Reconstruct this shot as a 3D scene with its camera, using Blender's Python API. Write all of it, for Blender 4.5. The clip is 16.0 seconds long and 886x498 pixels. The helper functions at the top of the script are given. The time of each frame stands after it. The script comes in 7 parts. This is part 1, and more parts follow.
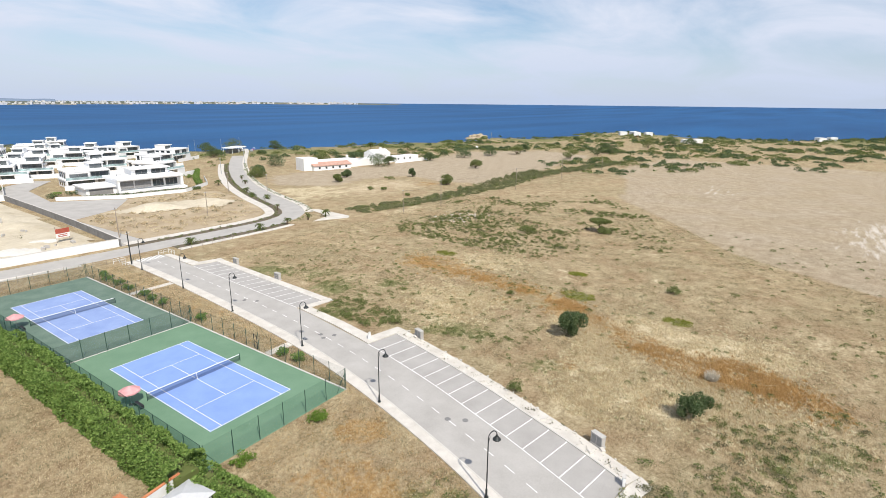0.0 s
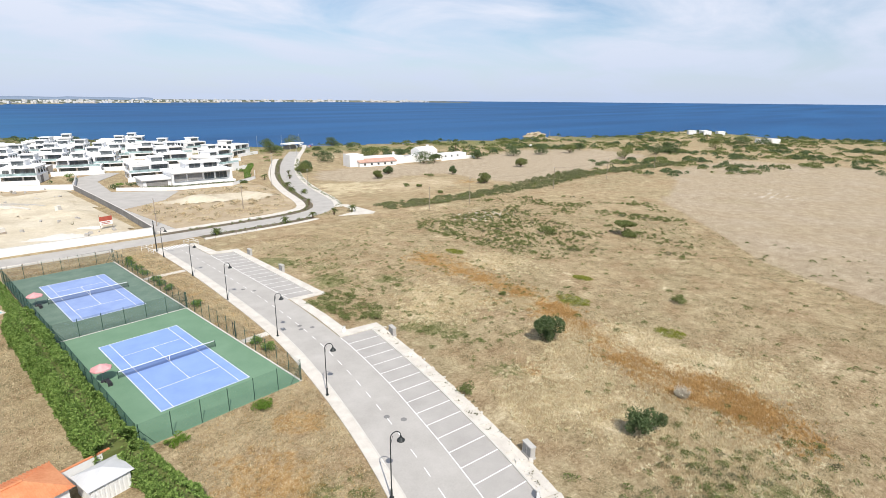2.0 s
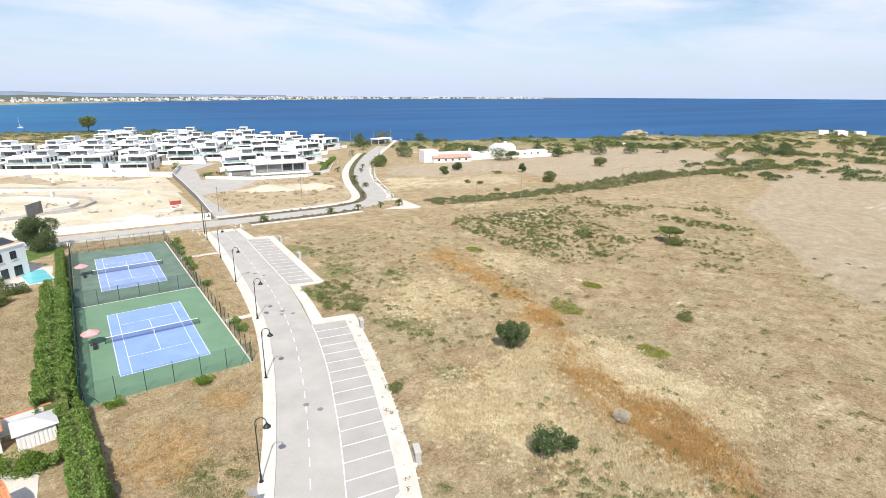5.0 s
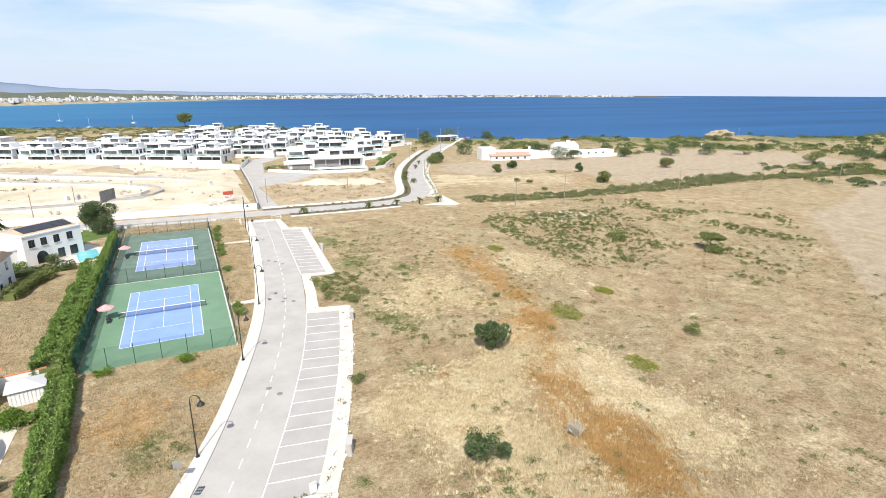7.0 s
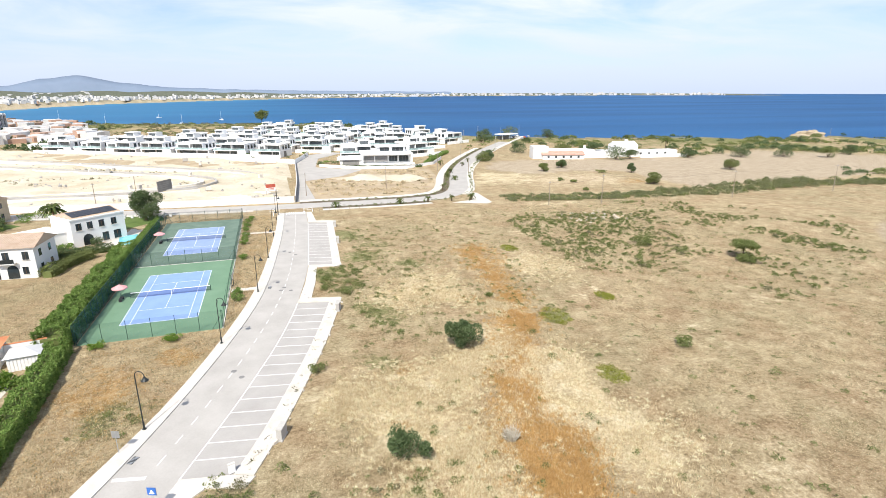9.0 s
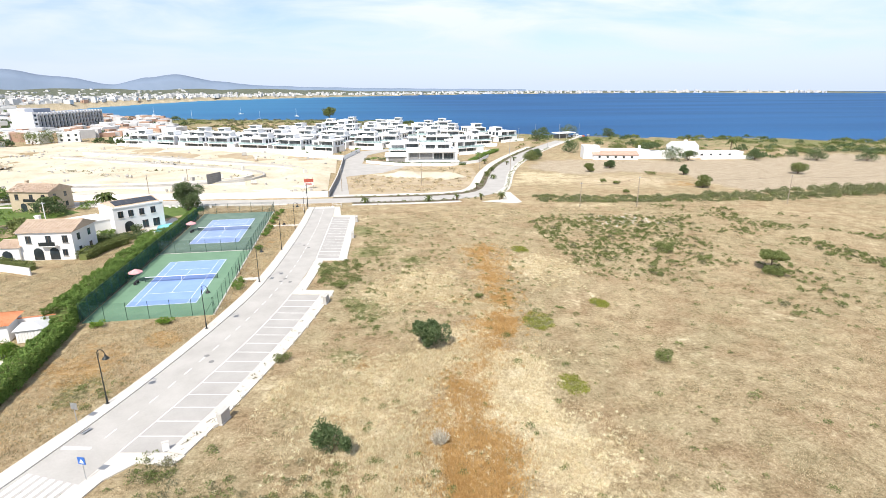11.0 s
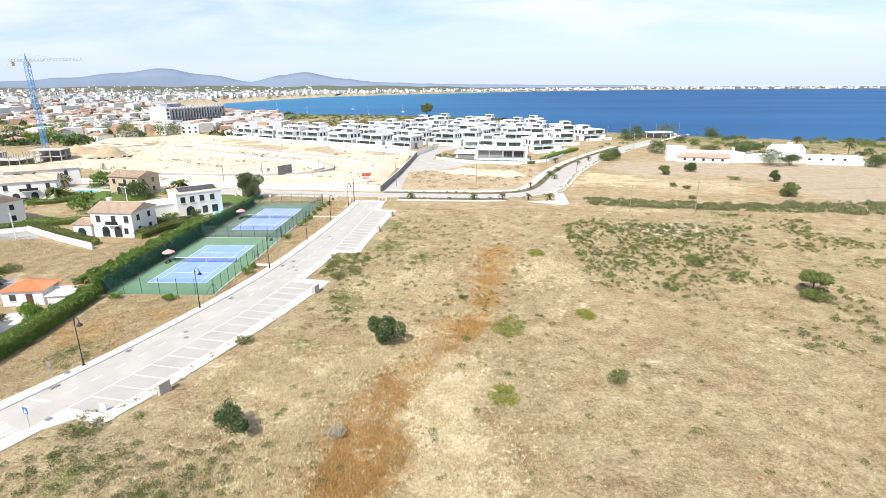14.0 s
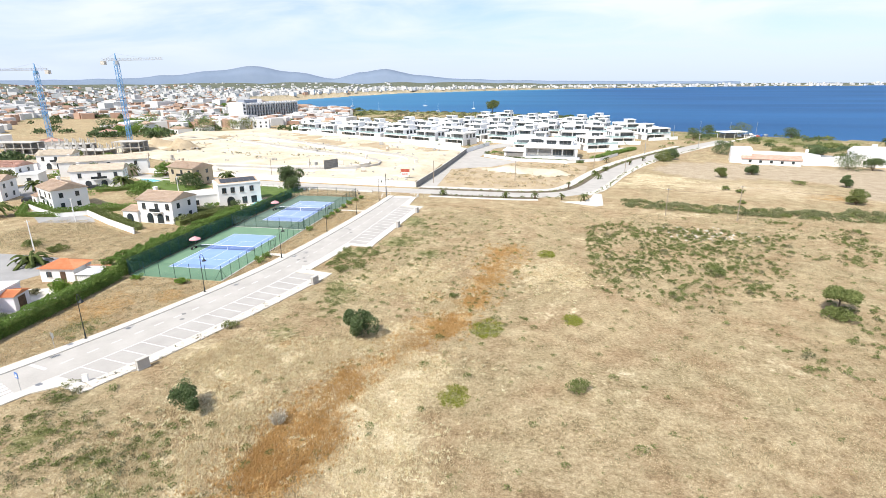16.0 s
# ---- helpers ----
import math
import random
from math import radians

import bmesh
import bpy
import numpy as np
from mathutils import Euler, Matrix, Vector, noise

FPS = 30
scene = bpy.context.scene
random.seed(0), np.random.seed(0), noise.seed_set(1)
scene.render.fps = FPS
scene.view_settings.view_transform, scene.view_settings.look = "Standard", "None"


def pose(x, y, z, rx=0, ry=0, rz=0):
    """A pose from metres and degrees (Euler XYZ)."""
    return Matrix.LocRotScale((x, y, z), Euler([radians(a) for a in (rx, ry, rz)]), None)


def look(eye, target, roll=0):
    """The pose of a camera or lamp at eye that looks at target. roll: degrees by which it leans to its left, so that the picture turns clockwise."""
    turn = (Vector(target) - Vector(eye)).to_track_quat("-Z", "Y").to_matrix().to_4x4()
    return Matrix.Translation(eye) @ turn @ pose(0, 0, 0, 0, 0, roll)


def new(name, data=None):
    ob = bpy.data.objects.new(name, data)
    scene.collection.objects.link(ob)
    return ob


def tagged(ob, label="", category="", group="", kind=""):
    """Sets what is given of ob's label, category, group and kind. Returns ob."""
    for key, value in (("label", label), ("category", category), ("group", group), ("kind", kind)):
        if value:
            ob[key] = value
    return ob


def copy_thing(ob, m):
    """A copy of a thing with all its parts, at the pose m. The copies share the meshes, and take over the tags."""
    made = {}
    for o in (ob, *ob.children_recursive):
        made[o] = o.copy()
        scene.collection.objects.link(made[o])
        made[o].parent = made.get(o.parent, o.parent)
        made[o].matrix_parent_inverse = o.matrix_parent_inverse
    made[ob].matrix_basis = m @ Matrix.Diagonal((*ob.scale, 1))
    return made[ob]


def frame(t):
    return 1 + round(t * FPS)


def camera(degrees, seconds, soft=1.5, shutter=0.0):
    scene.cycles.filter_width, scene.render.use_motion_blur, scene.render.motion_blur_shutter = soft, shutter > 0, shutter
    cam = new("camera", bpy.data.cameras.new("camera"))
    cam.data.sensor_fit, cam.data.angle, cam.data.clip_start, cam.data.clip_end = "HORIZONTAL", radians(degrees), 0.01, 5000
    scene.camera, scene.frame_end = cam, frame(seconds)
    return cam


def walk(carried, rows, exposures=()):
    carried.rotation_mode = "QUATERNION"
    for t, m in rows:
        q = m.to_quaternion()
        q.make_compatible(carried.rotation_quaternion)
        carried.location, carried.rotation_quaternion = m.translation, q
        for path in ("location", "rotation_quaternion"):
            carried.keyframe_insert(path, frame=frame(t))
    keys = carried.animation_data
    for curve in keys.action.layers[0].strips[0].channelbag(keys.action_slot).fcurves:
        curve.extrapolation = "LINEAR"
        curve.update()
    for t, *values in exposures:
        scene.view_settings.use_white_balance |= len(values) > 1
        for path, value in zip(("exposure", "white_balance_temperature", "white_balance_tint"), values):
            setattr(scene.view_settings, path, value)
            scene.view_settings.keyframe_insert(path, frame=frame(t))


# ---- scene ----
cam = camera(80.24, 16.0, soft=0.6)
PATH = [
    (0.0, -32.217, -61.841, 35.445, -54.820, -15.649, -0.532),
    (0.5, -30.039, -64.542, 35.393, -53.075, -15.714, -0.498),
    (1.0, -27.726, -67.279, 35.369, -51.270, -15.776, -0.458),
    (1.5, -25.368, -69.859, 35.393, -49.285, -15.846, -0.452),
    (2.0, -22.862, -72.426, 35.403, -47.259, -15.935, -0.410),
    (2.5, -20.337, -74.801, 35.472, -45.293, -15.991, -0.362),
    (3.0, -17.696, -77.174, 35.486, -43.407, -16.055, -0.327),
    (3.5, -14.990, -79.387, 35.486, -41.142, -16.118, -0.286),
    (4.0, -12.152, -81.586, 35.473, -39.127, -16.200, -0.269),
    (6.5, 2.795, -90.664, 34.824, -28.423, -16.486, -0.170),
    (7.0, 5.930, -92.161, 34.751, -26.114, -16.534, -0.150),
    (7.5, 9.131, -93.561, 34.647, -24.037, -16.573, -0.133),
    (8.0, 12.380, -94.824, 34.511, -22.011, -16.611, -0.089),
    (8.5, 15.646, -95.961, 34.451, -19.916, -16.681, -0.067),
    (9.0, 18.946, -96.999, 34.370, -17.884, -16.720, -0.026),
    (11.5, 35.608, -100.431, 34.537, -7.989, -17.028, 0.057),
    (12.0, 39.016, -100.755, 34.599, -5.932, -17.076, 0.098),
    (12.5, 42.408, -100.990, 34.738, -3.928, -17.137, 0.117),
    (13.0, 45.766, -101.094, 34.807, -2.068, -17.210, 0.145),
    (13.5, 49.154, -101.102, 34.796, -0.091, -17.255, 0.162),
    (14.0, 52.526, -101.006, 34.758, 2.013, -17.323, 0.179),
    (14.5, 55.905, -100.803, 34.704, 4.203, -17.394, 0.194),
    (15.0, 59.236, -100.455, 34.708, 6.129, -17.479, 0.220),
    (15.5, 62.532, -100.016, 34.761, 8.110, -17.556, 0.245),
    (16.0, 65.855, -99.483, 34.809, 10.158, -17.637, 0.260),
]
walk(cam, [(t, pose(x, y, z, 90 + pitch, roll, yaw)) for t, x, y, z, yaw, pitch, roll in PATH],
     [(0.0, 0.12), (3.5, 0.25), (7.0, 0.39), (9.0, 0.44), (12.5, 0.52), (16.0, 0.53)])

# ---- sky, sun and exposure ----
SUN_FROM = Vector((-0.48, -0.88, 1.17)).normalized()
world = bpy.data.worlds.new("sky")
scene.world = world
world.use_nodes = True
wn, wl = world.node_tree.nodes, world.node_tree.links
wn.clear()
sky = wn.new("ShaderNodeTexSky")
sky.sky_type = "NISHITA"
sky.sun_disc = False
sky.sun_elevation = math.asin(SUN_FROM.z)
sky.sun_rotation = math.atan2(SUN_FROM.x, SUN_FROM.y)
sky.air_density, sky.dust_density, sky.ozone_density = 1.0, 0.35, 3.0
coord = wn.new("ShaderNodeTexCoord")
sep = wn.new("ShaderNodeSeparateXYZ")
wl.new(coord.outputs["Generated"], sep.inputs[0])
lift = wn.new("ShaderNodeMath"); lift.operation = "MAXIMUM"; lift.inputs[1].default_value = 0.0
wl.new(sep.outputs["Z"], lift.inputs[0])
deeper = wn.new("ShaderNodeMath"); deeper.operation = "ADD"; deeper.inputs[1].default_value = 0.16
wl.new(lift.outputs[0], deeper.inputs[0])
dome = wn.new("ShaderNodeVectorMath"); dome.operation = "DIVIDE"
wl.new(coord.outputs["Generated"], dome.inputs[0]); wl.new(deeper.outputs[0], dome.inputs[1])
sheet = wn.new("ShaderNodeMapping"); sheet.inputs["Scale"].default_value = (0.5, 0.7, 0.0); sheet.inputs["Rotation"].default_value = (0, 0, radians(35))
wl.new(dome.outputs[0], sheet.inputs[0])
puff = wn.new("ShaderNodeTexNoise"); puff.inputs["Scale"].default_value = 1.5; puff.inputs["Detail"].default_value = 7.0; puff.inputs["Roughness"].default_value = 0.55; puff.inputs["Distortion"].default_value = 0.5
wl.new(sheet.outputs[0], puff.inputs["Vector"])
cover = wn.new("ShaderNodeValToRGB"); cover.color_ramp.elements[0].position = 0.39; cover.color_ramp.elements[1].position = 0.62
wl.new(puff.outputs["Fac"], cover.inputs[0])
thin = wn.new("ShaderNodeMath"); thin.operation = "MULTIPLY"; thin.inputs[1].default_value = 0.9
wl.new(cover.outputs[0], thin.inputs[0])
mixer = wn.new("ShaderNodeMix"); mixer.data_type = "RGBA"
wl.new(thin.outputs[0], mixer.inputs["Factor"]); wl.new(sky.outputs[0], mixer.inputs["A"])
mixer.inputs["B"].default_value = (7.2, 7.5, 8.5, 1)
haze = wn.new("ShaderNodeMapRange"); haze.inputs["From Min"].default_value = 0.0; haze.inputs["From Max"].default_value = 0.15; haze.inputs["To Min"].default_value = 0.92; haze.inputs["To Max"].default_value = 0.12
wl.new(lift.outputs[0], haze.inputs["Value"])
veil = wn.new("ShaderNodeMix"); veil.data_type = "RGBA"
wl.new(haze.outputs[0], veil.inputs["Factor"]); wl.new(mixer.outputs["Result"], veil.inputs["A"])
veil.inputs["B"].default_value = (4.85, 5.65, 7.3, 1)
back = wn.new("ShaderNodeBackground"); back.inputs["Strength"].default_value = 0.105
wl.new(veil.outputs["Result"], back.inputs["Color"])
wout = wn.new("ShaderNodeOutputWorld")
wl.new(back.outputs[0], wout.inputs[0])

sun_data = bpy.data.lights.new("sun", "SUN")
sun_data.energy, sun_data.angle, sun_data.color = 4.2, radians(0.53), (1.0, 0.95, 0.87)
sun = new("sun", sun_data)
sun.matrix_world = look(SUN_FROM * 100, (0, 0, 0))

# ---- materials ----
def nodes_of(name):
    m = bpy.data.materials.new(name)
    m.use_nodes = True
    nt = m.node_tree
    return m, nt, nt.nodes["Principled BSDF"]


def noise_node(nt, scale, detail=4.0, rough=0.6, space="Position", distortion=0.0):
    n = nt.nodes.new("ShaderNodeTexNoise")
    n.inputs["Scale"].default_value, n.inputs["Detail"].default_value = scale, detail
    n.inputs["Roughness"].default_value, n.inputs["Distortion"].default_value = rough, distortion
    if space == "Position":
        nt.links.new(nt.nodes.new("ShaderNodeNewGeometry").outputs["Position"], n.inputs["Vector"])
    else:
        nt.links.new(nt.nodes.new("ShaderNodeTexCoord").outputs["Object"], n.inputs["Vector"])
    return n.outputs["Fac"]


def ramp(nt, fac, *stops):
    r = nt.nodes.new("ShaderNodeValToRGB")
    while len(r.color_ramp.elements) < len(stops):
        r.color_ramp.elements.new(0.5)
    for e, (p, c) in zip(r.color_ramp.elements, stops):
        e.position = p
        e.color = (*c, 1) if len(c) == 3 else c
    nt.links.new(fac, r.inputs[0])
    return r.outputs[0]


def blend(nt, fac, a, b, mode="MIX"):
    m = nt.nodes.new("ShaderNodeMix")
    m.data_type, m.blend_type = "RGBA", mode
    for value, key in ((fac, "Factor"), (a, "A"), (b, "B")):
        if isinstance(value, (int, float)):
            m.inputs[key].default_value = value
        elif isinstance(value, tuple):
            m.inputs[key].default_value = (*value, 1)
        else:
            nt.links.new(value, m.inputs[key])
    return m.outputs["Result"]


def sums(nt, op, a, b):
    m = nt.nodes.new("ShaderNodeMath")
    m.operation = op
    m.use_clamp = op == "MULTIPLY"
    for value, slot in ((a, m.inputs[0]), (b, m.inputs[1])):
        if isinstance(value, (int, float)):
            slot.default_value = value
        else:
            nt.links.new(value, slot)
    return m.outputs[0]


def signed(nt, a, k):
    m = nt.nodes.new("ShaderNodeMath")
    m.operation = "MULTIPLY"
    nt.links.new(a, m.inputs[0])
    m.inputs[1].default_value = k
    return m.outputs[0]


def bumped(nt, bsdf, height, strength, distance):
    b = nt.nodes.new("ShaderNodeBump")
    b.inputs["Strength"].default_value, b.inputs["Distance"].default_value = strength, distance
    nt.links.new(height, b.inputs["Height"])
    nt.links.new(b.outputs[0], bsdf.inputs["Normal"])


def surface(name, dark, light, coarse=0.4, fine=6.0, rough=0.85, bump=0.3, depth=0.02, metal=0.0, vary=0.0, spec=0.3, space="Position"):
    """A solid surface with stains at a coarse scale and grain at a fine one."""
    m, nt, b = nodes_of(name)
    big, small = noise_node(nt, coarse, 3, 0.6, space), noise_node(nt, fine, 5, 0.7, space)
    tone = sums(nt, "ADD", sums(nt, "MULTIPLY", big, 0.6), sums(nt, "MULTIPLY", small, 0.4))
    col = ramp(nt, tone, (0.32, dark), (0.68, light))
    if vary:
        info = nt.nodes.new("ShaderNodeObjectInfo")
        col = blend(nt, sums(nt, "MULTIPLY", info.outputs["Random"], vary), col, tuple(0.55 * c for c in dark))
    nt.links.new(col, b.inputs["Base Color"])
    b.inputs["Roughness"].default_value, b.inputs["Metallic"].default_value = rough, metal
    b.inputs["Specular IOR Level"].default_value = spec
    if bump:
        bumped(nt, b, small, bump, depth)
    return m


def leafy(name, dark, mid, light, coarse=0.5):
    """Leaves: every leaf a tone of its own, clumps of lighter and darker growth, a little light let through."""
    m, nt, b = nodes_of(name)
    geo = nt.nodes.new("ShaderNodeNewGeometry")
    tone = sums(nt, "ADD", sums(nt, "MULTIPLY", geo.outputs["Random Per Island"], 0.55), sums(nt, "MULTIPLY", noise_node(nt, coarse, 3), 0.45))
    nt.links.new(ramp(nt, tone, (0.15, dark), (0.5, mid), (0.85, light)), b.inputs["Base Color"])
    b.inputs["Roughness"].default_value = 0.7
    b.inputs["Specular IOR Level"].default_value = 0.2
    thin_leaf = nt.nodes.new("ShaderNodeBsdfTranslucent")
    thin_leaf.inputs["Color"].default_value = (*[1.2 * c for c in mid], 1)
    mix = nt.nodes.new("ShaderNodeMixShader")
    mix.inputs[0].default_value = 0.18
    nt.links.new(b.outputs[0], mix.inputs[1]); nt.links.new(thin_leaf.outputs[0], mix.inputs[2])
    nt.links.new(mix.outputs[0], nt.nodes["Material Output"].inputs[0])
    return m


def ground_material():
    m, nt, b = nodes_of("dry_grassland")
    za = nt.nodes.new("ShaderNodeAttribute"); za.attribute_name = "growth"
    zone = nt.nodes.new("ShaderNodeSeparateColor"); nt.links.new(za.outputs["Color"], zone.inputs[0])
    zb = nt.nodes.new("ShaderNodeAttribute"); zb.attribute_name = "soil"
    soil = nt.nodes.new("ShaderNodeSeparateColor"); nt.links.new(zb.outputs["Color"], soil.inputs[0])
    n_big, n_mid, n_fine = noise_node(nt, 0.045, 4), noise_node(nt, 0.35, 6, 0.7), noise_node(nt, 2.2, 6, 0.75)
    grit = noise_node(nt, 7.0, 4, 0.8)
    tone = sums(nt, "ADD", sums(nt, "MULTIPLY", n_mid, 0.42), sums(nt, "MULTIPLY", n_fine, 0.58))
    tone = sums(nt, "ADD", signed(nt, sums(nt, "SUBTRACT", tone, 0.5), 1.6), 0.49)
    grass = ramp(nt, tone, (0.30, (0.225, 0.168, 0.094)), (0.46, (0.400, 0.310, 0.186)), (0.60, (0.540, 0.440, 0.280)), (0.74, (0.71, 0.608, 0.418)))
    olive = ramp(nt, tone, (0.32, (0.145, 0.135, 0.066)), (0.5, (0.29, 0.255, 0.145)), (0.68, (0.45, 0.39, 0.245)))
    grass = blend(nt, ramp(nt, n_big, (0.42, (0, 0, 0)), (0.62, (0.38, 0.38, 0.38))), grass, olive)
    brown = ramp(nt, tone, (0.3, (0.185, 0.120, 0.064)), (0.5, (0.355, 0.248, 0.145)), (0.7, (0.52, 0.395, 0.255)))
    grass = blend(nt, ramp(nt, noise_node(nt, 0.11, 5, 0.65), (0.46, (0, 0, 0)), (0.64, (0.7, 0.7, 0.7))), grass, brown)
    straw = ramp(nt, tone, (0.3, (0.396, 0.311, 0.186)), (0.5, (0.636, 0.537, 0.348)), (0.7, (0.816, 0.732, 0.528)))
    rust = ramp(nt, tone, (0.3, (0.215, 0.120, 0.044)), (0.5, (0.42, 0.255, 0.100)), (0.7, (0.60, 0.42, 0.21)))
    green = ramp(nt, tone, (0.3, (0.066, 0.083, 0.026)), (0.5, (0.180, 0.189, 0.072)), (0.72, (0.372, 0.354, 0.180)))
    bare = ramp(nt, tone, (0.3, (0.32, 0.255, 0.18)), (0.5, (0.45, 0.37, 0.27)), (0.7, (0.57, 0.485, 0.375)))
    sand = ramp(nt, tone, (0.3, (0.42, 0.31, 0.19)), (0.5, (0.60, 0.49, 0.33)), (0.7, (0.76, 0.68, 0.53)))
    ragged = sums(nt, "ADD", sums(nt, "MULTIPLY", noise_node(nt, 0.16, 5, 0.65), 0.55), sums(nt, "MULTIPLY", noise_node(nt, 0.9, 5, 0.7), 0.45))
    edge = sums(nt, "SUBTRACT", ragged, 0.5)

    def mask(value, sharp=3.2):
        return ramp(nt, sums(nt, "ADD", value, signed(nt, edge, sharp)), (0.40, (0, 0, 0)), (0.66, (0.85, 0.85, 0.85)))
    col = blend(nt, mask(zone.outputs[2]), grass, straw)
    col = blend(nt, soil.outputs[0], col, bare)
    col = blend(nt, mask(zone.outputs[1]), col, green)
    col = blend(nt, mask(zone.outputs[0]), col, rust)
    lie = nt.nodes.new("ShaderNodeMapping"); lie.inputs["Scale"].default_value = (0.05, 0.32, 0.1); lie.inputs["Rotation"].default_value = (0, 0, radians(-38))
    nt.links.new(nt.nodes.new("ShaderNodeNewGeometry").outputs["Position"], lie.inputs[0])
    scrape = nt.nodes.new("ShaderNodeTexNoise"); scrape.inputs["Scale"].default_value = 1.6; scrape.inputs["Detail"].default_value = 6; scrape.inputs["Roughness"].default_value = 0.7
    nt.links.new(lie.outputs[0], scrape.inputs["Vector"])
    chalk = ramp(nt, sums(nt, "ADD", scrape.outputs["Fac"], signed(nt, soil.outputs[2], 0.45)), (0.76, (0, 0, 0)), (0.92, (0.9, 0.9, 0.9)))
    col = blend(nt, sums(nt, "MULTIPLY", chalk, ramp(nt, soil.outputs[2], (0.0, (0, 0, 0)), (0.2, (1, 1, 1)))), col, (0.70, 0.64, 0.56))
    # Far wooded land: green greyed and paled for haze, blended in with distance.
    zc = nt.nodes.new("ShaderNodeAttribute"); zc.attribute_name = "woods"
    wood = ramp(nt, ragged, (0.35, (0.065, 0.08, 0.06)), (0.5, (0.12, 0.135, 0.10)), (0.68, (0.22, 0.215, 0.17)))
    col = blend(nt, zc.outputs["Fac"], col, wood)
    col = blend(nt, soil.outputs[1], col, sand)
    col = blend(nt, 0.72, col, ramp(nt, grit, (0.32, (0.42, 0.40, 0.37)), (0.68, (1.45, 1.45, 1.43))), "MULTIPLY")
    nt.links.new(col, b.inputs["Base Color"])
    b.inputs["Roughness"].default_value, b.inputs["Specular IOR Level"].default_value = 0.95, 0.1
    bumped(nt, b, sums(nt, "ADD", sums(nt, "MULTIPLY", n_fine, 0.7), sums(nt, "MULTIPLY", grit, 0.3)), 0.9, 0.35)
    return m


def sea_material():
    m, nt, b = nodes_of("sea_water")
    geo = nt.nodes.new("ShaderNodeNewGeometry")
    stretch = nt.nodes.new("ShaderNodeMapping"); stretch.inputs["Scale"].default_value = (0.0011, 0.006, 0.01); stretch.inputs["Rotation"].default_value = (0, 0, radians(-40))
    nt.links.new(geo.outputs["Position"], stretch.inputs[0])
    swell = nt.nodes.new("ShaderNodeTexNoise"); swell.inputs["Scale"].default_value = 1.0; swell.inputs["Detail"].default_value = 6
    nt.links.new(stretch.outputs[0], swell.inputs["Vector"])
    deep = ramp(nt, swell.outputs["Fac"], (0.35, (0.013, 0.068, 0.18)), (0.65, (0.022, 0.105, 0.255)))
    shallow = nt.nodes.new("ShaderNodeAttribute"); shallow.attribute_name = "shallow"
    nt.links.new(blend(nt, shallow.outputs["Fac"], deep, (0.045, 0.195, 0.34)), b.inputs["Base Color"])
    b.inputs["Roughness"].default_value, b.inputs["Specular IOR Level"].default_value = 0.6, 0.12
    bumped(nt, b, noise_node(nt, 0.25, 5), 0.5, 0.6)
    return m


def glass_material(name, tint, rough=0.08):
    m, nt, b = nodes_of(name)
    nt.links.new(ramp(nt, noise_node(nt, 0.35, 3), (0.35, tint), (0.65, tuple(2.2 * c for c in tint))), b.inputs["Base Color"])
    b.inputs["Roughness"].default_value, b.inputs["Specular IOR Level"].default_value = rough, 0.6
    return m


GROUND, SEA = ground_material(), sea_material()
ASPHALT = surface("pale_worn_asphalt", (0.375, 0.352, 0.322), (0.49, 0.465, 0.43), 0.25, 5.0, 0.95, 0.25, 0.01)
BAY_PAVING = surface("grey_bay_asphalt", (0.355, 0.335, 0.31), (0.455, 0.43, 0.40), 0.3, 6.0, 0.95, 0.25, 0.01)
OLD_ASPHALT = surface("old_street_asphalt", (0.27, 0.265, 0.26), (0.38, 0.37, 0.36), 0.2, 4.0, 0.95, 0.2, 0.01)
LIMESTONE = surface("pale_limestone_paving", (0.52, 0.475, 0.415), (0.72, 0.68, 0.61), 0.5, 8.0, 0.9, 0.5, 0.015)
KERB = surface("pale_kerb_stone", (0.52, 0.49, 0.44), (0.68, 0.65, 0.60), 0.6, 9.0, 0.9, 0.3, 0.01)
ROAD_PAINT = surface("worn_white_road_paint", (0.70, 0.69, 0.66), (0.84, 0.83, 0.81), 0.8, 9.0, 0.8, 0.1, 0.004)
WHITE_WALL = surface("white_render", (0.74, 0.73, 0.71), (0.84, 0.835, 0.825), 0.25, 5.0, 0.9, 0.15, 0.01)
VILLA_WHITE = surface("smooth_white_villa_render", (0.78, 0.775, 0.765), (0.85, 0.848, 0.84), 0.2, 4.0, 0.85, 0.08, 0.01)
GREY_STONE = surface("grey_cladding", (0.16, 0.155, 0.15), (0.28, 0.275, 0.265), 0.5, 6.0, 0.8, 0.3, 0.02)
BLOCK_WALL = surface("grey_block_wall", (0.36, 0.34, 0.315), (0.50, 0.48, 0.45), 0.4, 6.0, 0.95, 0.4, 0.02)
CONCRETE = surface("raw_concrete", (0.38, 0.36, 0.33), (0.55, 0.53, 0.49), 0.3, 5.0, 0.95, 0.3, 0.02)
COURT_GREEN = surface("green_court_coating", (0.130, 0.235, 0.145), (0.185, 0.30, 0.195), 0.22, 6.0, 0.8, 0.15, 0.005)
COURT_DULL = surface("weathered_green_court_coating", (0.10, 0.16, 0.12), (0.18, 0.245, 0.195), 0.3, 5.0, 0.85, 0.15, 0.005)
COURT_BLUE = surface("blue_court_coating", (0.205, 0.315, 0.66), (0.27, 0.395, 0.75), 0.25, 6.0, 0.75, 0.1, 0.004)
COURT_FADED = surface("faded_blue_court_coating", (0.215, 0.30, 0.55), (0.31, 0.40, 0.64), 0.3, 5.0, 0.8, 0.1, 0.004)
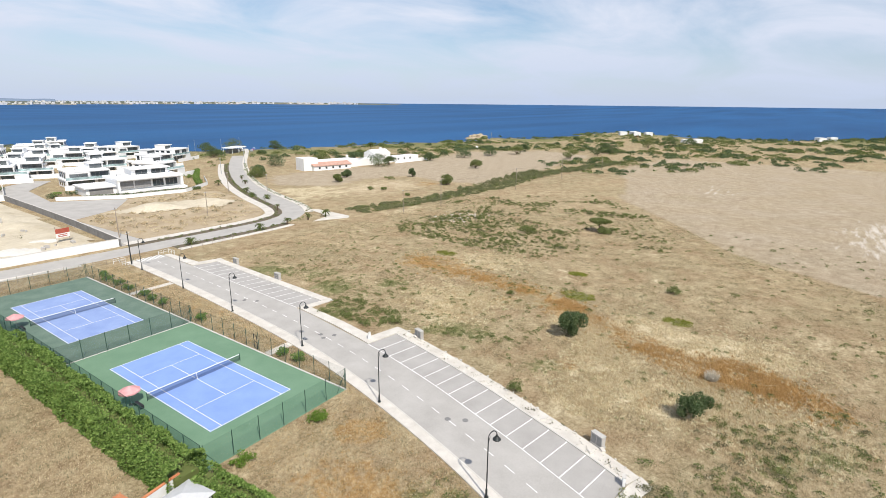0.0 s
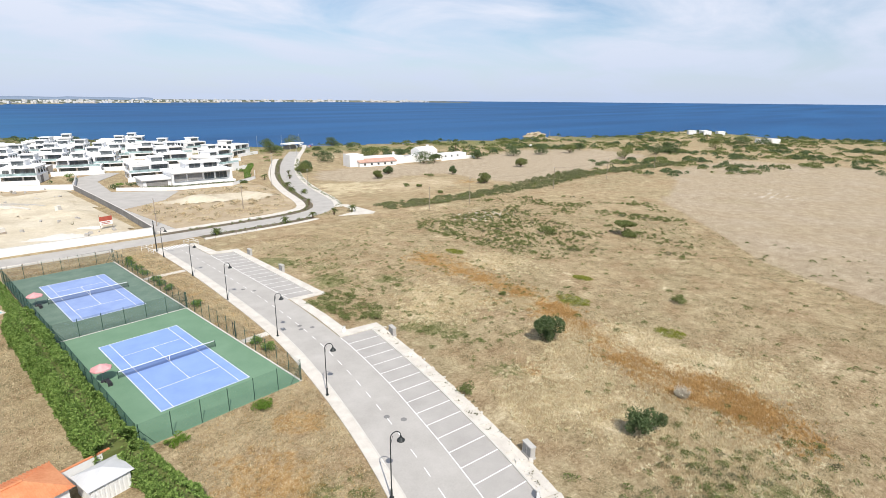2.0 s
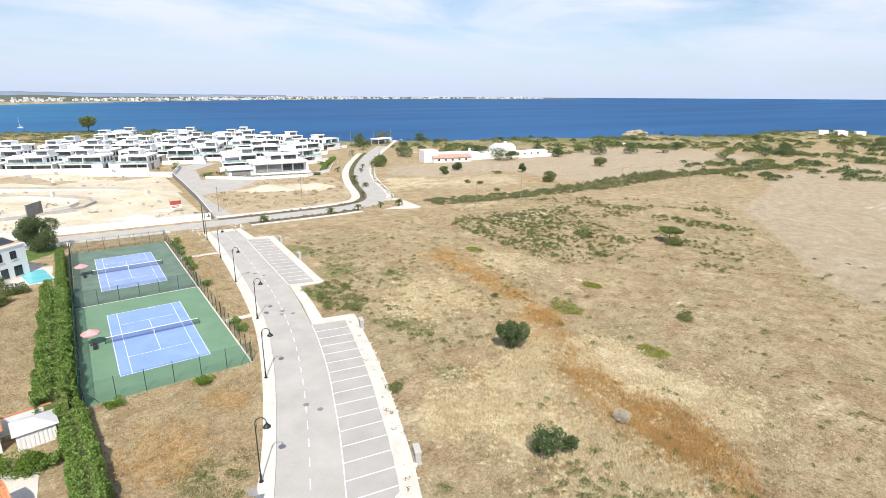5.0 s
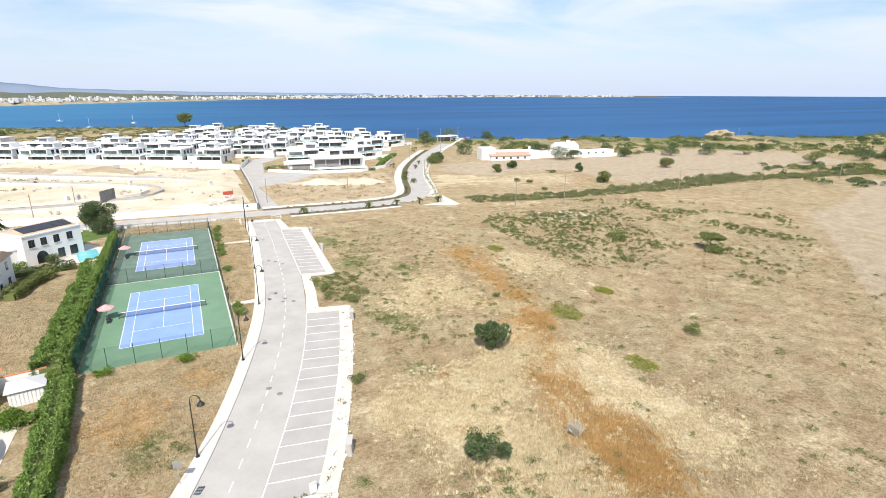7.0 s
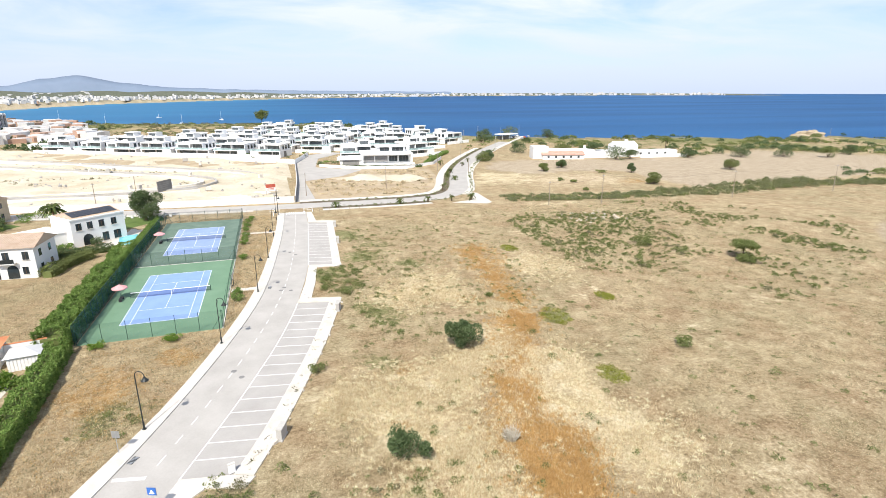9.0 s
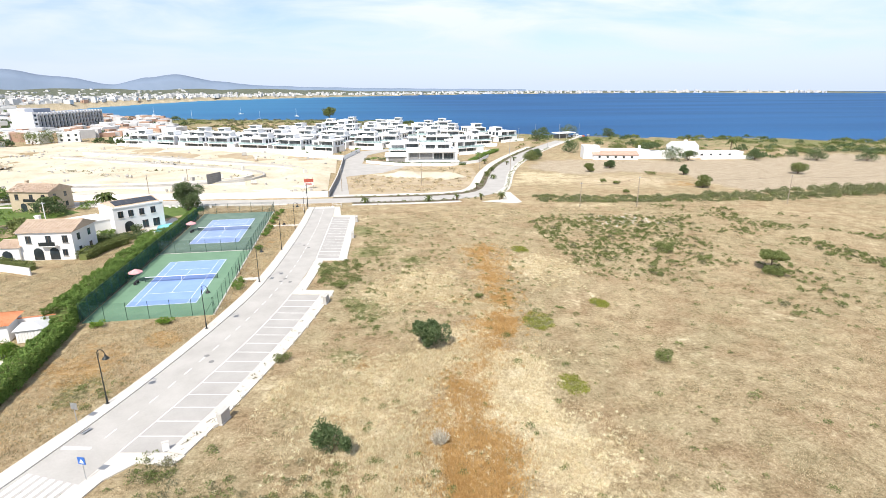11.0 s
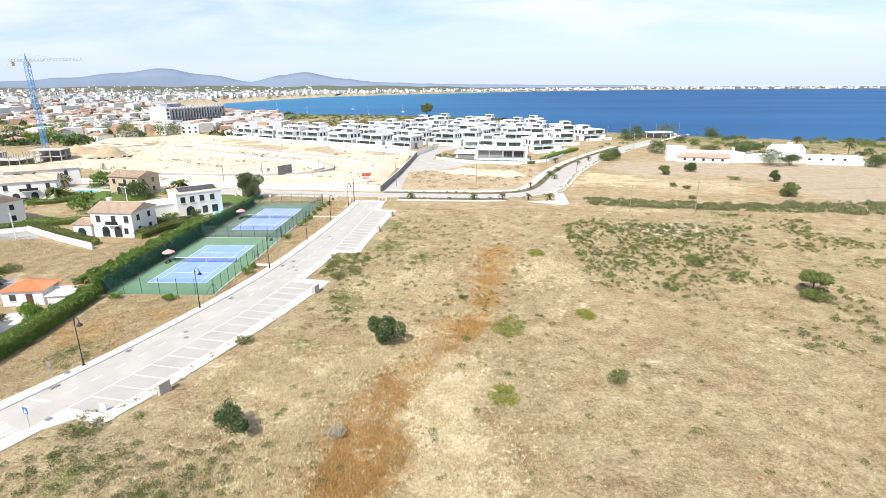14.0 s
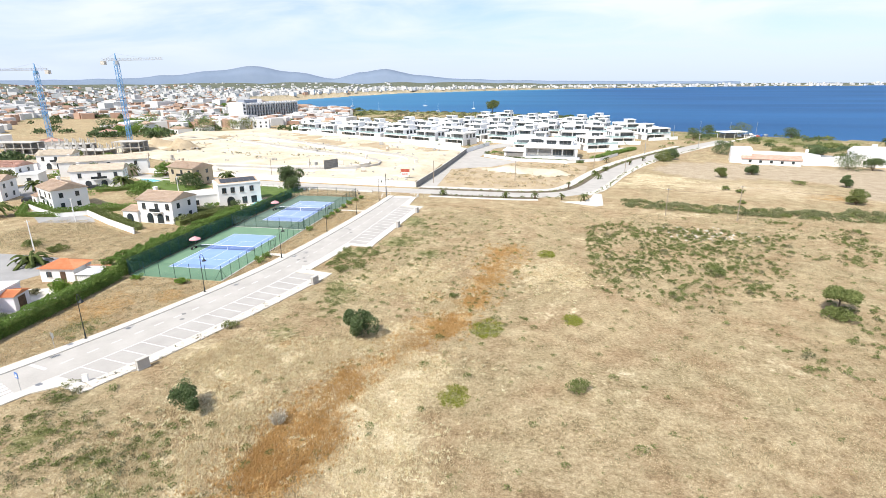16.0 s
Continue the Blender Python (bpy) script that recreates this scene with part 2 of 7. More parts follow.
LINE_WHITE = surface("white_court_line", (0.76, 0.77, 0.78), (0.86, 0.86, 0.86), 0.8, 8.0, 0.8, 0.05, 0.002)
FENCE_GREEN = surface("green_painted_steel", (0.025, 0.06, 0.045), (0.05, 0.10, 0.075), 2.0, 20.0, 0.5, 0.05, 0.002, 0.0)
DARK_STEEL = surface("dark_painted_steel", (0.018, 0.022, 0.022), (0.035, 0.04, 0.04), 2.0, 20.0, 0.45, 0.05, 0.002)
GALVANISED = surface("galvanised_steel", (0.36, 0.37, 0.38), (0.52, 0.53, 0.54), 2.0, 20.0, 0.45, 0.05, 0.002, 0.6)
PINK_CANVAS = surface("faded_pink_canvas", (0.60, 0.26, 0.27), (0.74, 0.42, 0.41), 1.5, 14.0, 0.9, 0.2, 0.005)
DARK_CLOTH = surface("dark_plastic", (0.02, 0.02, 0.022), (0.05, 0.05, 0.055), 2.0, 14.0, 0.6, 0.1, 0.004)
TERRACOTTA = surface("old_terracotta_tile", (0.50, 0.37, 0.27), (0.70, 0.57, 0.45), 0.8, 4.0, 0.9, 0.4, 0.02, vary=0.25)
ORANGE_TILE = surface("new_orange_tile", (0.58, 0.20, 0.085), (0.74, 0.34, 0.17), 0.8, 4.0, 0.85, 0.4, 0.02, vary=0.2)
PALE_TILE = surface("pale_beige_roof_tile", (0.50, 0.42, 0.32), (0.68, 0.60, 0.49), 0.8, 4.0, 0.9, 0.4, 0.02)
PINK_TILE = surface("faded_red_roof_tile", (0.42, 0.24, 0.18), (0.58, 0.38, 0.30), 0.8, 4.0, 0.9, 0.4, 0.02)
BEIGE_WALL = surface("beige_render", (0.46, 0.37, 0.26), (0.58, 0.49, 0.36), 0.3, 5.0, 0.9, 0.2, 0.01)
GREY_ROOF = surface("pale_grey_sheet_roof", (0.50, 0.50, 0.50), (0.64, 0.64, 0.63), 0.5, 6.0, 0.7, 0.1, 0.01)
# White render as it looks in shade, the lilac shading held in the colour.
SHADED_WALL = surface("shaded_lilac_white_render", (0.62, 0.58, 0.62), (0.74, 0.70, 0.73), 0.3, 5.0, 0.9, 0.15, 0.01)
WOOD_DARK = surface("dark_brown_wood", (0.06, 0.035, 0.022), (0.13, 0.08, 0.05), 1.5, 14.0, 0.7, 0.2, 0.004)
WOOD_POLE = surface("weathered_wood_pole", (0.26, 0.21, 0.16), (0.42, 0.36, 0.29), 1.0, 12.0, 0.9, 0.3, 0.01)
DIRT_SAND = surface("pale_excavated_sand", (0.46, 0.385, 0.265), (0.72, 0.645, 0.505), 0.07, 0.9, 0.95, 0.8, 0.4)
EARTH_ORANGE = surface("brown_weedy_earth", (0.33, 0.25, 0.155), (0.54, 0.44, 0.30), 0.12, 1.6, 0.95, 0.8, 0.3)
CHALK = surface("white_chalky_rubble", (0.60, 0.56, 0.49), (0.76, 0.73, 0.67), 0.15, 1.8, 0.95, 0.7, 0.2)
ROCK = surface("weathered_ochre_rock", (0.27, 0.215, 0.14), (0.50, 0.42, 0.30), 0.15, 1.4, 0.95, 0.8, 0.4)
SOIL = surface("planting_soil", (0.10, 0.08, 0.055), (0.20, 0.165, 0.115), 0.5, 6.0, 0.95, 0.5, 0.03)
LAWN = surface("watered_lawn", (0.07, 0.115, 0.025), (0.14, 0.20, 0.05), 0.4, 8.0, 0.95, 0.5, 0.03)
POOL_WATER = surface("pool_water", (0.14, 0.52, 0.60), (0.24, 0.66, 0.72), 0.4, 3.0, 0.1, 0.1, 0.01, spec=0.5)
SOLAR = surface("solar_panel_glass", (0.02, 0.023, 0.03), (0.045, 0.05, 0.06), 1.0, 8.0, 0.3, 0.0, 0.0, spec=0.4)
CRANE_BLUE = surface("blue_crane_paint", (0.10, 0.27, 0.52), (0.18, 0.38, 0.64), 0.5, 6.0, 0.5, 0.05, 0.005)
SIGN_BLUE = surface("blue_sign_face", (0.03, 0.12, 0.42), (0.05, 0.16, 0.50), 1.0, 8.0, 0.5, 0.0, 0.0)
SIGN_RED = surface("red_board", (0.36, 0.075, 0.05), (0.47, 0.115, 0.075), 0.8, 8.0, 0.6, 0.05, 0.003)
BARK = surface("brown_bark", (0.10, 0.07, 0.045), (0.20, 0.15, 0.10), 1.0, 10.0, 0.95, 0.6, 0.03)
GLASS_DARK = glass_material("dark_window_glass", (0.022, 0.028, 0.032))
GLASS_TEAL = glass_material("pale_balcony_glass", (0.22, 0.29, 0.29), 0.15)
GLASS_VILLA = glass_material("grey_villa_glass", (0.075, 0.085, 0.09), 0.06)
SHUTTER = surface("grey_roller_shutter", (0.20, 0.195, 0.19), (0.30, 0.295, 0.285), 1.0, 10.0, 0.6, 0.1, 0.004)
# Greyer than the near white render: distance haze is put into the colour.
FAR_WHITE = surface("haze_dulled_white_houses", (0.50, 0.49, 0.48), (0.72, 0.71, 0.70), 0.02, 0.3, 0.9, 0.0, 0.0)
FAR_ROOF = surface("distant_tile_roofs", (0.36, 0.22, 0.16), (0.52, 0.36, 0.27), 0.02, 0.3, 0.9, 0.0, 0.0)
# Blue-grey of distance haze painted straight into the ridge's base colour.
HILLS = surface("haze_tinted_hills", (0.175, 0.225, 0.30), (0.215, 0.265, 0.345), 0.002, 0.02, 1.0, 0.0, 0.0, spec=0.0)
HEDGE_LEAF = leafy("hedge_leaves", (0.060, 0.108, 0.022), (0.155, 0.245, 0.055), (0.29, 0.385, 0.11), 0.9)
SHRUB_LEAF = leafy("olive_shrub_leaves", (0.060, 0.080, 0.022), (0.152, 0.182, 0.058), (0.285, 0.31, 0.12), 0.4)
DARK_LEAF = leafy("dark_evergreen_leaves", (0.034, 0.060, 0.024), (0.095, 0.138, 0.055), (0.205, 0.245, 0.12), 0.6)
GREY_LEAF = leafy("grey_green_scrub_leaves", (0.075, 0.078, 0.042), (0.17, 0.165, 0.09), (0.30, 0.28, 0.165), 0.3)
BRIGHT_LEAF = leafy("bright_green_leaves", (0.05, 0.10, 0.012), (0.13, 0.225, 0.03), (0.24, 0.34, 0.07), 0.8)
CACTUS_LEAF = leafy("prickly_pear_green", (0.07, 0.088, 0.036), (0.18, 0.195, 0.09), (0.33, 0.32, 0.18), 0.3)
PALM_LEAF = leafy("palm_fronds", (0.02, 0.035, 0.008), (0.075, 0.10, 0.025), (0.17, 0.19, 0.06), 0.8)
WEED_LEAF = leafy("yellow_green_weeds", (0.11, 0.125, 0.020), (0.235, 0.255, 0.042), (0.40, 0.39, 0.095), 0.5)
HOTEL_GREY = surface("blue_grey_hotel_render", (0.24, 0.265, 0.32), (0.36, 0.39, 0.45), 0.1, 2.0, 0.85, 0.1, 0.01)
STRAW_LEAF = leafy("dry_straw_blades", (0.34, 0.255, 0.145), (0.56, 0.45, 0.28), (0.78, 0.68, 0.48), 0.12)
RUST_LEAF = leafy("rusty_dry_weeds", (0.29, 0.165, 0.060), (0.49, 0.300, 0.112), (0.67, 0.48, 0.235), 0.3)
PALE_STRAW = leafy("bleached_straw_blades", (0.50, 0.43, 0.26), (0.70, 0.63, 0.42), (0.86, 0.81, 0.60), 0.15)
DEAD_TWIG = leafy("dead_grey_twigs", (0.40, 0.36, 0.28), (0.58, 0.53, 0.43), (0.74, 0.69, 0.58), 0.8)

# ---- building tools ----
class Geo:
    """Vertices and faces of one mesh."""

    def __init__(self):
        self.v, self.f, self.uv = [], [], None

    def poly(self, pts):
        n = len(self.v)
        self.v += [tuple(p) for p in pts]
        self.f.append(tuple(range(n, n + len(pts))))
        return self

    def box(self, x0, y0, z0, x1, y1, z1, m=None):
        n = len(self.v)
        pts = [Vector((x, y, z)) for z in (z0, z1) for x, y in ((x0, y0), (x1, y0), (x1, y1), (x0, y1))]
        self.v += [tuple(m @ p if m else p) for p in pts]
        self.f += [tuple(n + i for i in q) for q in ((3, 2, 1, 0), (4, 5, 6, 7), (0, 1, 5, 4), (1, 2, 6, 5), (2, 3, 7, 6), (3, 0, 4, 7))]
        return self

    def prism(self, outline, z0, z1):
        n, k = len(self.v), len(outline)
        self.v += [(x, y, z0) for x, y in outline] + [(x, y, z1) for x, y in outline]
        self.f += [tuple(range(n + k - 1, n - 1, -1)), tuple(range(n + k, n + 2 * k))]
        self.f += [(n + i, n + (i + 1) % k, n + k + (i + 1) % k, n + k + i) for i in range(k)]
        return self

    def rod(self, a, b, ra, rb=None, sides=6):
        a, b = Vector(a), Vector(b)
        rb = ra if rb is None else rb
        d = (b - a).normalized()
        u = d.orthogonal().normalized()
        w = d.cross(u)
        n = len(self.v)
        for p, r in ((a, ra), (b, rb)):
            self.v += [tuple(p + r * (math.cos(6.28319 * i / sides) * u + math.sin(6.28319 * i / sides) * w)) for i in range(sides)]
        self.f += [(n + i, n + (i + 1) % sides, n + sides + (i + 1) % sides, n + sides + i) for i in range(sides)]
        self.f += [tuple(range(n + sides - 1, n - 1, -1)), tuple(range(n + sides, n + 2 * sides))]
        return self

    def strip(self, left, right, z0, z1):
        """A slab between two lines of the same number of points."""
        return self.prism(list(left) + list(reversed(right)), z0, z1) if len(left) == 2 else self._strip(left, right, z0, z1)

    def _strip(self, left, right, z0, z1):
        n, k = len(self.v), len(left)
        for z in (z0, z1):
            self.v += [(x, y, z) for x, y in left] + [(x, y, z) for x, y in right]
        for i in range(k - 1):
            a, b, c, d = n + i, n + i + 1, n + k + i + 1, n + k + i
            t = 2 * k
            self.f += [(a + t, d + t, c + t, b + t), (a, a + t, b + t, b), (d, c, c + t, d + t)]
        self.f += [(n, n + k, n + 3 * k, n + 2 * k), (n + k - 1, n + 3 * k - 1, n + 4 * k - 1, n + 2 * k - 1)]
        return self

    def leaf(self, p, size, rng, up=0.3, slim=0.55):
        """One small pointed leaf or leaf cluster, turned at random."""
        d = Vector((rng.uniform(-1, 1), rng.uniform(-1, 1), rng.uniform(-0.6, 1) + up)).normalized()
        s = d.orthogonal().normalized()
        s = Matrix.Rotation(rng.uniform(0, 6.283), 3, d) @ s
        p, n = Vector(p), len(self.v)
        self.v += [tuple(p), tuple(p + 0.5 * size * d + slim * 0.5 * size * s), tuple(p + size * d), tuple(p + 0.5 * size * d - slim * 0.5 * size * s)]
        self.f.append((n, n + 1, n + 2, n + 3))
        return self

    def mesh(self, name, mat, smooth=False):
        me = bpy.data.meshes.new(name)
        me.from_pydata(self.v, [], self.f)
        me.update()
        if smooth:
            me.polygons.foreach_set("use_smooth", [True] * len(me.polygons))
        me.materials.append(mat)
        return me


def part(name, geo, mat, parent=None, label="", smooth=False):
    ob = new(name, geo.mesh(name, mat, smooth) if isinstance(geo, Geo) else geo)
    if parent:
        ob.parent = parent
    return tagged(ob, label)


def thing(name, label, category, group="", m=None, kind=""):
    ob = new(name)
    ob.empty_display_size = 0.2
    if m:
        ob.matrix_world = m
    return tagged(ob, label, category, group, kind)


def solid(name, geo, mat, label, category, group="", m=None, kind="", smooth=False):
    ob = new(name, geo.mesh(name, mat, smooth))
    if m:
        ob.matrix_world = m
    return tagged(ob, label, category, group, kind)


def along(line, step):
    """Points at even steps along a line, with the direction there."""
    pts = [Vector((*p, 0)) for p in line]
    out, left = [], 0.0
    for a, b in zip(pts, pts[1:]):
        d, at = (b - a).length, left
        while at < d:
            out.append((a + (b - a) * at / d, (b - a).normalized()))
            at += step
        left = at - d
    return out


def smoothed(line, rounds=2):
    for _ in range(rounds):
        new_line = [line[0]]
        for (ax, ay), (bx, by) in zip(line, line[1:]):
            new_line += [(0.75 * ax + 0.25 * bx, 0.75 * ay + 0.25 * by), (0.25 * ax + 0.75 * bx, 0.25 * ay + 0.75 * by)]
        line = new_line + [line[-1]]
    return line


def offset(line, d):
    """The line moved d metres to its left."""
    out = []
    for i, (x, y) in enumerate(line):
        (ax, ay), (bx, by) = line[max(i - 1, 0)], line[min(i + 1, len(line) - 1)]
        u = Vector((bx - ax, by - ay)).normalized()
        out.append((x - d * u.y, y + d * u.x))
    return out


def resample(line, n):
    pts = [Vector(p) for p in line]
    lens = [0.0]
    for a, b in zip(pts, pts[1:]):
        lens.append(lens[-1] + (b - a).length)
    out = []
    for i in range(n):
        s = lens[-1] * i / (n - 1)
        k = max(j for j in range(len(pts) - 1) if lens[j] <= s + 1e-9)
        f = (s - lens[k]) / max(lens[k + 1] - lens[k], 1e-9)
        p = pts[k].lerp(pts[k + 1], min(f, 1.0))
        out.append((p.x, p.y))
    return out


def inside(x, y, poly):
    odd, j = False, len(poly) - 1
    for i in range(len(poly)):
        (xi, yi), (xj, yj) = poly[i], poly[j]
        if (yi > y) != (yj > y) and x < (xj - xi) * (y - yi) / (yj - yi) + xi:
            odd = not odd
        j = i
    return odd


def near_line(x, y, line):
    best = 1e9
    for (ax, ay), (bx, by) in zip(line, line[1:]):
        dx, dy = bx - ax, by - ay
        f = max(0, min(1, ((x - ax) * dx + (y - ay) * dy) / (dx * dx + dy * dy)))
        best = min(best, math.hypot(x - ax - f * dx, y - ay - f * dy))
    return best

# ---- land and sea ----
MID = (45.0, -40.0)
COAST = [(4300, -3000), (2200, -1500), (1300, -700), (900, -260), (760, -125), (660, -50), (615, 85), (590, 150), (490, 182), (420, 220), (370, 236), (300, 268),
         (232, 288), (188, 314), (152, 345), (136, 388), (123, 440), (92, 515), (0, 552), (-120, 592), (-195, 602), (-255, 645), (-330, 740), (-400, 835),
         (-540, 960), (-625, 1130), (-642, 1500), (-622, 1850), (-545, 2250), (-360, 2540), (-130, 2830), (300, 3200), (800, 3480), (1300, 3600), (2000, 3560),
         (2700, 3350), (3150, 3000), (3420, 2700)]
LAND = COAST + [(3550, 3400), (1500, 6000), (-6000, 6000), (-6000, -6000), (6000, -6000)]
OPEN_WEST = [(-455, 365), (-364, 405), (-285, 318), (-222, 172), (-262, 160)]
RUST_SPOTS = [(60, 9, 4.4, 0.52), (60.3, 3, 4.4, 0.54), (59, -3, 3.4, 0.5), (57.8, -9, 3.0, 0.5), (57.2, -14, 2.8, 0.5), (56.8, -20, 2.6, 0.54), (55, -26, 3.2, 0.7), (52, -30.5, 3.2, 0.7), (49.6, -35, 2.8, 0.56), (47, -39.5, 2.8, 0.56), (44.8, -44, 2.8, 0.58), (43.6, -48, 2.8, 0.62), (42.2, -53, 3.2, 0.74), (42.4, -58, 3.6, 0.86), (41.8, -62.5, 3.4, 0.88), (46.2, -57.5, 2.4, 0.64), (39.4, -59, 2.4, 0.62), (40, -67, 3.0, 0.6)]
BARE_FIELD = [(141, -27), (172, -2), (207, 5), (264, 27), (340, 20), (360, -170), (170, -140), (93, -78), (103, -61), (112, -48)]
NORTH_FIELD = [(112, 127), (124, 150), (150, 152), (190, 142), (236, 138), (300, 150), (345, 110), (330, 66), (234, 60), (170, 59), (166, 84), (172, 100), (150, 112), (126, 106)]
STRAW_PATCHES = [(31, -44, 5.5), (37, -42, 5), (33, -52, 5.5), (34, -60, 4.5), (32, -66, 5), (42, -39, 4), (47, -34, 3), (51, -42, 5), (45, -8, 6), (39, -14, 5), (25, -43, 3.5), (48.5, -50, 4.5), (36.5, -55, 4), (28, -62, 4), (47, -14, 4.5), (52, -23, 2.5), (52, -60, 6), (70, -5, 7), (130, 118, 10), (112, 100, 14)]
GREEN_PATCHES = [(59.6, -28.8, 2.6), (57.6, -47.2, 1.8), (68.7, 7.9, 2.0), (72.3, -24.0, 1.5), (0, -38, 4.5), (4, -47, 4), (9, -33, 2.5), (16, -62, 3), (8, -64, 4), (24, -63, 3), (70, -85, 6), (27, 2, 5), (36, 12, 7), (33, -18, 6), (40, 22, 6), (30, -36, 4), (12, -68, 4), (30, -68, 4), (34, 30, 7), (45, 5, 5), (5, -70, 5)]
SCRUB = [(78, 30), (77, 5), (76, -18), (88, -12), (101, -37), (104, -36), (145, -20), (172, 6), (150, 30), (133, 48), (100, 40), (88, 42)]


def sea_height(r):
    return -15.0 + 29.4 * np.clip((r - 1500) / 3400, 0, 2) ** 2


def np_inside(x, y, poly):
    odd = np.zeros(x.shape, bool)
    for (xi, yi), (xj, yj) in zip(poly, poly[-1:] + poly[:-1]):
        odd ^= ((yi > y) != (yj > y)) & (x < (xj - xi) * (y - yi) / (yj - yi + 1e-12) + xi)
    return odd


def np_near(x, y, line):
    best = np.full(x.shape, 1e9)
    for (ax, ay), (bx, by) in zip(line, line[1:]):
        dx, dy = bx - ax, by - ay
        f = np.clip(((x - ax) * dx + (y - ay) * dy) / (dx * dx + dy * dy), 0, 1)
        best = np.minimum(best, np.hypot(x - ax - f * dx, y - ay - f * dy))
    return best


def polar_sheet(name, radii, turns, mat, height):
    ang = np.linspace(0, 2 * math.pi, turns, endpoint=False)
    r, a = np.meshgrid(radii, ang, indexing="ij")
    x, y = MID[0] + r * np.cos(a), MID[1] + r * np.sin(a)
    z, layers = height(x, y, r)
    verts = np.stack([x, y, z], -1).reshape(-1, 3)
    n = len(radii)
    i, j = np.meshgrid(np.arange(n - 1), np.arange(turns), indexing="ij")
    k = (j + 1) % turns
    faces = np.stack([i * turns + j, (i + 1) * turns + j, (i + 1) * turns + k, i * turns + k], -1).reshape(-1, 4)
    me = bpy.data.meshes.new(name)
    me.from_pydata(verts.tolist(), [], faces.tolist() + [tuple(range(turns))])
    me.update()
    me.polygons.foreach_set("use_smooth", [True] * len(me.polygons))
    for key, rgb in layers.items():
        att = me.color_attributes.new(key, "FLOAT_COLOR", "POINT")
        att.data.foreach_set("color", np.concatenate([rgb.reshape(-1, 3), np.ones((rgb.size // 3, 1))], 1).ravel())
    me.materials.append(mat)
    return new(name, me)


def rough_noise(x, y, size, seed=0.0):
    flat = [noise.noise((px / size, py / size, seed)) for px, py in zip(x.ravel(), y.ravel())]
    return np.array(flat).reshape(x.shape)


def land_height(x, y, r):
    land = np_inside(x, y, LAND)
    shore = np_near(x, y, COAST)
    wob = rough_noise(x, y, 60.0, 3.0)
    wob2 = rough_noise(x, y, 14.0, 5.0)
    inner = np.clip((shore - 4 + 5 * wob) / 10, 0, 1)
    base = np.maximum(0, sea_height(r) + 3)
    hills = np.clip((shore - 250) / 900, 0, 1) * np.clip((r - 650) / 1200, 0, 1) * (16 + 30 * rough_noise(x, y, 420.0, 1.0)) * np.clip((500 - x) / 1100, 0.08, 1)
    scrub_rise = np.clip(1 - np.hypot((x - 560) / 130, (y - 120) / 70), 0, 1) * 4.5 + np.clip(1 - np.hypot((x - 430) / 40, (y - 205) / 25), 0, 1) * 3
    quiet = np.clip((r - 190) / 150, 0, 1)
    grown = np.clip(np.minimum(x - 34, 200) / 20, 0, 1) * np.clip((44 - y) / 10, 0, 1)
    up = base + np.maximum(hills, 0) + scrub_rise + quiet * wob * 0.6 + 0.12 * grown * wob2
    low = sea_height(r) - 6
    z = np.where(land, low + (up - low) * inner, low)
    rust = np.zeros_like(x)
    for px, py, s, k in RUST_SPOTS:
        rust = np.maximum(rust, k * np.clip(1.5 - np.hypot(x - px, y - py) / s + 0.5 * wob2, 0, 1))
    for px, py, s in ((50, -18, 4), (33, -38, 2.5), (30, -50, 2.0), (-3, -31, 8), (5, -25, 4), (14, 24, 3), (155, 78, 8)):
        rust = np.maximum(rust, 0.62 * np.clip(1.3 - np.hypot(x - px, y - py) / s, 0, 1))
    green, straw = np.zeros_like(x), np.zeros_like(x)
    for px, py, s in GREEN_PATCHES:
        green = np.maximum(green, np.clip(1.4 - np.hypot(x - px, y - py) / s, 0, 1) * (1.0 if s < 3 else 0.62))
    for px, py, s in STRAW_PATCHES:
        straw = np.maximum(straw, np.clip(1.4 - np.hypot(x - px, y - py) / s, 0, 0.62))
    straw = np.clip(straw + 0.8 * np.clip(wob2 - 0.05, 0, 1), 0, 1) * (x > 20)
    dense = np_inside(x, y, SCRUB)
    green = np.maximum(green, dense * np.clip(0.04 + 0.4 * wob2, 0, 0.5))
    far_scrub = np.clip((r - 260) / 60, 0, 1) * np.clip(1.0 - shore / 190, 0, 1)
    green = np.maximum(green, np.clip(far_scrub * (0.75 + 0.8 * wob), 0, 0.9))
    town_green = np.clip((r - 420) / 200, 0, 1) * ((x < 0) | (y > 800)) * ~np_inside(x, y, OPEN_WEST)
    green = np.maximum(green, town_green * np.clip(0.85 + 0.6 * wob, 0, 1))
    bare = np.clip(np_inside(x, y, BARE_FIELD) * (0.75 + 0.3 * wob2), 0, 1)
    bare = np.maximum(bare, 0.9 * np_inside(x, y, NORTH_FIELD))
    cliff = np.clip(1 - inner, 0, 1) + 0.8 * np.clip(1 - shore / 25, 0, 1)
    beach = np.clip(1.0 - shore / 70, 0, 1) * (y > 800)
    sandy = 0.6 * np.clip(1.3 - np.hypot((x - 136) / 22, (y - 91) / 15) + 0.5 * wob2, 0, 1)
    sand = np.clip(np.maximum(np.maximum(cliff * 0.8, beach), sandy), 0, 1)
    growth = np.stack([rust, green, straw], -1)
    chalk = np.clip(1.25 - np.hypot((x - 150) / 46, (y + 94) / 30), 0, 1) + 0.55 * np.clip(1.2 - np.hypot((x - 215) / 45, (y + 30) / 22), 0, 1)
    soil = np.stack([bare, sand, np.clip(chalk, 0, 1)], -1)
    # Share of the haze-greyed wood colour, growing with distance.
    woods = np.clip((r - 600) / 700, 0, 0.95) * (y > 200)
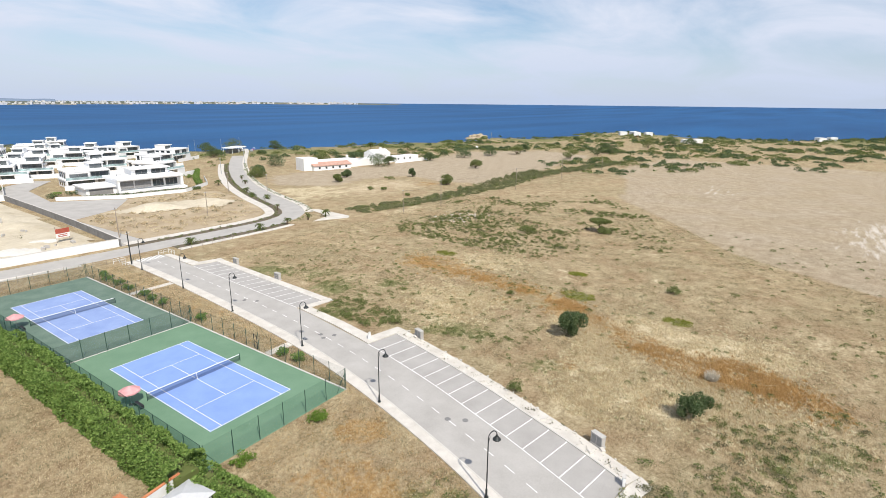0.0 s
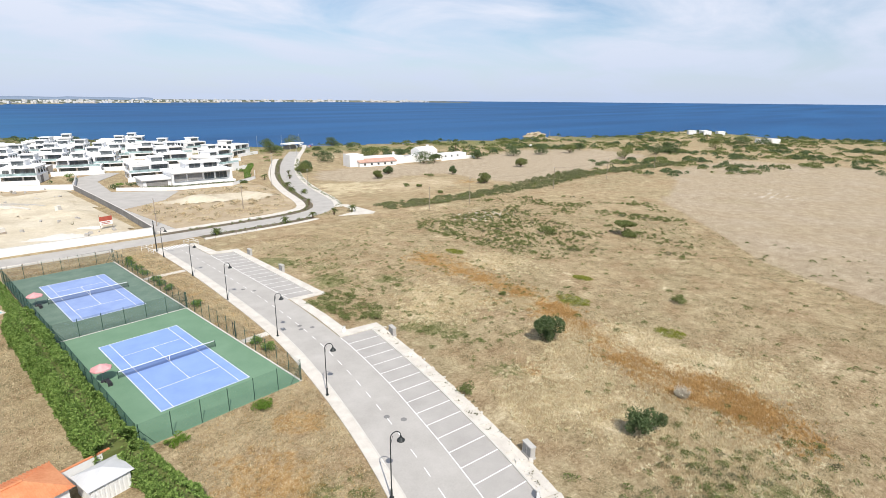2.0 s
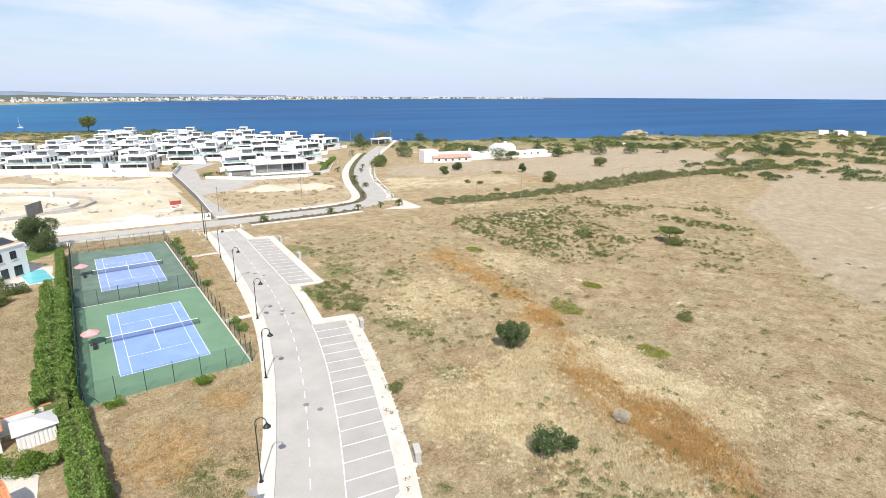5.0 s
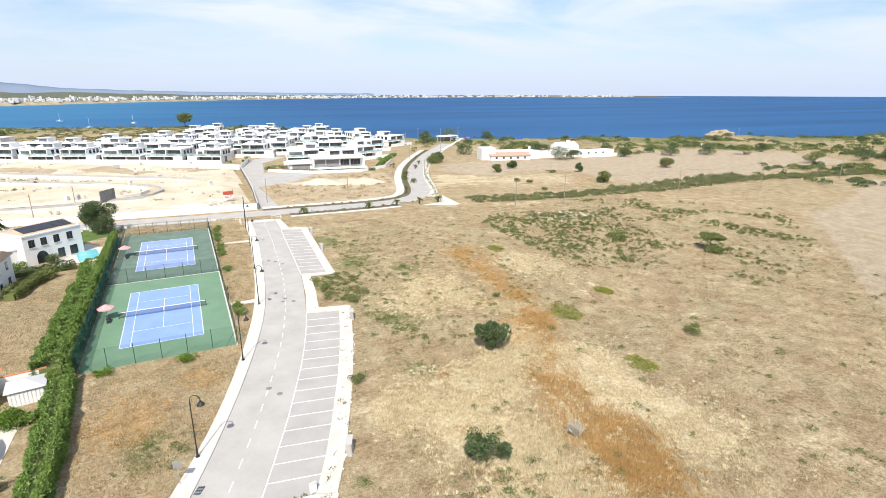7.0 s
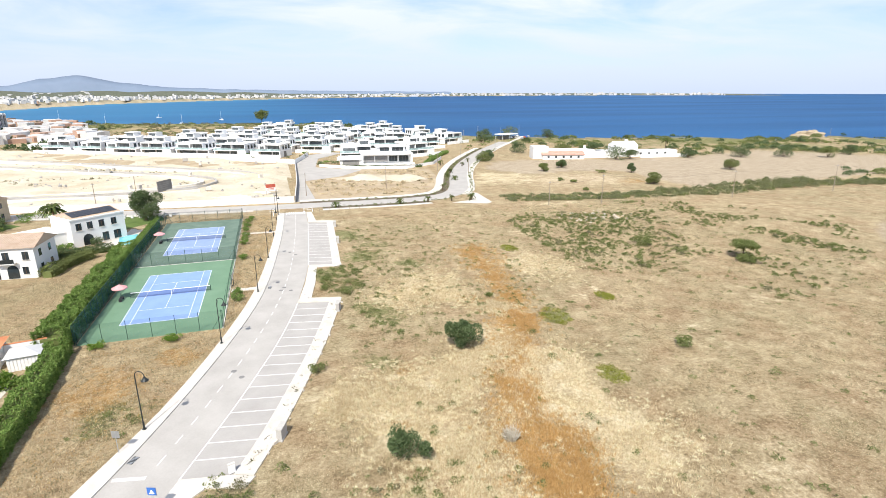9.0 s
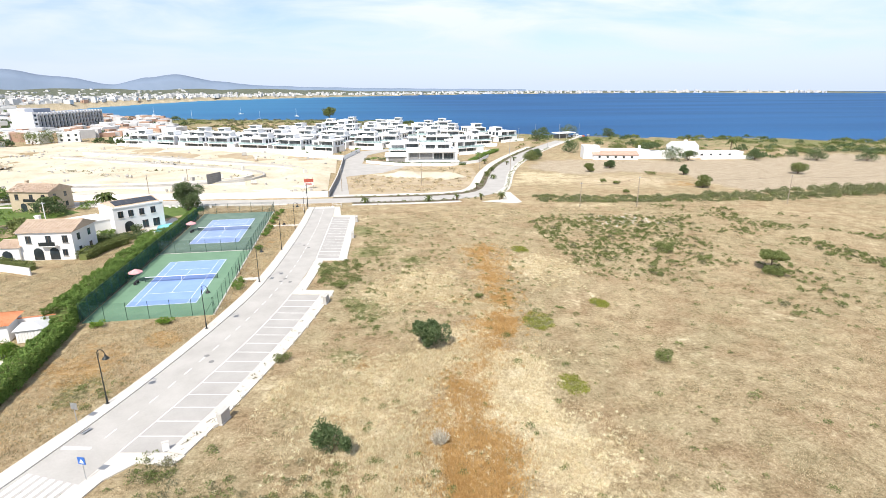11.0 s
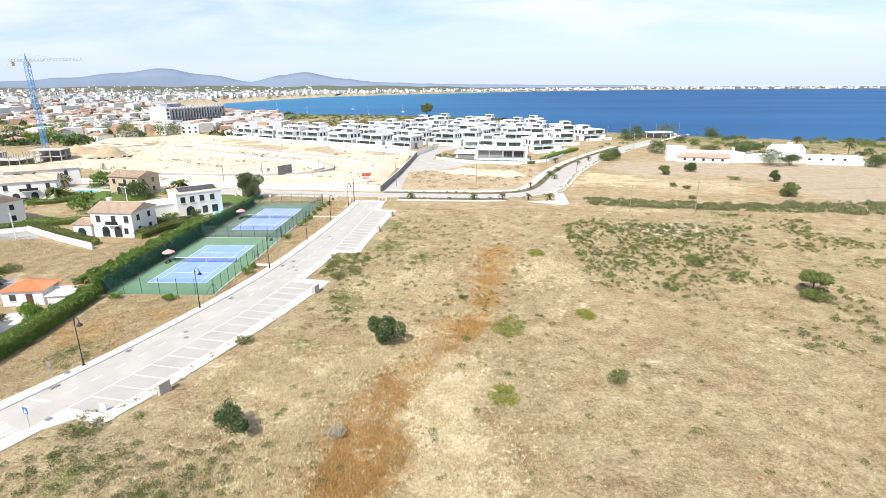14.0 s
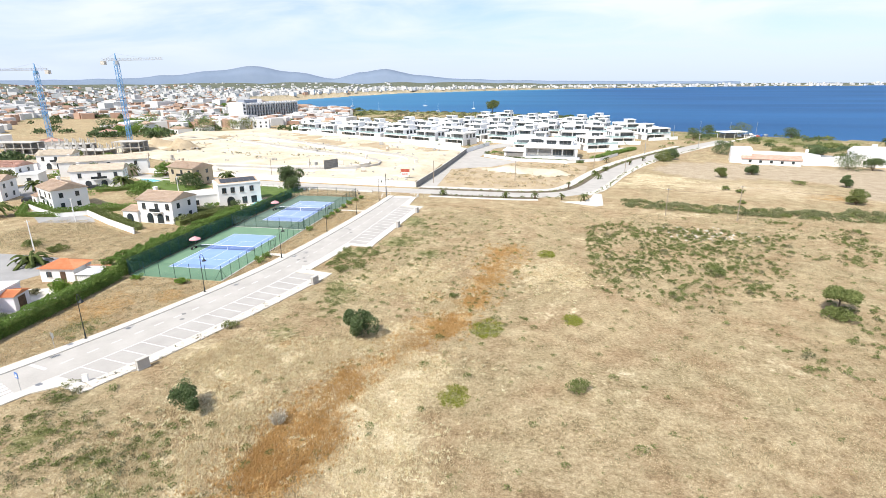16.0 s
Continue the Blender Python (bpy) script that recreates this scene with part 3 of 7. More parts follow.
    return z, {"growth": growth, "soil": soil, "woods": np.stack([woods] * 3, -1)}


def ground_z(x, y):
    """The land's height at one place."""
    r = math.hypot(x - MID[0], y - MID[1])
    return float(land_height(np.array([x]), np.array([y]), np.array([r]))[0][0]) if r > 190 else 0.0


def water_height(x, y, r):
    shore = np_near(x, y, COAST)
    # Shallows along the western shore are paler.
    shallow = np.clip(1 - shore / 420, 0, 1) ** 1.3 * (x < 160)
    # Beyond 500 m the sea also pales westwards, whatever its depth.
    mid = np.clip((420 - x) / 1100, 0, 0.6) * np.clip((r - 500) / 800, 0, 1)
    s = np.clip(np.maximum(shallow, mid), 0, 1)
    return sea_height(r), {"shallow": np.stack([s, s, s], -1)}


RINGS = np.concatenate([np.arange(1.0, 110, 1.0), 110 * 1.028 ** np.arange(0, 139)])
RINGS = RINGS[RINGS < 4940]
tagged(polar_sheet("ground", RINGS, 420, GROUND, land_height), "dry grassland plain ending in low sea cliffs", "ground", kind="structure")
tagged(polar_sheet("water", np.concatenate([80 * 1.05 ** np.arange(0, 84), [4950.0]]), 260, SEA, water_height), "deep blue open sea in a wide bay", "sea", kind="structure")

# ---- the car park road ----
KERB_WEST = smoothed([(-8.5, -76), (-3.4, -62), (2.3, -49), (6.2, -38.5), (10.3, -25.7), (13.7, -13.2), (16.0, -1.5), (18.2, 18.4), (20.2, 42.2), (20.9, 61)])
OUT_WEST = smoothed([(-10.4, -75.2), (-5.2, -61.2), (0.6, -48), (4.3, -39.7), (8.3, -27.3), (11.9, -13.2), (14.2, -1.5), (16.4, 18.4), (18.4, 42.2), (19.1, 61)])
ROAD_EAST = smoothed([(-2.6, -79), (3.6, -63), (8.6, -50.3), (12.2, -41), (14.6, -34), (17.4, -25.5), (20.2, -14.6), (22.6, -1.7), (24.3, 10), (25.5, 27), (26.5, 42), (27.2, 61)])
BAY_OUT_S = smoothed([(13.0, -52.0), (15.6, -46), (18.6, -37.4), (21.2, -29.8), (23.9, -20.5), (26.1, -12.0)])
BAY_IN_S = smoothed([(8.2, -51.2), (12.2, -41), (14.6, -34), (17.4, -25.5), (20.2, -14.6), (20.9, -10.9)])
BAY_OUT_N = [(28.9, 8.2), (31.6, 45.6)]
BAY_IN_N = [(24.2, 9.2), (26.75, 47.0)]
N_PTS = 40
kw, ow, re_ = (resample(l, N_PTS) for l in (KERB_WEST, OUT_WEST, ROAD_EAST))
solid("road_car_park", Geo().strip(re_, kw, -0.10, 0.03), ASPHALT, "pale worn asphalt access road beside parking bays", "road", kind="structure")
solid("pavement_west", Geo().strip(offset(kw, 0.16), ow, -0.10, 0.15), LIMESTONE, "pale limestone pavement with a kerb", "pavement", kind="structure")
solid("trim_kerb_west", Geo().strip(kw, offset(kw, 0.16), -0.10, 0.17), KERB, "pale stone kerb", "kerb", kind="structure")
bi, bo = resample(BAY_IN_S, 26), resample(BAY_OUT_S, 26)
solid("pavement_bays_south", Geo().strip(bo, bi, -0.10, 0.026), BAY_PAVING, "grey asphalt of the larger row of parking bays", "pavement", kind="structure")
solid("pavement_bays_north", Geo().strip(BAY_OUT_N, BAY_IN_N, -0.10, 0.026), BAY_PAVING, "grey asphalt of the far row of parking bays", "pavement", kind="structure")
for low, line in (("south", bo), ("north", BAY_OUT_N)):
    l = resample(line, 20)
    solid("trim_kerb_bays_" + low, Geo().strip(offset(l, -0.16), l, -0.1, 0.16), KERB, "pale stone kerb behind parking bays", "kerb", kind="structure")
so = resample(BAY_OUT_S, 24)
solid("pavement_east_south", Geo().strip(offset(so, -1.9), offset(so, -0.16), -0.1, 0.14), LIMESTONE, "rough pale limestone strip behind the parking bays", "pavement", kind="structure")
no_ = resample(BAY_OUT_N, 16)
solid("pavement_east_north", Geo().strip(offset(no_, -1.7), offset(no_, -0.16), -0.1, 0.14), LIMESTONE, "pale limestone strip behind the far parking bays", "pavement", kind="structure")
solid("pavement_cap_middle", Geo().prism([(20.9, -10.85), (26.2, -11.95), (28.0, -12.4), (28.3, -10.6), (22.2, -9.2), (21.3, -9.3)], -0.1, 0.145), LIMESTONE, "pale limestone end of the parking row", "pavement", kind="structure")
mid_in = [(21.3, -9.3), (22.75, -1.7), (24.2, 9.0)]
solid("pavement_middle", Geo().strip([(23.3, -9.45), (24.6, -1.9), (25.7, 7.4)], mid_in, -0.1, 0.14), LIMESTONE, "pale limestone pavement between the parking rows", "pavement", kind="structure")
solid("pavement_cap_north", Geo().prism([(24.3, 9.1), (25.9, 7.2), (30.6, 6.6), (30.7, 8.0), (28.9, 8.1)], -0.1, 0.143), LIMESTONE, "pale limestone end of the far parking row", "pavement", kind="structure")
solid("pavement_cap_far", Geo().prism([(26.8, 47.1), (31.7, 45.7), (33.4, 45.4), (33.6, 47.2), (29, 48.4), (28.6, 60), (27.2, 60)], -0.1, 0.142), LIMESTONE, "pale limestone corner by the junction", "pavement", kind="structure")
solid("pavement_cap_south", Geo().prism([(8.2, -51.3), (13.0, -52.15), (14.9, -52.9), (14.0, -54.2), (10.6, -53.2), (8.4, -55.2), (5.2, -62.5), (1.6, -72), (-0.2, -71.4), (3.6, -62.8)], -0.1, 0.141), LIMESTONE, "pale limestone pavement rounding the end of the bays", "pavement", kind="structure")

# ---- street, lots and building site ----
STREET = smoothed([(-260, 92), (-120, 86), (-60, 79.5), (0, 71.8), (24, 70.0), (52, 68.6), (66, 68.5), (77, 73), (84, 84), (93, 113), (110, 151), (146, 209), (190, 268), (206, 292)])
st = resample(STREET, 90)
solid("road_street", Geo().strip(offset(st, -3.6), offset(st, 3.6), -0.12, 0.024), ASPHALT, "pale asphalt street curving towards the sea", "road", kind="structure")
south = [p for p in st if p[0] < 19]
solid("pavement_street_southwest", Geo().strip(offset(south, -5.3), offset(south, -3.6), -0.1, 0.14), LIMESTONE, "pale pavement along the street", "pavement", kind="structure")
south = [p for p in st if 29 < p[0] < 72]
solid("pavement_street_southeast", Geo().strip(offset(south, -8.2), offset(south, -6.4), -0.1, 0.10), LIMESTONE, "pale gravel footpath along the street", "pavement", kind="structure")
solid("ground_verge_south", Geo().strip(offset(south, -6.4), offset(south, -3.6), -0.1, 0.08), SOIL, "planted verge with low shrubs and palms", "planting bed", kind="structure")
north = [p for p in st if 25 < p[0] < 150]
north = resample(north, 40)
solid("ground_verge_north", Geo().strip(offset(north, 3.6), offset(north, 6.0), -0.1, 0.08), SOIL, "planted verge with low shrubs", "planting bed", kind="structure")
solid("pavement_street_north", Geo().strip(offset(north, 6.0), offset(north, 9.0), -0.1, 0.12), LIMESTONE, "pale pavement along the street", "pavement", kind="structure")
east = resample([p for p in st if p[1] > 74 and p[0] > 76], 30)
solid("pavement_street_east", Geo().strip(offset(east, -6.2), offset(east, -3.6), -0.1, 0.12), LIMESTONE, "pale pavement along the street bend", "pavement", kind="structure")
solid("pavement_street_corner", Geo().prism([(73, 60.4), (83.2, 55.6), (85.4, 57.2), (86.6, 73), (84.6, 76), (82.8, 68), (80.5, 62.4)], -0.1, 0.07), LIMESTONE, "pale paved corner beside the street bend", "pavement", kind="structure")
solid("road_villa_access", Geo().prism([(25.2, 76), (31.5, 77.5), (30.5, 118), (46, 126), (57.5, 142.5), (38, 157), (42, 190), (58, 214), (52, 219), (38, 208), (29.6, 180), (28.2, 136)], -0.1, 0.02), ASPHALT, "pale grey asphalt access road and turning area", "road", kind="structure")
solid("ground_dirt_lot", Geo().prism([(31.6, 78.8), (66, 79.0), (76, 87), (84, 112), (87, 134), (80, 139), (57.5, 142), (46, 125.6), (30.8, 117.6)], -0.1, 0.015), EARTH_ORANGE, "vacant lot of bare earth and dry weeds", "lot", kind="structure")


def rumpled(name, outline, mat, label, category, step, lift, size, seed):
    """A sheet of loose earth with low mounds inside an outline."""
    xs, ys = [p[0] for p in outline], [p[1] for p in outline]
    g, idx = Geo(), {}
    nx, ny = int((max(xs) - min(xs)) / step) + 1, int((max(ys) - min(ys)) / step) + 1
    for i in range(nx):
        for j in range(ny):
            x, y = min(xs) + i * step, min(ys) + j * step
            if inside(x, y, outline):
                d = near_line(x, y, outline + outline[:1])
                idx[i, j] = len(g.v)
                z = lift * max(0.0, 0.45 + noise.noise((x / size, y / size, seed)) + 0.4 * noise.noise((x / size * 3, y / size * 3, seed))) * min(1, d / 5)
                g.v.append((x, y, 0.02 + z))
    g.f = [(idx[i, j], idx[i + 1, j], idx[i + 1, j + 1], idx[i, j + 1]) for i, j in idx if (i + 1, j) in idx and (i, j + 1) in idx and (i + 1, j + 1) in idx]
    return solid(name, g, mat, label, category, kind="structure", smooth=True)


SITE = [(23.5, 78), (28.6, 178), (22, 186), (-95, 262), (-150, 300), (-190, 250), (-170, 150), (-110, 122), (-75, 96), (-50, 84), (-10, 80)]
rumpled("ground_site", SITE, DIRT_SAND, "wide building site of pale graded sand", "building site", 2.0, 1.3, 22.0, 2.0)
rumpled("ground_site_chalk", [(18, 82), (22, 96), (10, 100), (-4, 92), (-6, 83)], CHALK, "white chalky rubble on the building site", "rubble", 1.2, 1.4, 9.0, 7.0)
rumpled("ground_site_strip", [(24, 176), (22, 181), (-40, 218), (-110, 266), (-116, 244), (-66, 188), (-28, 178), (4, 164), (16, 158), (24, 158)], EARTH_ORANGE, "strip of brown earth along the site wall", "earth bank", 2.0, 1.0, 16.0, 4.0)
rumpled("ground_site_curve", [(24, 150), (14, 160), (2, 152), (-2, 138), (6, 116), (20, 104), (23, 120)], DIRT_SAND, "bank of pale sand on the building site", "earth bank", 1.6, 2.2, 12.0, 9.0)
rumpled("ground_lot_sand", [(40, 122), (60, 128), (76, 120), (80, 108), (72, 102), (58, 108), (46, 112)], DIRT_SAND, "pale sand heap on the vacant lot", "sand", 1.5, 1.6, 10.0, 6.0)


def wall_run(name, line, thick, h, mat, label, cap=None):
    line = resample(line, max(2, len(line)))
    ob = solid(name, Geo().strip(offset(line, -thick / 2), offset(line, thick / 2), -0.1, h), mat, label, "wall", kind="structure")
    if cap:
        part("coping", Geo().strip(offset(line, -thick / 2 - 0.04), offset(line, thick / 2 + 0.04), h + 0.003, h + 0.09), cap, ob)
    return ob


wall_run("wall_site_street", [(24.6, 76.2), (-10, 78.4), (-60, 85.2), (-110, 92)], 0.25, 2.0, WHITE_WALL, "white rendered wall round the building site", KERB)
wall_run("wall_site_side", [(24.9, 76.0), (27.0, 106), (28.2, 136), (29.3, 172)], 0.25, 2.0, GREY_STONE, "dark grey block wall along the access road", KERB)
wall_run("wall_villas", [(29.3, 172.2), (38, 205)], 0.25, 2.0, VILLA_WHITE, "low white garden wall of the villas", KERB)
wall_run("wall_villas_long", [(29.2, 172.4), (-20, 207), (-60, 234), (-98, 262)], 0.25, 2.2, VILLA_WHITE, "long white garden wall of the villas", KERB)
wall_run("wall_front_villa", [(40, 158), (57, 144), (86, 139), (93, 149), (104, 170)], 0.25, 1.3, VILLA_WHITE, "white garden wall of the front villa", KERB)
wall_run("wall_estate", [(-80.3, 27.4), (-65.8, 20.1), (-58.7, 18.0), (-56.2, 23.2)], 0.22, 1.1, WHITE_WALL, "low white garden wall along the estate street", KERB)
wall_run("wall_garden", [(-29.5, 8), (-45, 16), (-56, 22.6)], 0.22, 1.4, WHITE_WALL, "white garden wall beside dry grass", KERB)

# ---- car park furniture and markings ----
def flat_strip(a, b, w, z0, z1):
    a, b = Vector(a), Vector(b)
    s = (b - a).normalized().orthogonal() * w / 2
    return Geo().prism([tuple(a - s), tuple(b - s), tuple(b + s), tuple(a + s)][::1] if s.cross(b - a) > 0 else [tuple(a + s), tuple(b + s), tuple(b - s), tuple(a - s)], z0, z1)


marks = thing("trim_bay_markings", "worn white lines of the parking bays", "road marking", kind="structure")
ins, outs = resample(BAY_IN_S, 17), resample(BAY_OUT_S, 17)
for a, b in list(zip(ins, outs))[1:-1]:
    part("bay_line", flat_strip(a, b, 0.13, 0.027, 0.034), ROAD_PAINT, marks)
for a, b in list(zip(resample(BAY_IN_N, 16), resample(BAY_OUT_N, 16)))[1:-1]:
    part("bay_line", flat_strip(a, b, 0.13, 0.027, 0.034), ROAD_PAINT, marks)
for line in (resample(BAY_IN_S, 40), resample(BAY_IN_N, 30)):
    part("bay_edge_line", Geo().strip(offset(line, -0.06), offset(line, 0.06), 0.031, 0.036), ROAD_PAINT, marks)
middle = [((ax + bx) / 2, (ay + by) / 2) for (ax, ay), (bx, by) in zip(resample(KERB_WEST, 60), resample(ROAD_EAST, 60))]
dashes = thing("trim_centre_line", "broken white centre line on the access road", "road marking", kind="structure")
for p, d in along(middle, 3.2):
    if -50 < p.y < 56:
        part("dash", flat_strip(p.xy - 0.75 * d.xy, p.xy + 0.75 * d.xy, 0.11, 0.031, 0.037), ROAD_PAINT, dashes)
cross = thing("trim_pedestrian_crossing", "worn white zebra crossing by the end of the bays", "road marking", kind="structure")
for i in range(8):
    c = Vector((0.6 + 0.83 * i, -54.6 - 0.38 * i))
    d = Vector((0.40, 0.92)).normalized()
    part("stripe", flat_strip(c - 1.7 * d, c + 1.7 * d, 0.5, 0.031, 0.037), ROAD_PAINT, cross)
part("stop_line", flat_strip((2.3, -49.4), (5.2, -50.0), 0.45, 0.031, 0.037), ROAD_PAINT, cross)
cross2 = thing("trim_junction_crossing", "white zebra crossing at the street junction", "road marking", kind="structure")
for i in range(9):
    part("stripe", flat_strip((21.6 + 0.62 * i, 58.6), (21.7 + 0.62 * i, 61.4), 0.32, 0.031, 0.037), ROAD_PAINT, cross2)


def manhole(x, y):
    g = Geo()
    g.rod((0, 0, 0.02), (0, 0, 0.045), 0.36, 0.36, 16)
    return solid("manhole_cover", g, GREY_STONE, "round grey iron manhole cover set in asphalt", "manhole", "manhole covers", pose(x, y, 0.0))


for x, y in ((11.9, -31.8), (12.9, -33.6), (19.0, -2.6), (20.1, -4.5), (18.4, -3.9), (20.9, 19.8), (22.0, 17.6), (23.2, -3.6)):
    manhole(x, y)


def drain(x, y, turn):
    ob = thing("drain_grate", "dark iron drain grate beside the kerb", "drain", "drains", pose(x, y, 0.028, 0, 0, turn))
    part("grate_frame", Geo().box(-0.55, -0.3, 0, 0.55, 0.3, 0.012), DARK_STEEL, ob)
    for i in range(6):
        part("bar", Geo().box(-0.5 + 0.18 * i, -0.25, 0.013, -0.42 + 0.18 * i, 0.25, 0.02), GALVANISED, ob)


for x, y, a in ((3.55, -46.9, 62), (16.5, -1.8, 80)):
    drain(x, y, a)


def street_lamp():
    ob = thing("street_lamp", "dark steel street lamp with a curved arm and bell-shaped head", "street lamp", "street lamps")
    g = Geo().rod((0, 0, 0), (0, 0, 0.9), 0.11, 0.10, 10)
    g.rod((0, 0, 0.9), (0, 0, 6.3), 0.065, 0.05, 8)
    part("pole", g, DARK_STEEL, ob)
    part("base_plate", Geo().rod((0, 0, 0), (0, 0, 0.06), 0.22, 0.22, 12), DARK_STEEL, ob)
    arc = [(0.5 - 0.5 * math.cos(math.radians(a)), 0, 6.3 + 0.55 * math.sin(math.radians(a))) for a in range(0, 181, 20)]
    arm = Geo()
    for a, b in zip(arc, arc[1:]):
        arm.rod(a, b, 0.045, 0.045, 6)
    arm.rod((0, 0, 5.6), (0.22, 0, 6.5), 0.025, 0.025, 5)
    part("arm", arm, DARK_STEEL, ob)
    head = Geo().rod((1.0, 0, 6.3), (1.0, 0, 6.12), 0.07, 0.12, 12).rod((1.0, 0, 6.12), (1.0, 0, 5.86), 0.14, 0.36, 14).rod((1.0, 0, 5.86), (1.0, 0, 5.80), 0.38, 0.38, 14)
    part("shade", head, DARK_STEEL, ob, "bell-shaped dark lamp head")
    part("bulb_glass", Geo().rod((1.0, 0, 5.795), (1.0, 0, 5.70), 0.26, 0.10, 12), GALVANISED, ob)
    return ob


LAMPS = [(3.6, -41.9, -20), (9.85, -23.1, -18), (14.5, -3.6, -12), (16.3, 16.6, -6), (17.6, 34.6, -5), (18.6, 52.6, -4)]
first_lamp = street_lamp()
first_lamp.matrix_world = pose(*LAMPS[0][:2], 0.152, 0, 0, LAMPS[0][2])
for x, y, a in LAMPS[1:]:
    copy_thing(first_lamp, pose(x, y, 0.152, 0, 0, a))


def utility_cabinet(x, y, turn, h=1.25):
    ob = thing("utility_cabinet", "pale concrete utility cabinet standing behind the parking bays", "utility cabinet", "utility cabinets", pose(x, y, 0.12, 0, 0, turn))
    part("body", Geo().box(-0.75, -0.28, 0, 0.75, 0.28, h), BLOCK_WALL, ob)
    part("lid", Geo().box(-0.8, -0.33, h + 0.002, 0.8, 0.33, h + 0.09), CONCRETE, ob)
    part("plinth", Geo().box(-0.82, -0.34, -0.1, 0.82, 0.34, 0.08), CONCRETE, ob)
    for s in (-1, 1):
        d = part("door", Geo().box(0.36 * s - 0.3, -0.30, 0.15, 0.36 * s + 0.3, -0.281, h - 0.12), SHUTTER, ob, "grey metal cabinet door")
        part("door_handle", Geo().box(0.12 * s - 0.02, -0.33, 0.55, 0.12 * s + 0.02, -0.301, 0.7), DARK_STEEL, d)


for x, y, a in ((17.4, -47.6, -112), (27.1, -15.9, -106), (32.0, 24.5, -94), (33.2, 40.5, -94)):
    utility_cabinet(x, y, a)


def bay_post(x, y):
    ob = thing("marker_post", "short white concrete marker post by the parking bays", "post", "marker posts", pose(x, y, 0.12, 0, 0, 20))
    part("post_body", Geo().box(-0.3, -0.12, 0, 0.3, 0.12, 0.95), WHITE_WALL, ob)
    part("post_cap", Geo().box(-0.33, -0.15, 0.952, 0.33, 0.15, 1.0), KERB, ob)


bay_post(12.8, -51.75)
bay_post(22.3, -9.9)


def road_sign(x, y, turn, face, label, h=2.5):
    ob = thing("road_sign", label, "road sign", "", pose(x, y, 0.12, 0, 0, turn))
    part("post", Geo().rod((0, 0, 0), (0, 0, h), 0.035, 0.035, 8), GALVANISED, ob)
    plate = part("plate", Geo().box(-0.38, -0.06, h - 0.75, 0.38, -0.036, h), GALVANISED if face is None else face, ob)
    part("plate_rim", Geo().box(-0.40, -0.034, h - 0.77, 0.40, -0.02, h + 0.02), GALVANISED, ob)
    if face is not None:
        part("symbol", Geo().poly([(-0.25, -0.064, h - 0.62), (0.25, -0.064, h - 0.62), (0, -0.064, h - 0.16)]), ROAD_PAINT, plate, "white triangle on the blue plate")


road_sign(2.0, -45.4, 160, None, "square road sign on a grey post, seen from behind")
road_sign(6.9, -54.9, -20, SIGN_BLUE, "blue pedestrian crossing sign with a white triangle")

# junction barriers: low white rail frames across the end of the road
def rail_frame(x, y, w, turn):
    ob = thing("guard_rail", "low white tubular guard rail at the junction", "guard rail", "guard rails", pose(x, y, 0.03, 0, 0, turn))
    for i in range(3):
        part("upright", Geo().rod((w * i / 2, 0, 0), (w * i / 2, 0, 1.05), 0.04, 0.04, 6), WHITE_WALL, ob)
    for z in (0.55, 1.02):
        part("rail", Geo().rod((0, 0, z), (w, 0, z), 0.035, 0.035, 6), WHITE_WALL, ob)


rail_frame(26.4, 60.8, 2.6, 8)
rail_frame(29.0, 58.6, 2.4, 92)
rail_frame(18.0, 57.0, 2.6, 95)
rail_frame(17.0, 62.0, 2.6, 5)

# ---- loose stones along the limestone strip ----
rng = random.Random(11)
g = Geo()
for p, d in along(offset(resample(BAY_OUT_S, 30), -1.1), 0.16):
    if rng.random() < 0.75:
        q = p.xy + Vector((rng.uniform(-0.9, 1.0), rng.uniform(-0.6, 0.6)))
        s = rng.uniform(0.05, 0.18) * (2.0 if rng.random() < 0.06 else 1)
        g.box(-s, -s * 0.7, -s * 0.5, s, s * 0.7, s * 0.7, pose(q.x, q.y, 0.14, rng.uniform(-20, 20), rng.uniform(-20, 20), rng.uniform(0, 180)))
solid("loose_stones", g, LIMESTONE, "loose pale stones scattered on the limestone strip", "stones", kind="stuff")
g = Geo()
for p, d in along(offset(resample(BAY_OUT_S, 30), -1.2), 1.7):
    if rng.random() < 0.8:
        q = p.xy + Vector((rng.uniform(-0.8, 0.9), rng.uniform(-0.8, 0.8)))
        for _ in range(14):
            g.leaf((q.x + rng.gauss(0, 0.16), q.y + rng.gauss(0, 0.16), 0.13), rng.uniform(0.1, 0.28), rng)
solid("pavement_weeds", g, GREY_LEAF, "small weeds growing through the limestone strip", "weeds", kind="stuff")

# ---- tennis courts ----
def netting(name, alpha, c):
    m, nt, b = nodes_of(name)
    nt.links.new(ramp(nt, noise_node(nt, 1.2, 4), (0.35, tuple(0.8 * x for x in c)), (0.65, tuple(1.2 * x for x in c))), b.inputs["Base Color"])
    b.inputs["Roughness"].default_value = 0.9
    b.inputs["Specular IOR Level"].default_value = 0.1
    b.inputs["Alpha"].default_value = alpha
    return m


MESH_LIGHT = netting("green_chain_link", 0.16, (0.05, 0.10, 0.075))
MESH_DENSE = netting("teal_windbreak_netting", 0.48, (0.04, 0.12, 0.10))
MESH_MID = netting("grey_green_court_netting", 0.24, (0.09, 0.125, 0.11))
NET_BLACK = netting("black_tennis_net", 0.42, (0.03, 0.04, 0.05))


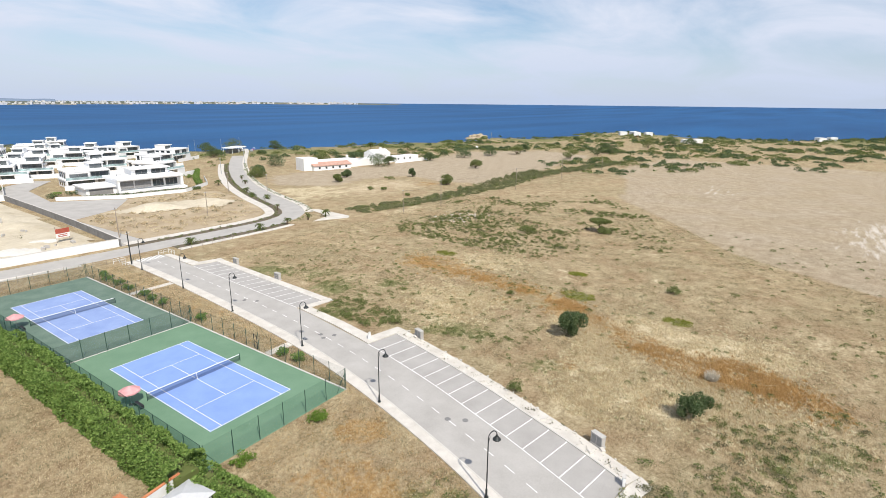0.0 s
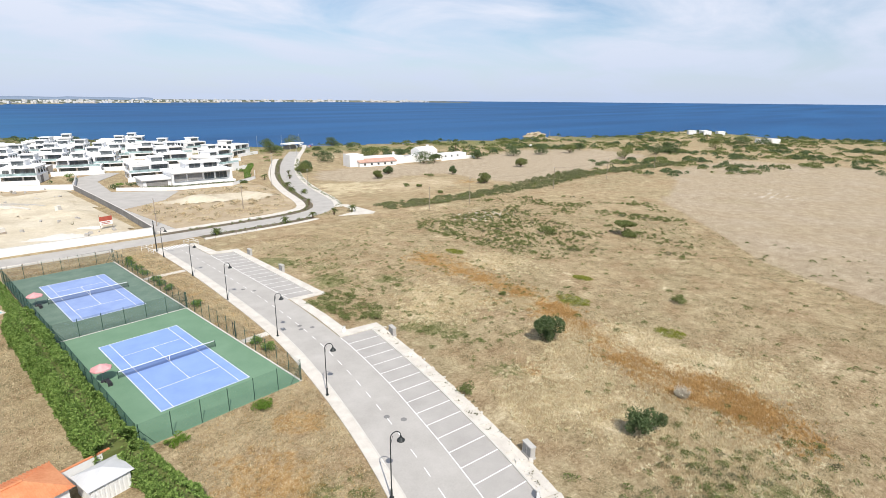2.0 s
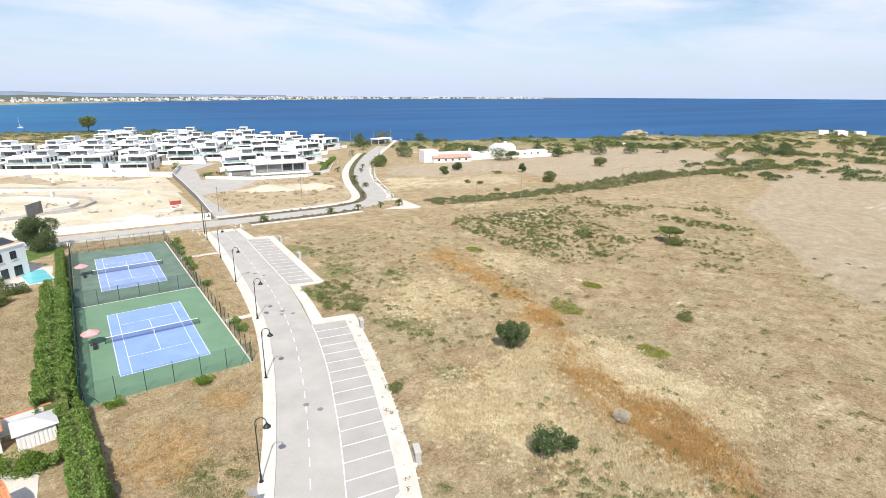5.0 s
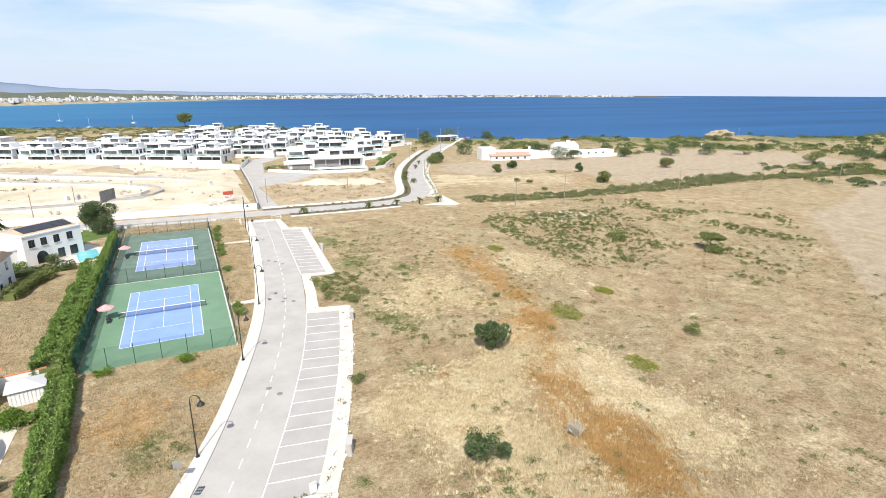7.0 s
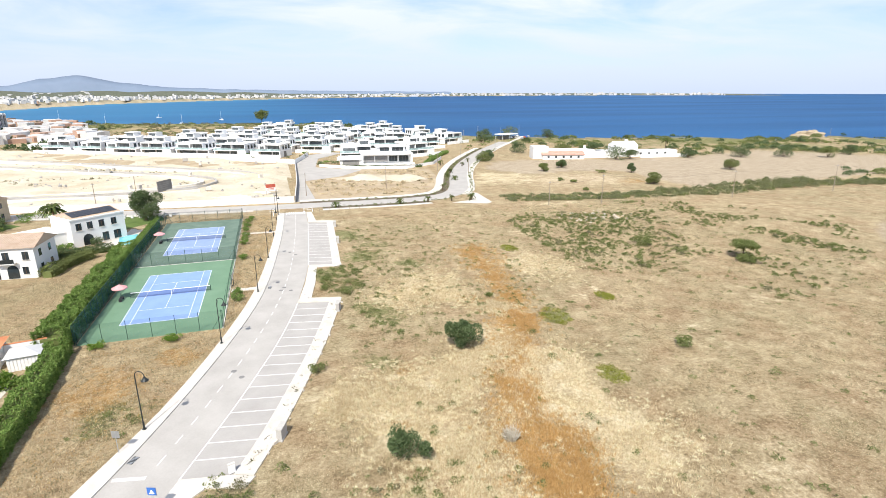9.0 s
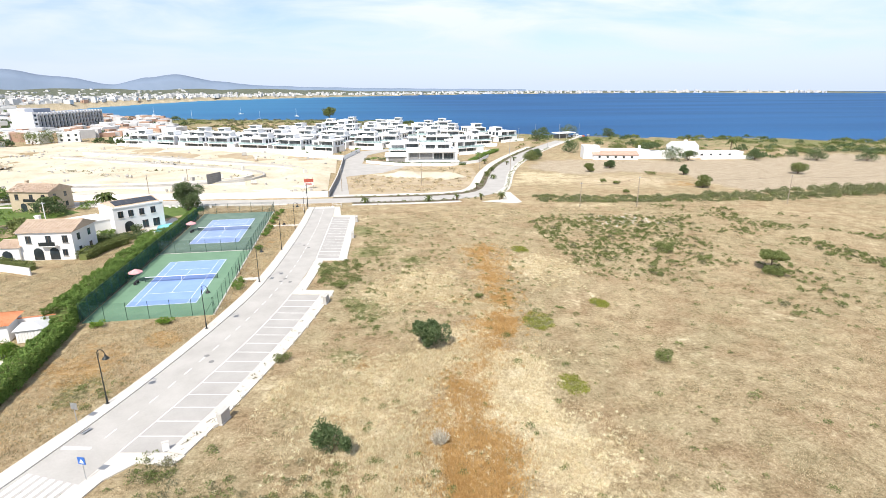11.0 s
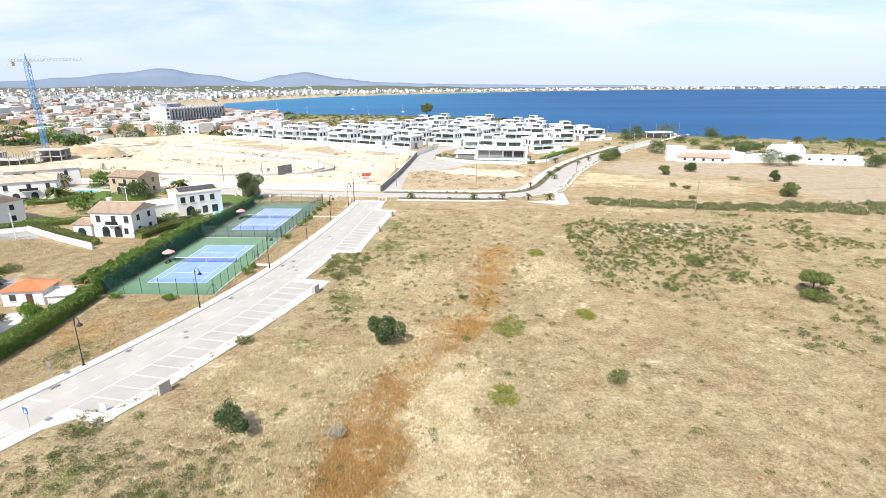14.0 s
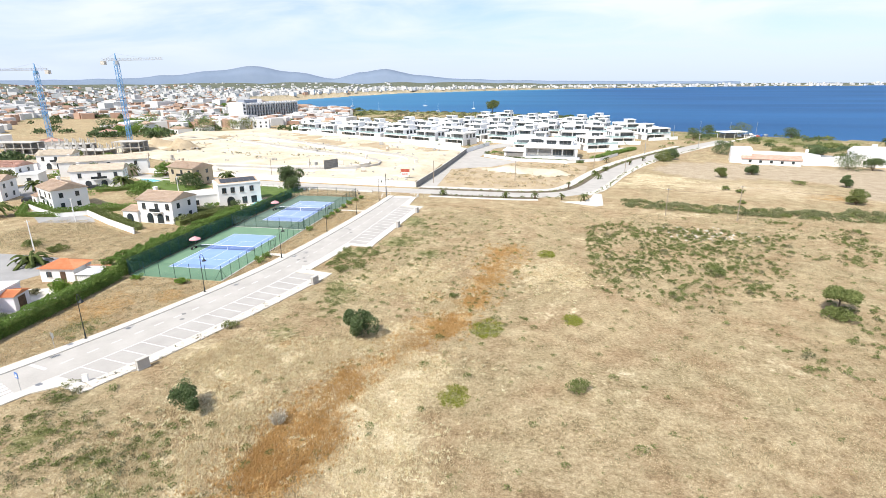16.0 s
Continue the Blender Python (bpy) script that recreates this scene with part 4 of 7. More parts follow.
def tennis_court(y0, slab_south, slab_north, green, blue, label):
    ob = thing("tennis_court", label, "tennis court", "tennis courts", pose(0, y0, 0))
    part("apron", Geo().box(-9.6, slab_south - y0, -0.1, 9.5, slab_north - y0, 0.03), green, ob, "green court surround")
    part("playing_area", Geo().box(-5.56, -11.96, 0.0305, 5.56, 11.96, 0.036), blue, ob, "blue playing area")
    def line(x0, ya, x1, yb):
        part("court_line", Geo().box(x0, ya, 0.0362, x1, yb, 0.041), LINE_WHITE, ob)
    for s in (-1, 1):
        line(5.485 * s - 0.04, -11.885, 5.485 * s + 0.04, 11.885)
        line(4.115 * s - 0.035, -11.84, 4.115 * s + 0.035, 11.84)
        line(-5.44, 11.885 * s - 0.045, 5.44, 11.885 * s + 0.045)
        line(-4.07, 6.40 * s - 0.035, 4.07, 6.40 * s + 0.035)
        line(-0.035, min(0.0, 6.36 * s), 0.035, max(0.0, 6.36 * s))
        part("net_post", Geo().rod((6.4 * s, 0, 0), (6.4 * s, 0, 1.1), 0.05, 0.05, 8), FENCE_GREEN, ob)
    part("net", Geo().poly([(-6.35, 0, 0.08), (6.35, 0, 0.08), (6.35, 0, 1.05), (0, 0, 0.92), (-6.35, 0, 1.05)]), NET_BLACK, ob, "black tennis net")
    part("net_band", Geo().box(-6.35, -0.03, 0.94, 6.35, 0.03, 1.03), LINE_WHITE, ob, "white net tape")
    part("net_strap", Geo().box(-0.03, -0.035, 0.05, 0.03, 0.035, 0.95), LINE_WHITE, ob)
    return ob


tennis_court(0.0, -17.6, 18.1, COURT_GREEN, COURT_BLUE, "blue hard tennis court with net in a fresh green surround")
tennis_court(37.15, 18.14, 57.0, COURT_DULL, COURT_FADED, "faded blue tennis court with net in a weathered surround")
solid("trim_court_edge", Geo().box(-9.6, 18.02, 0.0315, 9.5, 18.26, 0.06), KERB, "pale concrete edging between the two courts", "edging", kind="structure")
solid("trim_court_edge_east", Geo().box(9.5, -17.6, -0.1, 9.72, 57, 0.10), KERB, "pale concrete edging of the tennis courts", "edging", kind="structure")


def fence_run(a, b, h, mesh, label, rails=True, gap=3.0):
    a, b = Vector((*a, 0)), Vector((*b, 0))
    n = max(1, round((b - a).length / gap))
    ob = thing("court_fence", label, "fence", "court fences", Matrix.Translation(a))
    d = (b - a) / n
    post = Geo().rod((0, 0, -0.1), (0, 0, h), 0.045, 0.045, 6).mesh("post", FENCE_GREEN)
    wire = Geo().poly([(0, 0, 0.05), tuple(d + Vector((0, 0, 0.05))), tuple(d + Vector((0, 0, h - 0.05))), (0, 0, h - 0.05)]).mesh("mesh_panel", mesh)
    rail = Geo().rod((0, 0, 0), tuple(d), 0.025, 0.025, 4).mesh("rail", FENCE_GREEN)
    for i in range(n + 1):
        p = part("post", post, None, ob)
        p.location = d * i
        if i < n:
            part("mesh_panel", wire, None, ob).location = d * i
            if rails:
                part("rail", rail, None, ob).location = d * i + Vector((0, 0, h - 0.03))
    for e, f in ((0, 1), (n, -1)):
        s = Geo().rod(tuple(d * e + Vector((0, 0, h * 0.75))), tuple(d * (e + 0.45 * f)), 0.03, 0.03, 5)
        part("brace", s, FENCE_GREEN, ob)


fence_run((-9.5, -17.5), (9.6, -17.5), 3.0, MESH_LIGHT, "tall green wire fence at the end of a tennis court", False)
fence_run((9.75, -17.5), (9.75, 18.0), 3.0, MESH_LIGHT, "tall green wire fence along a tennis court", False)
fence_run((9.75, 18.3), (9.75, 57.0), 3.0, MESH_MID, "tall green wire fence along the weathered court", False)
fence_run((-9.5, 18.14), (9.6, 18.14), 3.0, MESH_MID, "green wire fence dividing the tennis courts", False)
fence_run((-9.5, 57.1), (9.6, 57.1), 3.0, MESH_MID, "green wire fence at the end of the weathered court", False)
fence_run((-9.75, -17.5), (-9.75, 57.1), 3.2, MESH_DENSE, "green fence with teal windbreak netting beside the hedge", True)

def gate(x, y):
    ob = thing("court_gate", "open dark metal gate in the court fence", "gate", "", pose(x, y, 0.03, 0, 0, 78))
    for px in (0, 1.1):
        part("stile", Geo().rod((px, 0, 0), (px, 0, 2.2), 0.05, 0.05, 6), DARK_STEEL, ob)
    for z in (0.1, 1.1, 2.15):
        part("crossbar", Geo().rod((0, 0, z), (1.1, 0, z), 0.04, 0.04, 6), DARK_STEEL, ob)


gate(9.9, 0.8)
# concrete paths from the pavement to the courts
for n, (y, x1) in enumerate(((-1.4, 14.6), (39.5, 18.0))):
    solid("pavement_court_path_%d" % (n + 1), Geo().box(9.9, y - 0.7, -0.1, x1, y + 0.7, 0.06), LIMESTONE, "narrow pale concrete path to the courts", "path", kind="structure")


def parasol(x, y, label):
    ob = thing("parasol", label, "parasol", "parasols", pose(x, y, 0.03))
    part("pole", Geo().rod((0, 0, 0), (0, 0, 2.4), 0.025, 0.025, 6), GALVANISED, ob)
    part("base", Geo().rod((0, 0, 0), (0, 0, 0.12), 0.3, 0.26, 12), DARK_CLOTH, ob)
    c, k = Geo(), 8
    for i in range(k):
        a, b = 6.28319 * i / k, 6.28319 * (i + 1) / k
        c.poly([(0, 0, 2.55), (1.25 * math.cos(a), 1.25 * math.sin(a), 1.95), (1.25 * math.cos(b), 1.25 * math.sin(b), 1.95)])
        c.poly([(1.25 * math.cos(a), 1.25 * math.sin(a), 1.95), (1.25 * math.cos(a), 1.25 * math.sin(a), 1.78), (1.25 * math.cos(b), 1.25 * math.sin(b), 1.78), (1.25 * math.cos(b), 1.25 * math.sin(b), 1.95)])
    part("canopy", c, PINK_CANVAS, ob, "faded pink canvas canopy")
    bench = thing("bench", "dark bench under a pink parasol by the court", "bench", "court benches", pose(x + 0.3, y - 1.2, 0.03, 0, 0, 0))
    for i in range(4):
        part("seat_slat", Geo().box(-0.26 + 0.13 * i, -0.8, 0.42, -0.15 + 0.13 * i, 0.8, 0.46), DARK_CLOTH, bench)
    for s in (-0.7, 0.7):
        part("leg", Geo().box(-0.24, s - 0.04, 0, 0.24, s + 0.04, 0.419), DARK_CLOTH, bench)


parasol(-8.0, 0.6, "pink canvas parasol beside the tennis net")
parasol(-8.0, 37.8, "pale pink parasol beside the weathered court's net")


# ---- plants ----
def shrub_mesh(seed, r, h, count, size, mat, name="leaves", gap=0.25):
    """An uneven mound of leaf clusters in lobes, open in places, with a few stems."""
    rg, g = random.Random(seed), Geo()
    lobes = [(Vector((rg.uniform(-0.68, 0.68) * r, rg.uniform(-0.68, 0.68) * r, rg.uniform(0.25, 0.7) * h)), rg.uniform(0.22, 0.5)) for _ in range(10)] + [(Vector((0, 0, 0.42 * h)), 0.62)]
    for _ in range(count):
        c, s = rg.choice(lobes)
        d = Vector((rg.gauss(0, 1), rg.gauss(0, 1), rg.gauss(0.25, 0.9))).normalized()
        p = c + Vector((d.x * s * r, d.y * s * r, d.z * s * h * 0.75)) * rg.uniform(1 - gap, 1.03)
        g.leaf((p.x, p.y, max(0.03, p.z)), size * rg.uniform(0.6, 1.3), rg)
    return g.mesh(name, mat)


def bush(x, y, r, h, mat, label, seed, count=700, size=0.22, group="", gap=0.25):
    ob = thing("bush", label, "bush", group, pose(x, y, 0.02, 0, 0, seed * 47 % 360))
    stems = Geo()
    rg = random.Random(seed)
    for _ in range(5):
        stems.rod((rg.uniform(-0.1, 0.1), rg.uniform(-0.1, 0.1), -0.05), (rg.uniform(-0.5, 0.5) * r, rg.uniform(-0.5, 0.5) * r, 0.6 * h), 0.05, 0.02, 5)
    part("branching_stem", stems, BARK, ob)
    part("leaves", shrub_mesh(seed, r, h, count, size, mat, "leaves", gap), None, ob)


bush(42.0, -34.2, 2.5, 4.5, DARK_LEAF, "dense dark green bush standing alone in dry grass", 1, 6500, 0.28)
bush(29.0, -55.0, 2.0, 3.6, DARK_LEAF, "dark evergreen bush in pale straw", 2, 4200, 0.26, gap=0.5)
bush(71.8, -43.7, 1.5, 1.4, SHRUB_LEAF, "small round olive-green bush on open ground", 3, 900, 0.22)
bush(22.2, -35.3, 1.25, 1.2, SHRUB_LEAF, "low olive shrub beside the limestone strip", 4, 700, 0.2)
bush(29.4, -9.2, 1.2, 1.0, SHRUB_LEAF, "low green shrub beside the parking row", 5, 600, 0.2)
bush(99.2, 1.2, 2.6, 1.9, SHRUB_LEAF, "broad low green shrub in the scrub", 6, 1500, 0.28)
bush(112.7, -16.2, 2.8, 1.7, SHRUB_LEAF, "dense green undergrowth below a small tree", 7, 3200, 0.26)
bush(53.0, -18.0, 0.85, 0.8, SHRUB_LEAF, "small olive shrub in dry grass", 8, 500, 0.2)
bush(2.9, -19.7, 1.35, 1.1, BRIGHT_LEAF, "clipped bright green bush by the court fence", 9, 1300, 0.18, "court bushes")
bush(-6.6, -19.5, 1.15, 0.9, BRIGHT_LEAF, "small bright green bush by the court corner", 10, 1000, 0.18, "court bushes")
rg, stalks, heads = random.Random(11), Geo(), Geo()
for _ in range(230):
    a, q, h = rg.uniform(0, 6.2832), math.sqrt(rg.random()), rg.uniform(0.6, 1.5)
    top = (1.05 * q * math.cos(a), 1.05 * q * math.sin(a), h * (1.15 - 0.4 * q))
    stalks.rod((0.5 * top[0], 0.5 * top[1], -0.03), top, 0.022, 0.012, 3)
    heads.leaf(top, rg.uniform(0.10, 0.22), rg)
dead_clump = thing("thistle_clump", "dead pale grey thistle clump among rusty weeds", "dry plant", "", pose(39.8, -55.2, 0.02))
part("stalk_tuft", stalks, DEAD_TWIG, dead_clump)
part("seed_tuft", heads, DEAD_TWIG, dead_clump)
for i, (x, y, s) in enumerate(((11.0, -3.6, 1.0), (11.3, -6.8, 1.1), (11.2, 17.8, 0.9), (11.0, 29.6, 1.0), (11.1, 33.2, 0.9), (11.2, 36.6, 1.1), (11.0, 42.2, 1.0), (11.2, 46.6, 1.1), (11.1, 51.4, 1.2), (12.0, 55.0, 1.1))):
    bush(x, y, 1.05 * s, 1.15 * s, HEDGE_LEAF, "rounded green shrub along the court fence", 20 + i, 800, 0.2, "fence shrubs")


def hedge(name, line, w, h, label, seed, density=34, mat=None, size=0.26):
    """A thick hedge along a line: a dark woody core under a coat of leaf clusters, billowing and uneven."""
    mat = mat or HEDGE_LEAF
    ob = thing(name, label, "hedge")
    rg = random.Random(seed)
    l = resample(line, max(4, int(len(along(line, 2.0)))))
    part("woody_core", Geo().strip(offset(l, -w * 0.3), offset(l, w * 0.3), -0.05, h * 0.62), SHRUB_LEAF, ob)
    g = Geo()
    for p, d in along(line, 0.25):
        side = Vector((-d.y, d.x, 0))
        for _ in range(max(1, int(density * 0.25 * (2 * h + w) / 4))):
            a = rg.uniform(-0.15, math.pi + 0.15)
            q = p + d * rg.uniform(-0.2, 0.2)
            bulge = 1 + 0.26 * noise.noise((q.x * 0.4, q.y * 0.4, 0.7 * a)) + 0.22 * noise.noise((q.x * 1.0, q.y * 1.0, 2 * a))
            cx, cz = math.cos(a), math.sin(a)
            sx = math.copysign(abs(cx) ** 0.5, cx) * w / 2 * bulge
            sz = max(0.05, (max(0.0, cz) ** 0.45) * h * bulge * 0.98 if cz > 0 else rg.uniform(0.05, 0.5 * h))
            if rg.random() < 0.3:
                sz = rg.uniform(0.1, sz)
            g.leaf(tuple(q + side * sx + Vector((0, 0, sz))), size * rg.uniform(0.6, 1.35), rg)
    part("leaves", g, mat, ob)


hedge("court_hedge", [(-12.0, -19.0), (-12.2, 4), (-12.2, 27)], 3.7, 3.3, "tall thick green hedge beside the tennis courts", 3, 470, None, 0.28)
hedge("narrow_hedge", [(-11.4, 27.6), (-11.4, 42), (-11.6, 55)], 1.5, 2.3, "narrow clipped hedge between pool terrace and courts", 5, 420, None, 0.24)
hedge("garden_hedge", [(-9.5, -66), (-9.3, -46), (-9.8, -31), (-10.9, -19.6)], 2.7, 2.2, "clipped green boundary hedge beside dry grass", 4, 470, None, 0.25)

# ---- modern villas ----
def window(parent, x0, z0, x1, z1, y, bars=2, glass=None, depth=0.06, name="window"):
    """A window on the wall plane y, facing -y: glass with a frame and uprights."""
    w = part(name, Geo().box(x0, y - depth, z0, x1, y - 0.003, z1), glass or GLASS_DARK, parent)
    f = Geo()
    for i in range(bars + 1):
        x = x0 + (x1 - x0) * i / bars
        f.box(x - 0.04, y - depth - 0.04, z0, x + 0.04, y - depth - 0.003, z1)
    f.box(x0, y - depth - 0.045, z1 - 0.08, x1, y - depth - 0.0035, z1 + 0.02)
    part("window_frame", f, SHUTTER, w)
    return w


def side_window(parent, y0, z0, y1, z1, x, out, glass=None):
    a, b = (x + 0.003, x + 0.06) if out > 0 else (x - 0.06, x - 0.003)
    w = part("window", Geo().box(a, y0, z0, b, y1, z1), glass or GLASS_DARK, parent)
    return w


def villa(variant, wide=17.0):
    """A flat-roofed white villa of two storeys and a roof room, with deep loggias of dark glass; the front faces -y."""
    ob = thing("villa", "white flat-roofed modern villa with dark glazing and deep terraces", "villa", "white villas")
    W, flip = wide, -1 if variant % 2 else 1
    def X(a, b):
        return (a, b) if flip > 0 else (-b, -a)
    part("ground_floor", Geo().box(-W / 2, 1.0, -0.1, W / 2, 13, 3.0), VILLA_WHITE, ob)
    part("terrace_slab", Geo().box(-W / 2 - 0.4, -1.6, 3.002, W / 2 + 0.2, 13.1, 3.45), VILLA_WHITE, ob)
    pa, pb = X(-W / 2 - 0.35, -W / 2 + (4.6 if variant % 3 != 2 else 0.25))
    part("porch_wall", Geo().box(pa, -1.5, -0.1, pb, 0.997, 3.0), VILLA_WHITE, ob)
    qa, qb = X(W / 2 - 0.5, W / 2 + 0.1)
    part("porch_wall", Geo().box(qa, -1.5, -0.1, qb, 0.997, 3.0), VILLA_WHITE, ob)
    ua, ub = X(-W / 2 + (0.4 if variant % 3 else 4.6), W / 2 - (3.8 if variant % 3 else 0.3))
    part("upper_floor", Geo().box(ua, 0.5, 3.452, ub, 12.4, 6.4), VILLA_WHITE, ob)
    part("roof", Geo().box(ua - 0.3, -1.1, 6.402, ub + 0.3, 12.7, 6.85), VILLA_WHITE, ob)
    part("roof_parapet", Geo().box(ua - 0.3, 12.3, 6.852, ub + 0.3, 12.7, 7.25), VILLA_WHITE, ob)
    ta, tb = X(-2.0 + variant % 3, W / 2 - 4.2) if variant % 3 else X(-W / 2 + 6.5, 3.2)
    roof_room = part("roof_room", Geo().box(ta, 5.5, 6.852, tb, 11.6, 9.0), VILLA_WHITE, ob)
    part("roof_room_slab", Geo().box(ta - 0.3, 4.6, 9.002, tb + 0.3, 11.8, 9.3), VILLA_WHITE, ob)
    part("window", Geo().box(ta + 0.4, 5.44, 7.0, tb - 0.6, 5.497, 8.7), GLASS_VILLA, roof_room)
    for i in range(2 + variant % 2):
        cx = ua + 1.2 + 2.6 * i
        part("roof_unit", Geo().box(cx, 2.0 + i, 6.852, cx + 1.2, 3.1 + i, 7.5), GREY_ROOF if i else VILLA_WHITE, ob)
    part("side_fin", Geo().box(ua - 0.3, -1.05, 3.452, ua - 0.003, 0.6, 6.401), VILLA_WHITE, ob)
    part("side_fin", Geo().box(ub + 0.003, -1.05, 3.452, ub + 0.3, 0.6, 6.401), VILLA_WHITE, ob)
    cut = ua + (ub - ua) * (0.35 + 0.1 * (variant % 3))
    if variant % 2:
        part("side_fin", Geo().box(cut - 0.2, -1.05, 3.452, cut + 0.2, 0.497, 6.401), VILLA_WHITE, ob)
    if variant % 2 == 0:
        part("front_screen", Geo().box(ua, -1.0, 3.452, cut - 0.3, -0.8, 6.401), VILLA_WHITE, ob)
        window(ob, ua + 0.8, 4.4, cut - 1.2, 5.8, -1.0, 2, GLASS_VILLA)
    else:
        window(ob, ua + 0.3, 3.5, cut - 0.4, 6.1, 0.5, 3, SHUTTER if variant == 3 else GLASS_VILLA)
    window(ob, cut + 0.4, 3.5, ub - 0.3, 6.1, 0.5, 4, GLASS_VILLA)
    left, right = (pb, qa) if flip > 0 else (qb, pa)
    third = (right - left) / 3
    window(ob, left + 0.3, 0.1, left + 1.6 * third, 2.7, 1.0, 4, GLASS_VILLA)
    window(ob, left + 1.8 * third, 0.1, right - 0.3, 2.7, 1.0, 3, SHUTTER if variant % 3 == 2 else GLASS_VILLA)
    for t in range(3):
        side_window(ob, 2.4 + 3.4 * t, 3.9, 4.4 + 3.4 * t, 6.0, ub, 1)
        side_window(ob, 2.4 + 3.4 * t, 3.9, 4.4 + 3.4 * t, 6.0, ua, -1)
        side_window(ob, 2.8 + 3.4 * t, 0.6, 4.8 + 3.4 * t, 2.6, W / 2 * -flip, -flip)
    part("balustrade", Geo().box(-W / 2 - 0.3, -1.55, 3.452, W / 2 + 0.1, -1.51, 4.4), GLASS_TEAL, ob, "glass balcony balustrade")
    sa, sb = X(W / 2 + 0.003, W / 2 + 0.1)
    part("stone_panel", Geo().box(sa, 3.0, 0.0, sb, 6.0, 3.0), GREY_STONE, ob, "grey stone cladding panel")
    part("garden_wall", Geo().box(-W / 2 - 2.0, -6.0, -0.1, W / 2 + 2.0, -5.8, 2.0), VILLA_WHITE, ob)
    return ob


ROW_U, ROW_N = Vector((0.893, -0.449)), Vector((0.449, 0.893))
row_turn = math.degrees(math.atan2(ROW_U.y, ROW_U.x))
models, placed_villas = [villa(v, 17.0 + 1.2 * (v % 3)) for v in range(5)], []


def put_villa(x, y, turn, k, z=0.0):
    placed_villas.append((x, y))
    if len(placed_villas) <= 5:
        models[len(placed_villas) - 1].matrix_world = pose(x, y, z, 0, 0, turn)
    else:
        copy_thing(models[k % 5], pose(x, y, z, 0, 0, turn))


rg = random.Random(5)
start = Vector((16.0, 205.0))
for row in range(7):
    for col in range(7 if row < 2 else 6 if row < 4 else 5 if row < 5 else 8):
        p = start + ROW_N * (31.0 * row) - ROW_U * (21.5 * col - (6.0 if row % 2 else 0.0)) + ROW_U * (9 * row)
        p += Vector((rg.uniform(-1.5, 1.5), rg.uniform(-2.5, 2.5)))
        if row < 5 or (col > 1 and all((p - Vector(q)).length > 23 for q in placed_villas + [(60, 316), (30, 300)])):
            put_villa(p.x, p.y, row_turn + rg.choice((0, 0, -4, 5)), row * 3 + col)
for x, y, a, k in ((63, 183, -8, 2), (98, 189, 22, 3), (84, 222, -10, 1), (56, 232, -20, 4), (112, 226, 10, 0), (138, 252, 30, 1), (103, 262, -5, 3), (70, 270, -18, 2), (128, 290, 12, 4), (92, 300, -8, 0), (30, 300, -24, 2), (60, 316, -20, 1)):
    put_villa(x, y, a, k)


def front_villa(x, y, turn):
    """The long low villa behind the vacant lot, with grey shutters and wide overhangs."""
    ob = thing("front_villa", "long low white villa with grey shutters and a broad flat roof", "villa", "white villas", pose(x, y, 0, 0, 0, turn))
    part("ground_floor", Geo().box(-17, 0, -0.1, 17, 13, 3.0), VILLA_WHITE, ob)
    part("plinth", Geo().box(-7, -3.6, -0.1, 18.5, -0.003, 1.1), VILLA_WHITE, ob)
    part("roof", Geo().box(-7.2, -3.2, 5.2, 17.6, 13.4, 5.9), VILLA_WHITE, ob)
    part("upper_band", Geo().box(-6.4, -1.2, 3.002, 17, 13, 5.198), VILLA_WHITE, ob)
    part("wing_roof", Geo().box(-17.6, -0.8, 3.002, -6.42, 13.2, 3.5), VILLA_WHITE, ob)
    part("upper_floor", Geo().box(1, 5.5, 5.902, 15, 13, 8.2), VILLA_WHITE, ob)
    part("upper_roof", Geo().box(0.2, 4.4, 8.202, 15.8, 13.3, 8.6), VILLA_WHITE, ob)
    part("side_pier", Geo().box(16.5, -3.0, 1.1, 17.4, -1.21, 5.198), VILLA_WHITE, ob)
    part("side_pier", Geo().box(-7.0, -3.0, 1.1, -6.2, -1.21, 5.198), VILLA_WHITE, ob)
    window(ob, -5.6, 1.9, -1.0, 4.6, -1.2, 4, SHUTTER)
    window(ob, -0.4, 1.9, 5.4, 4.6, -1.2, 4, SHUTTER)
    window(ob, 6.2, 1.9, 10.2, 4.6, -1.2, 3)
    window(ob, 11.0, 1.9, 15.6, 4.6, -1.2, 3)
    window(ob, -15.8, 0.5, -8.0, 2.6, 0.0, 5, SHUTTER)
    window(ob, 2.5, 6.1, 7.0, 7.9, 5.5, 2)
    window(ob, 8.5, 6.1, 14.0, 7.9, 5.5, 3)
    part("roof_unit", Geo().box(-4, 6, 5.902, -2.4, 7.4, 6.7), GREY_ROOF, ob)


front_villa(66.5, 155.5, -6)
hedge("front_villa_hedge", [(46, 155), (60, 147.5), (86, 143)], 1.3, 1.1, "low dark hedge in front of the long villa", 8, 170, DARK_LEAF, 0.3)
hedge("street_garden_hedge", [(90, 150), (100, 170), (116, 196)], 2.2, 1.6, "green garden hedge beside the street", 9, 170, HEDGE_LEAF, 0.3)
for i, (x, y) in enumerate(((41, 164), (44, 168), (48, 166), (37, 212), (95, 160), (100, 176), (108, 188), (6, 212), (34, 196))):
    bush(x, y, 2.2, 1.9, HEDGE_LEAF if i % 2 else DARK_LEAF, "garden shrub between white villas", 60 + i, 500, 0.34, "villa garden shrubs")


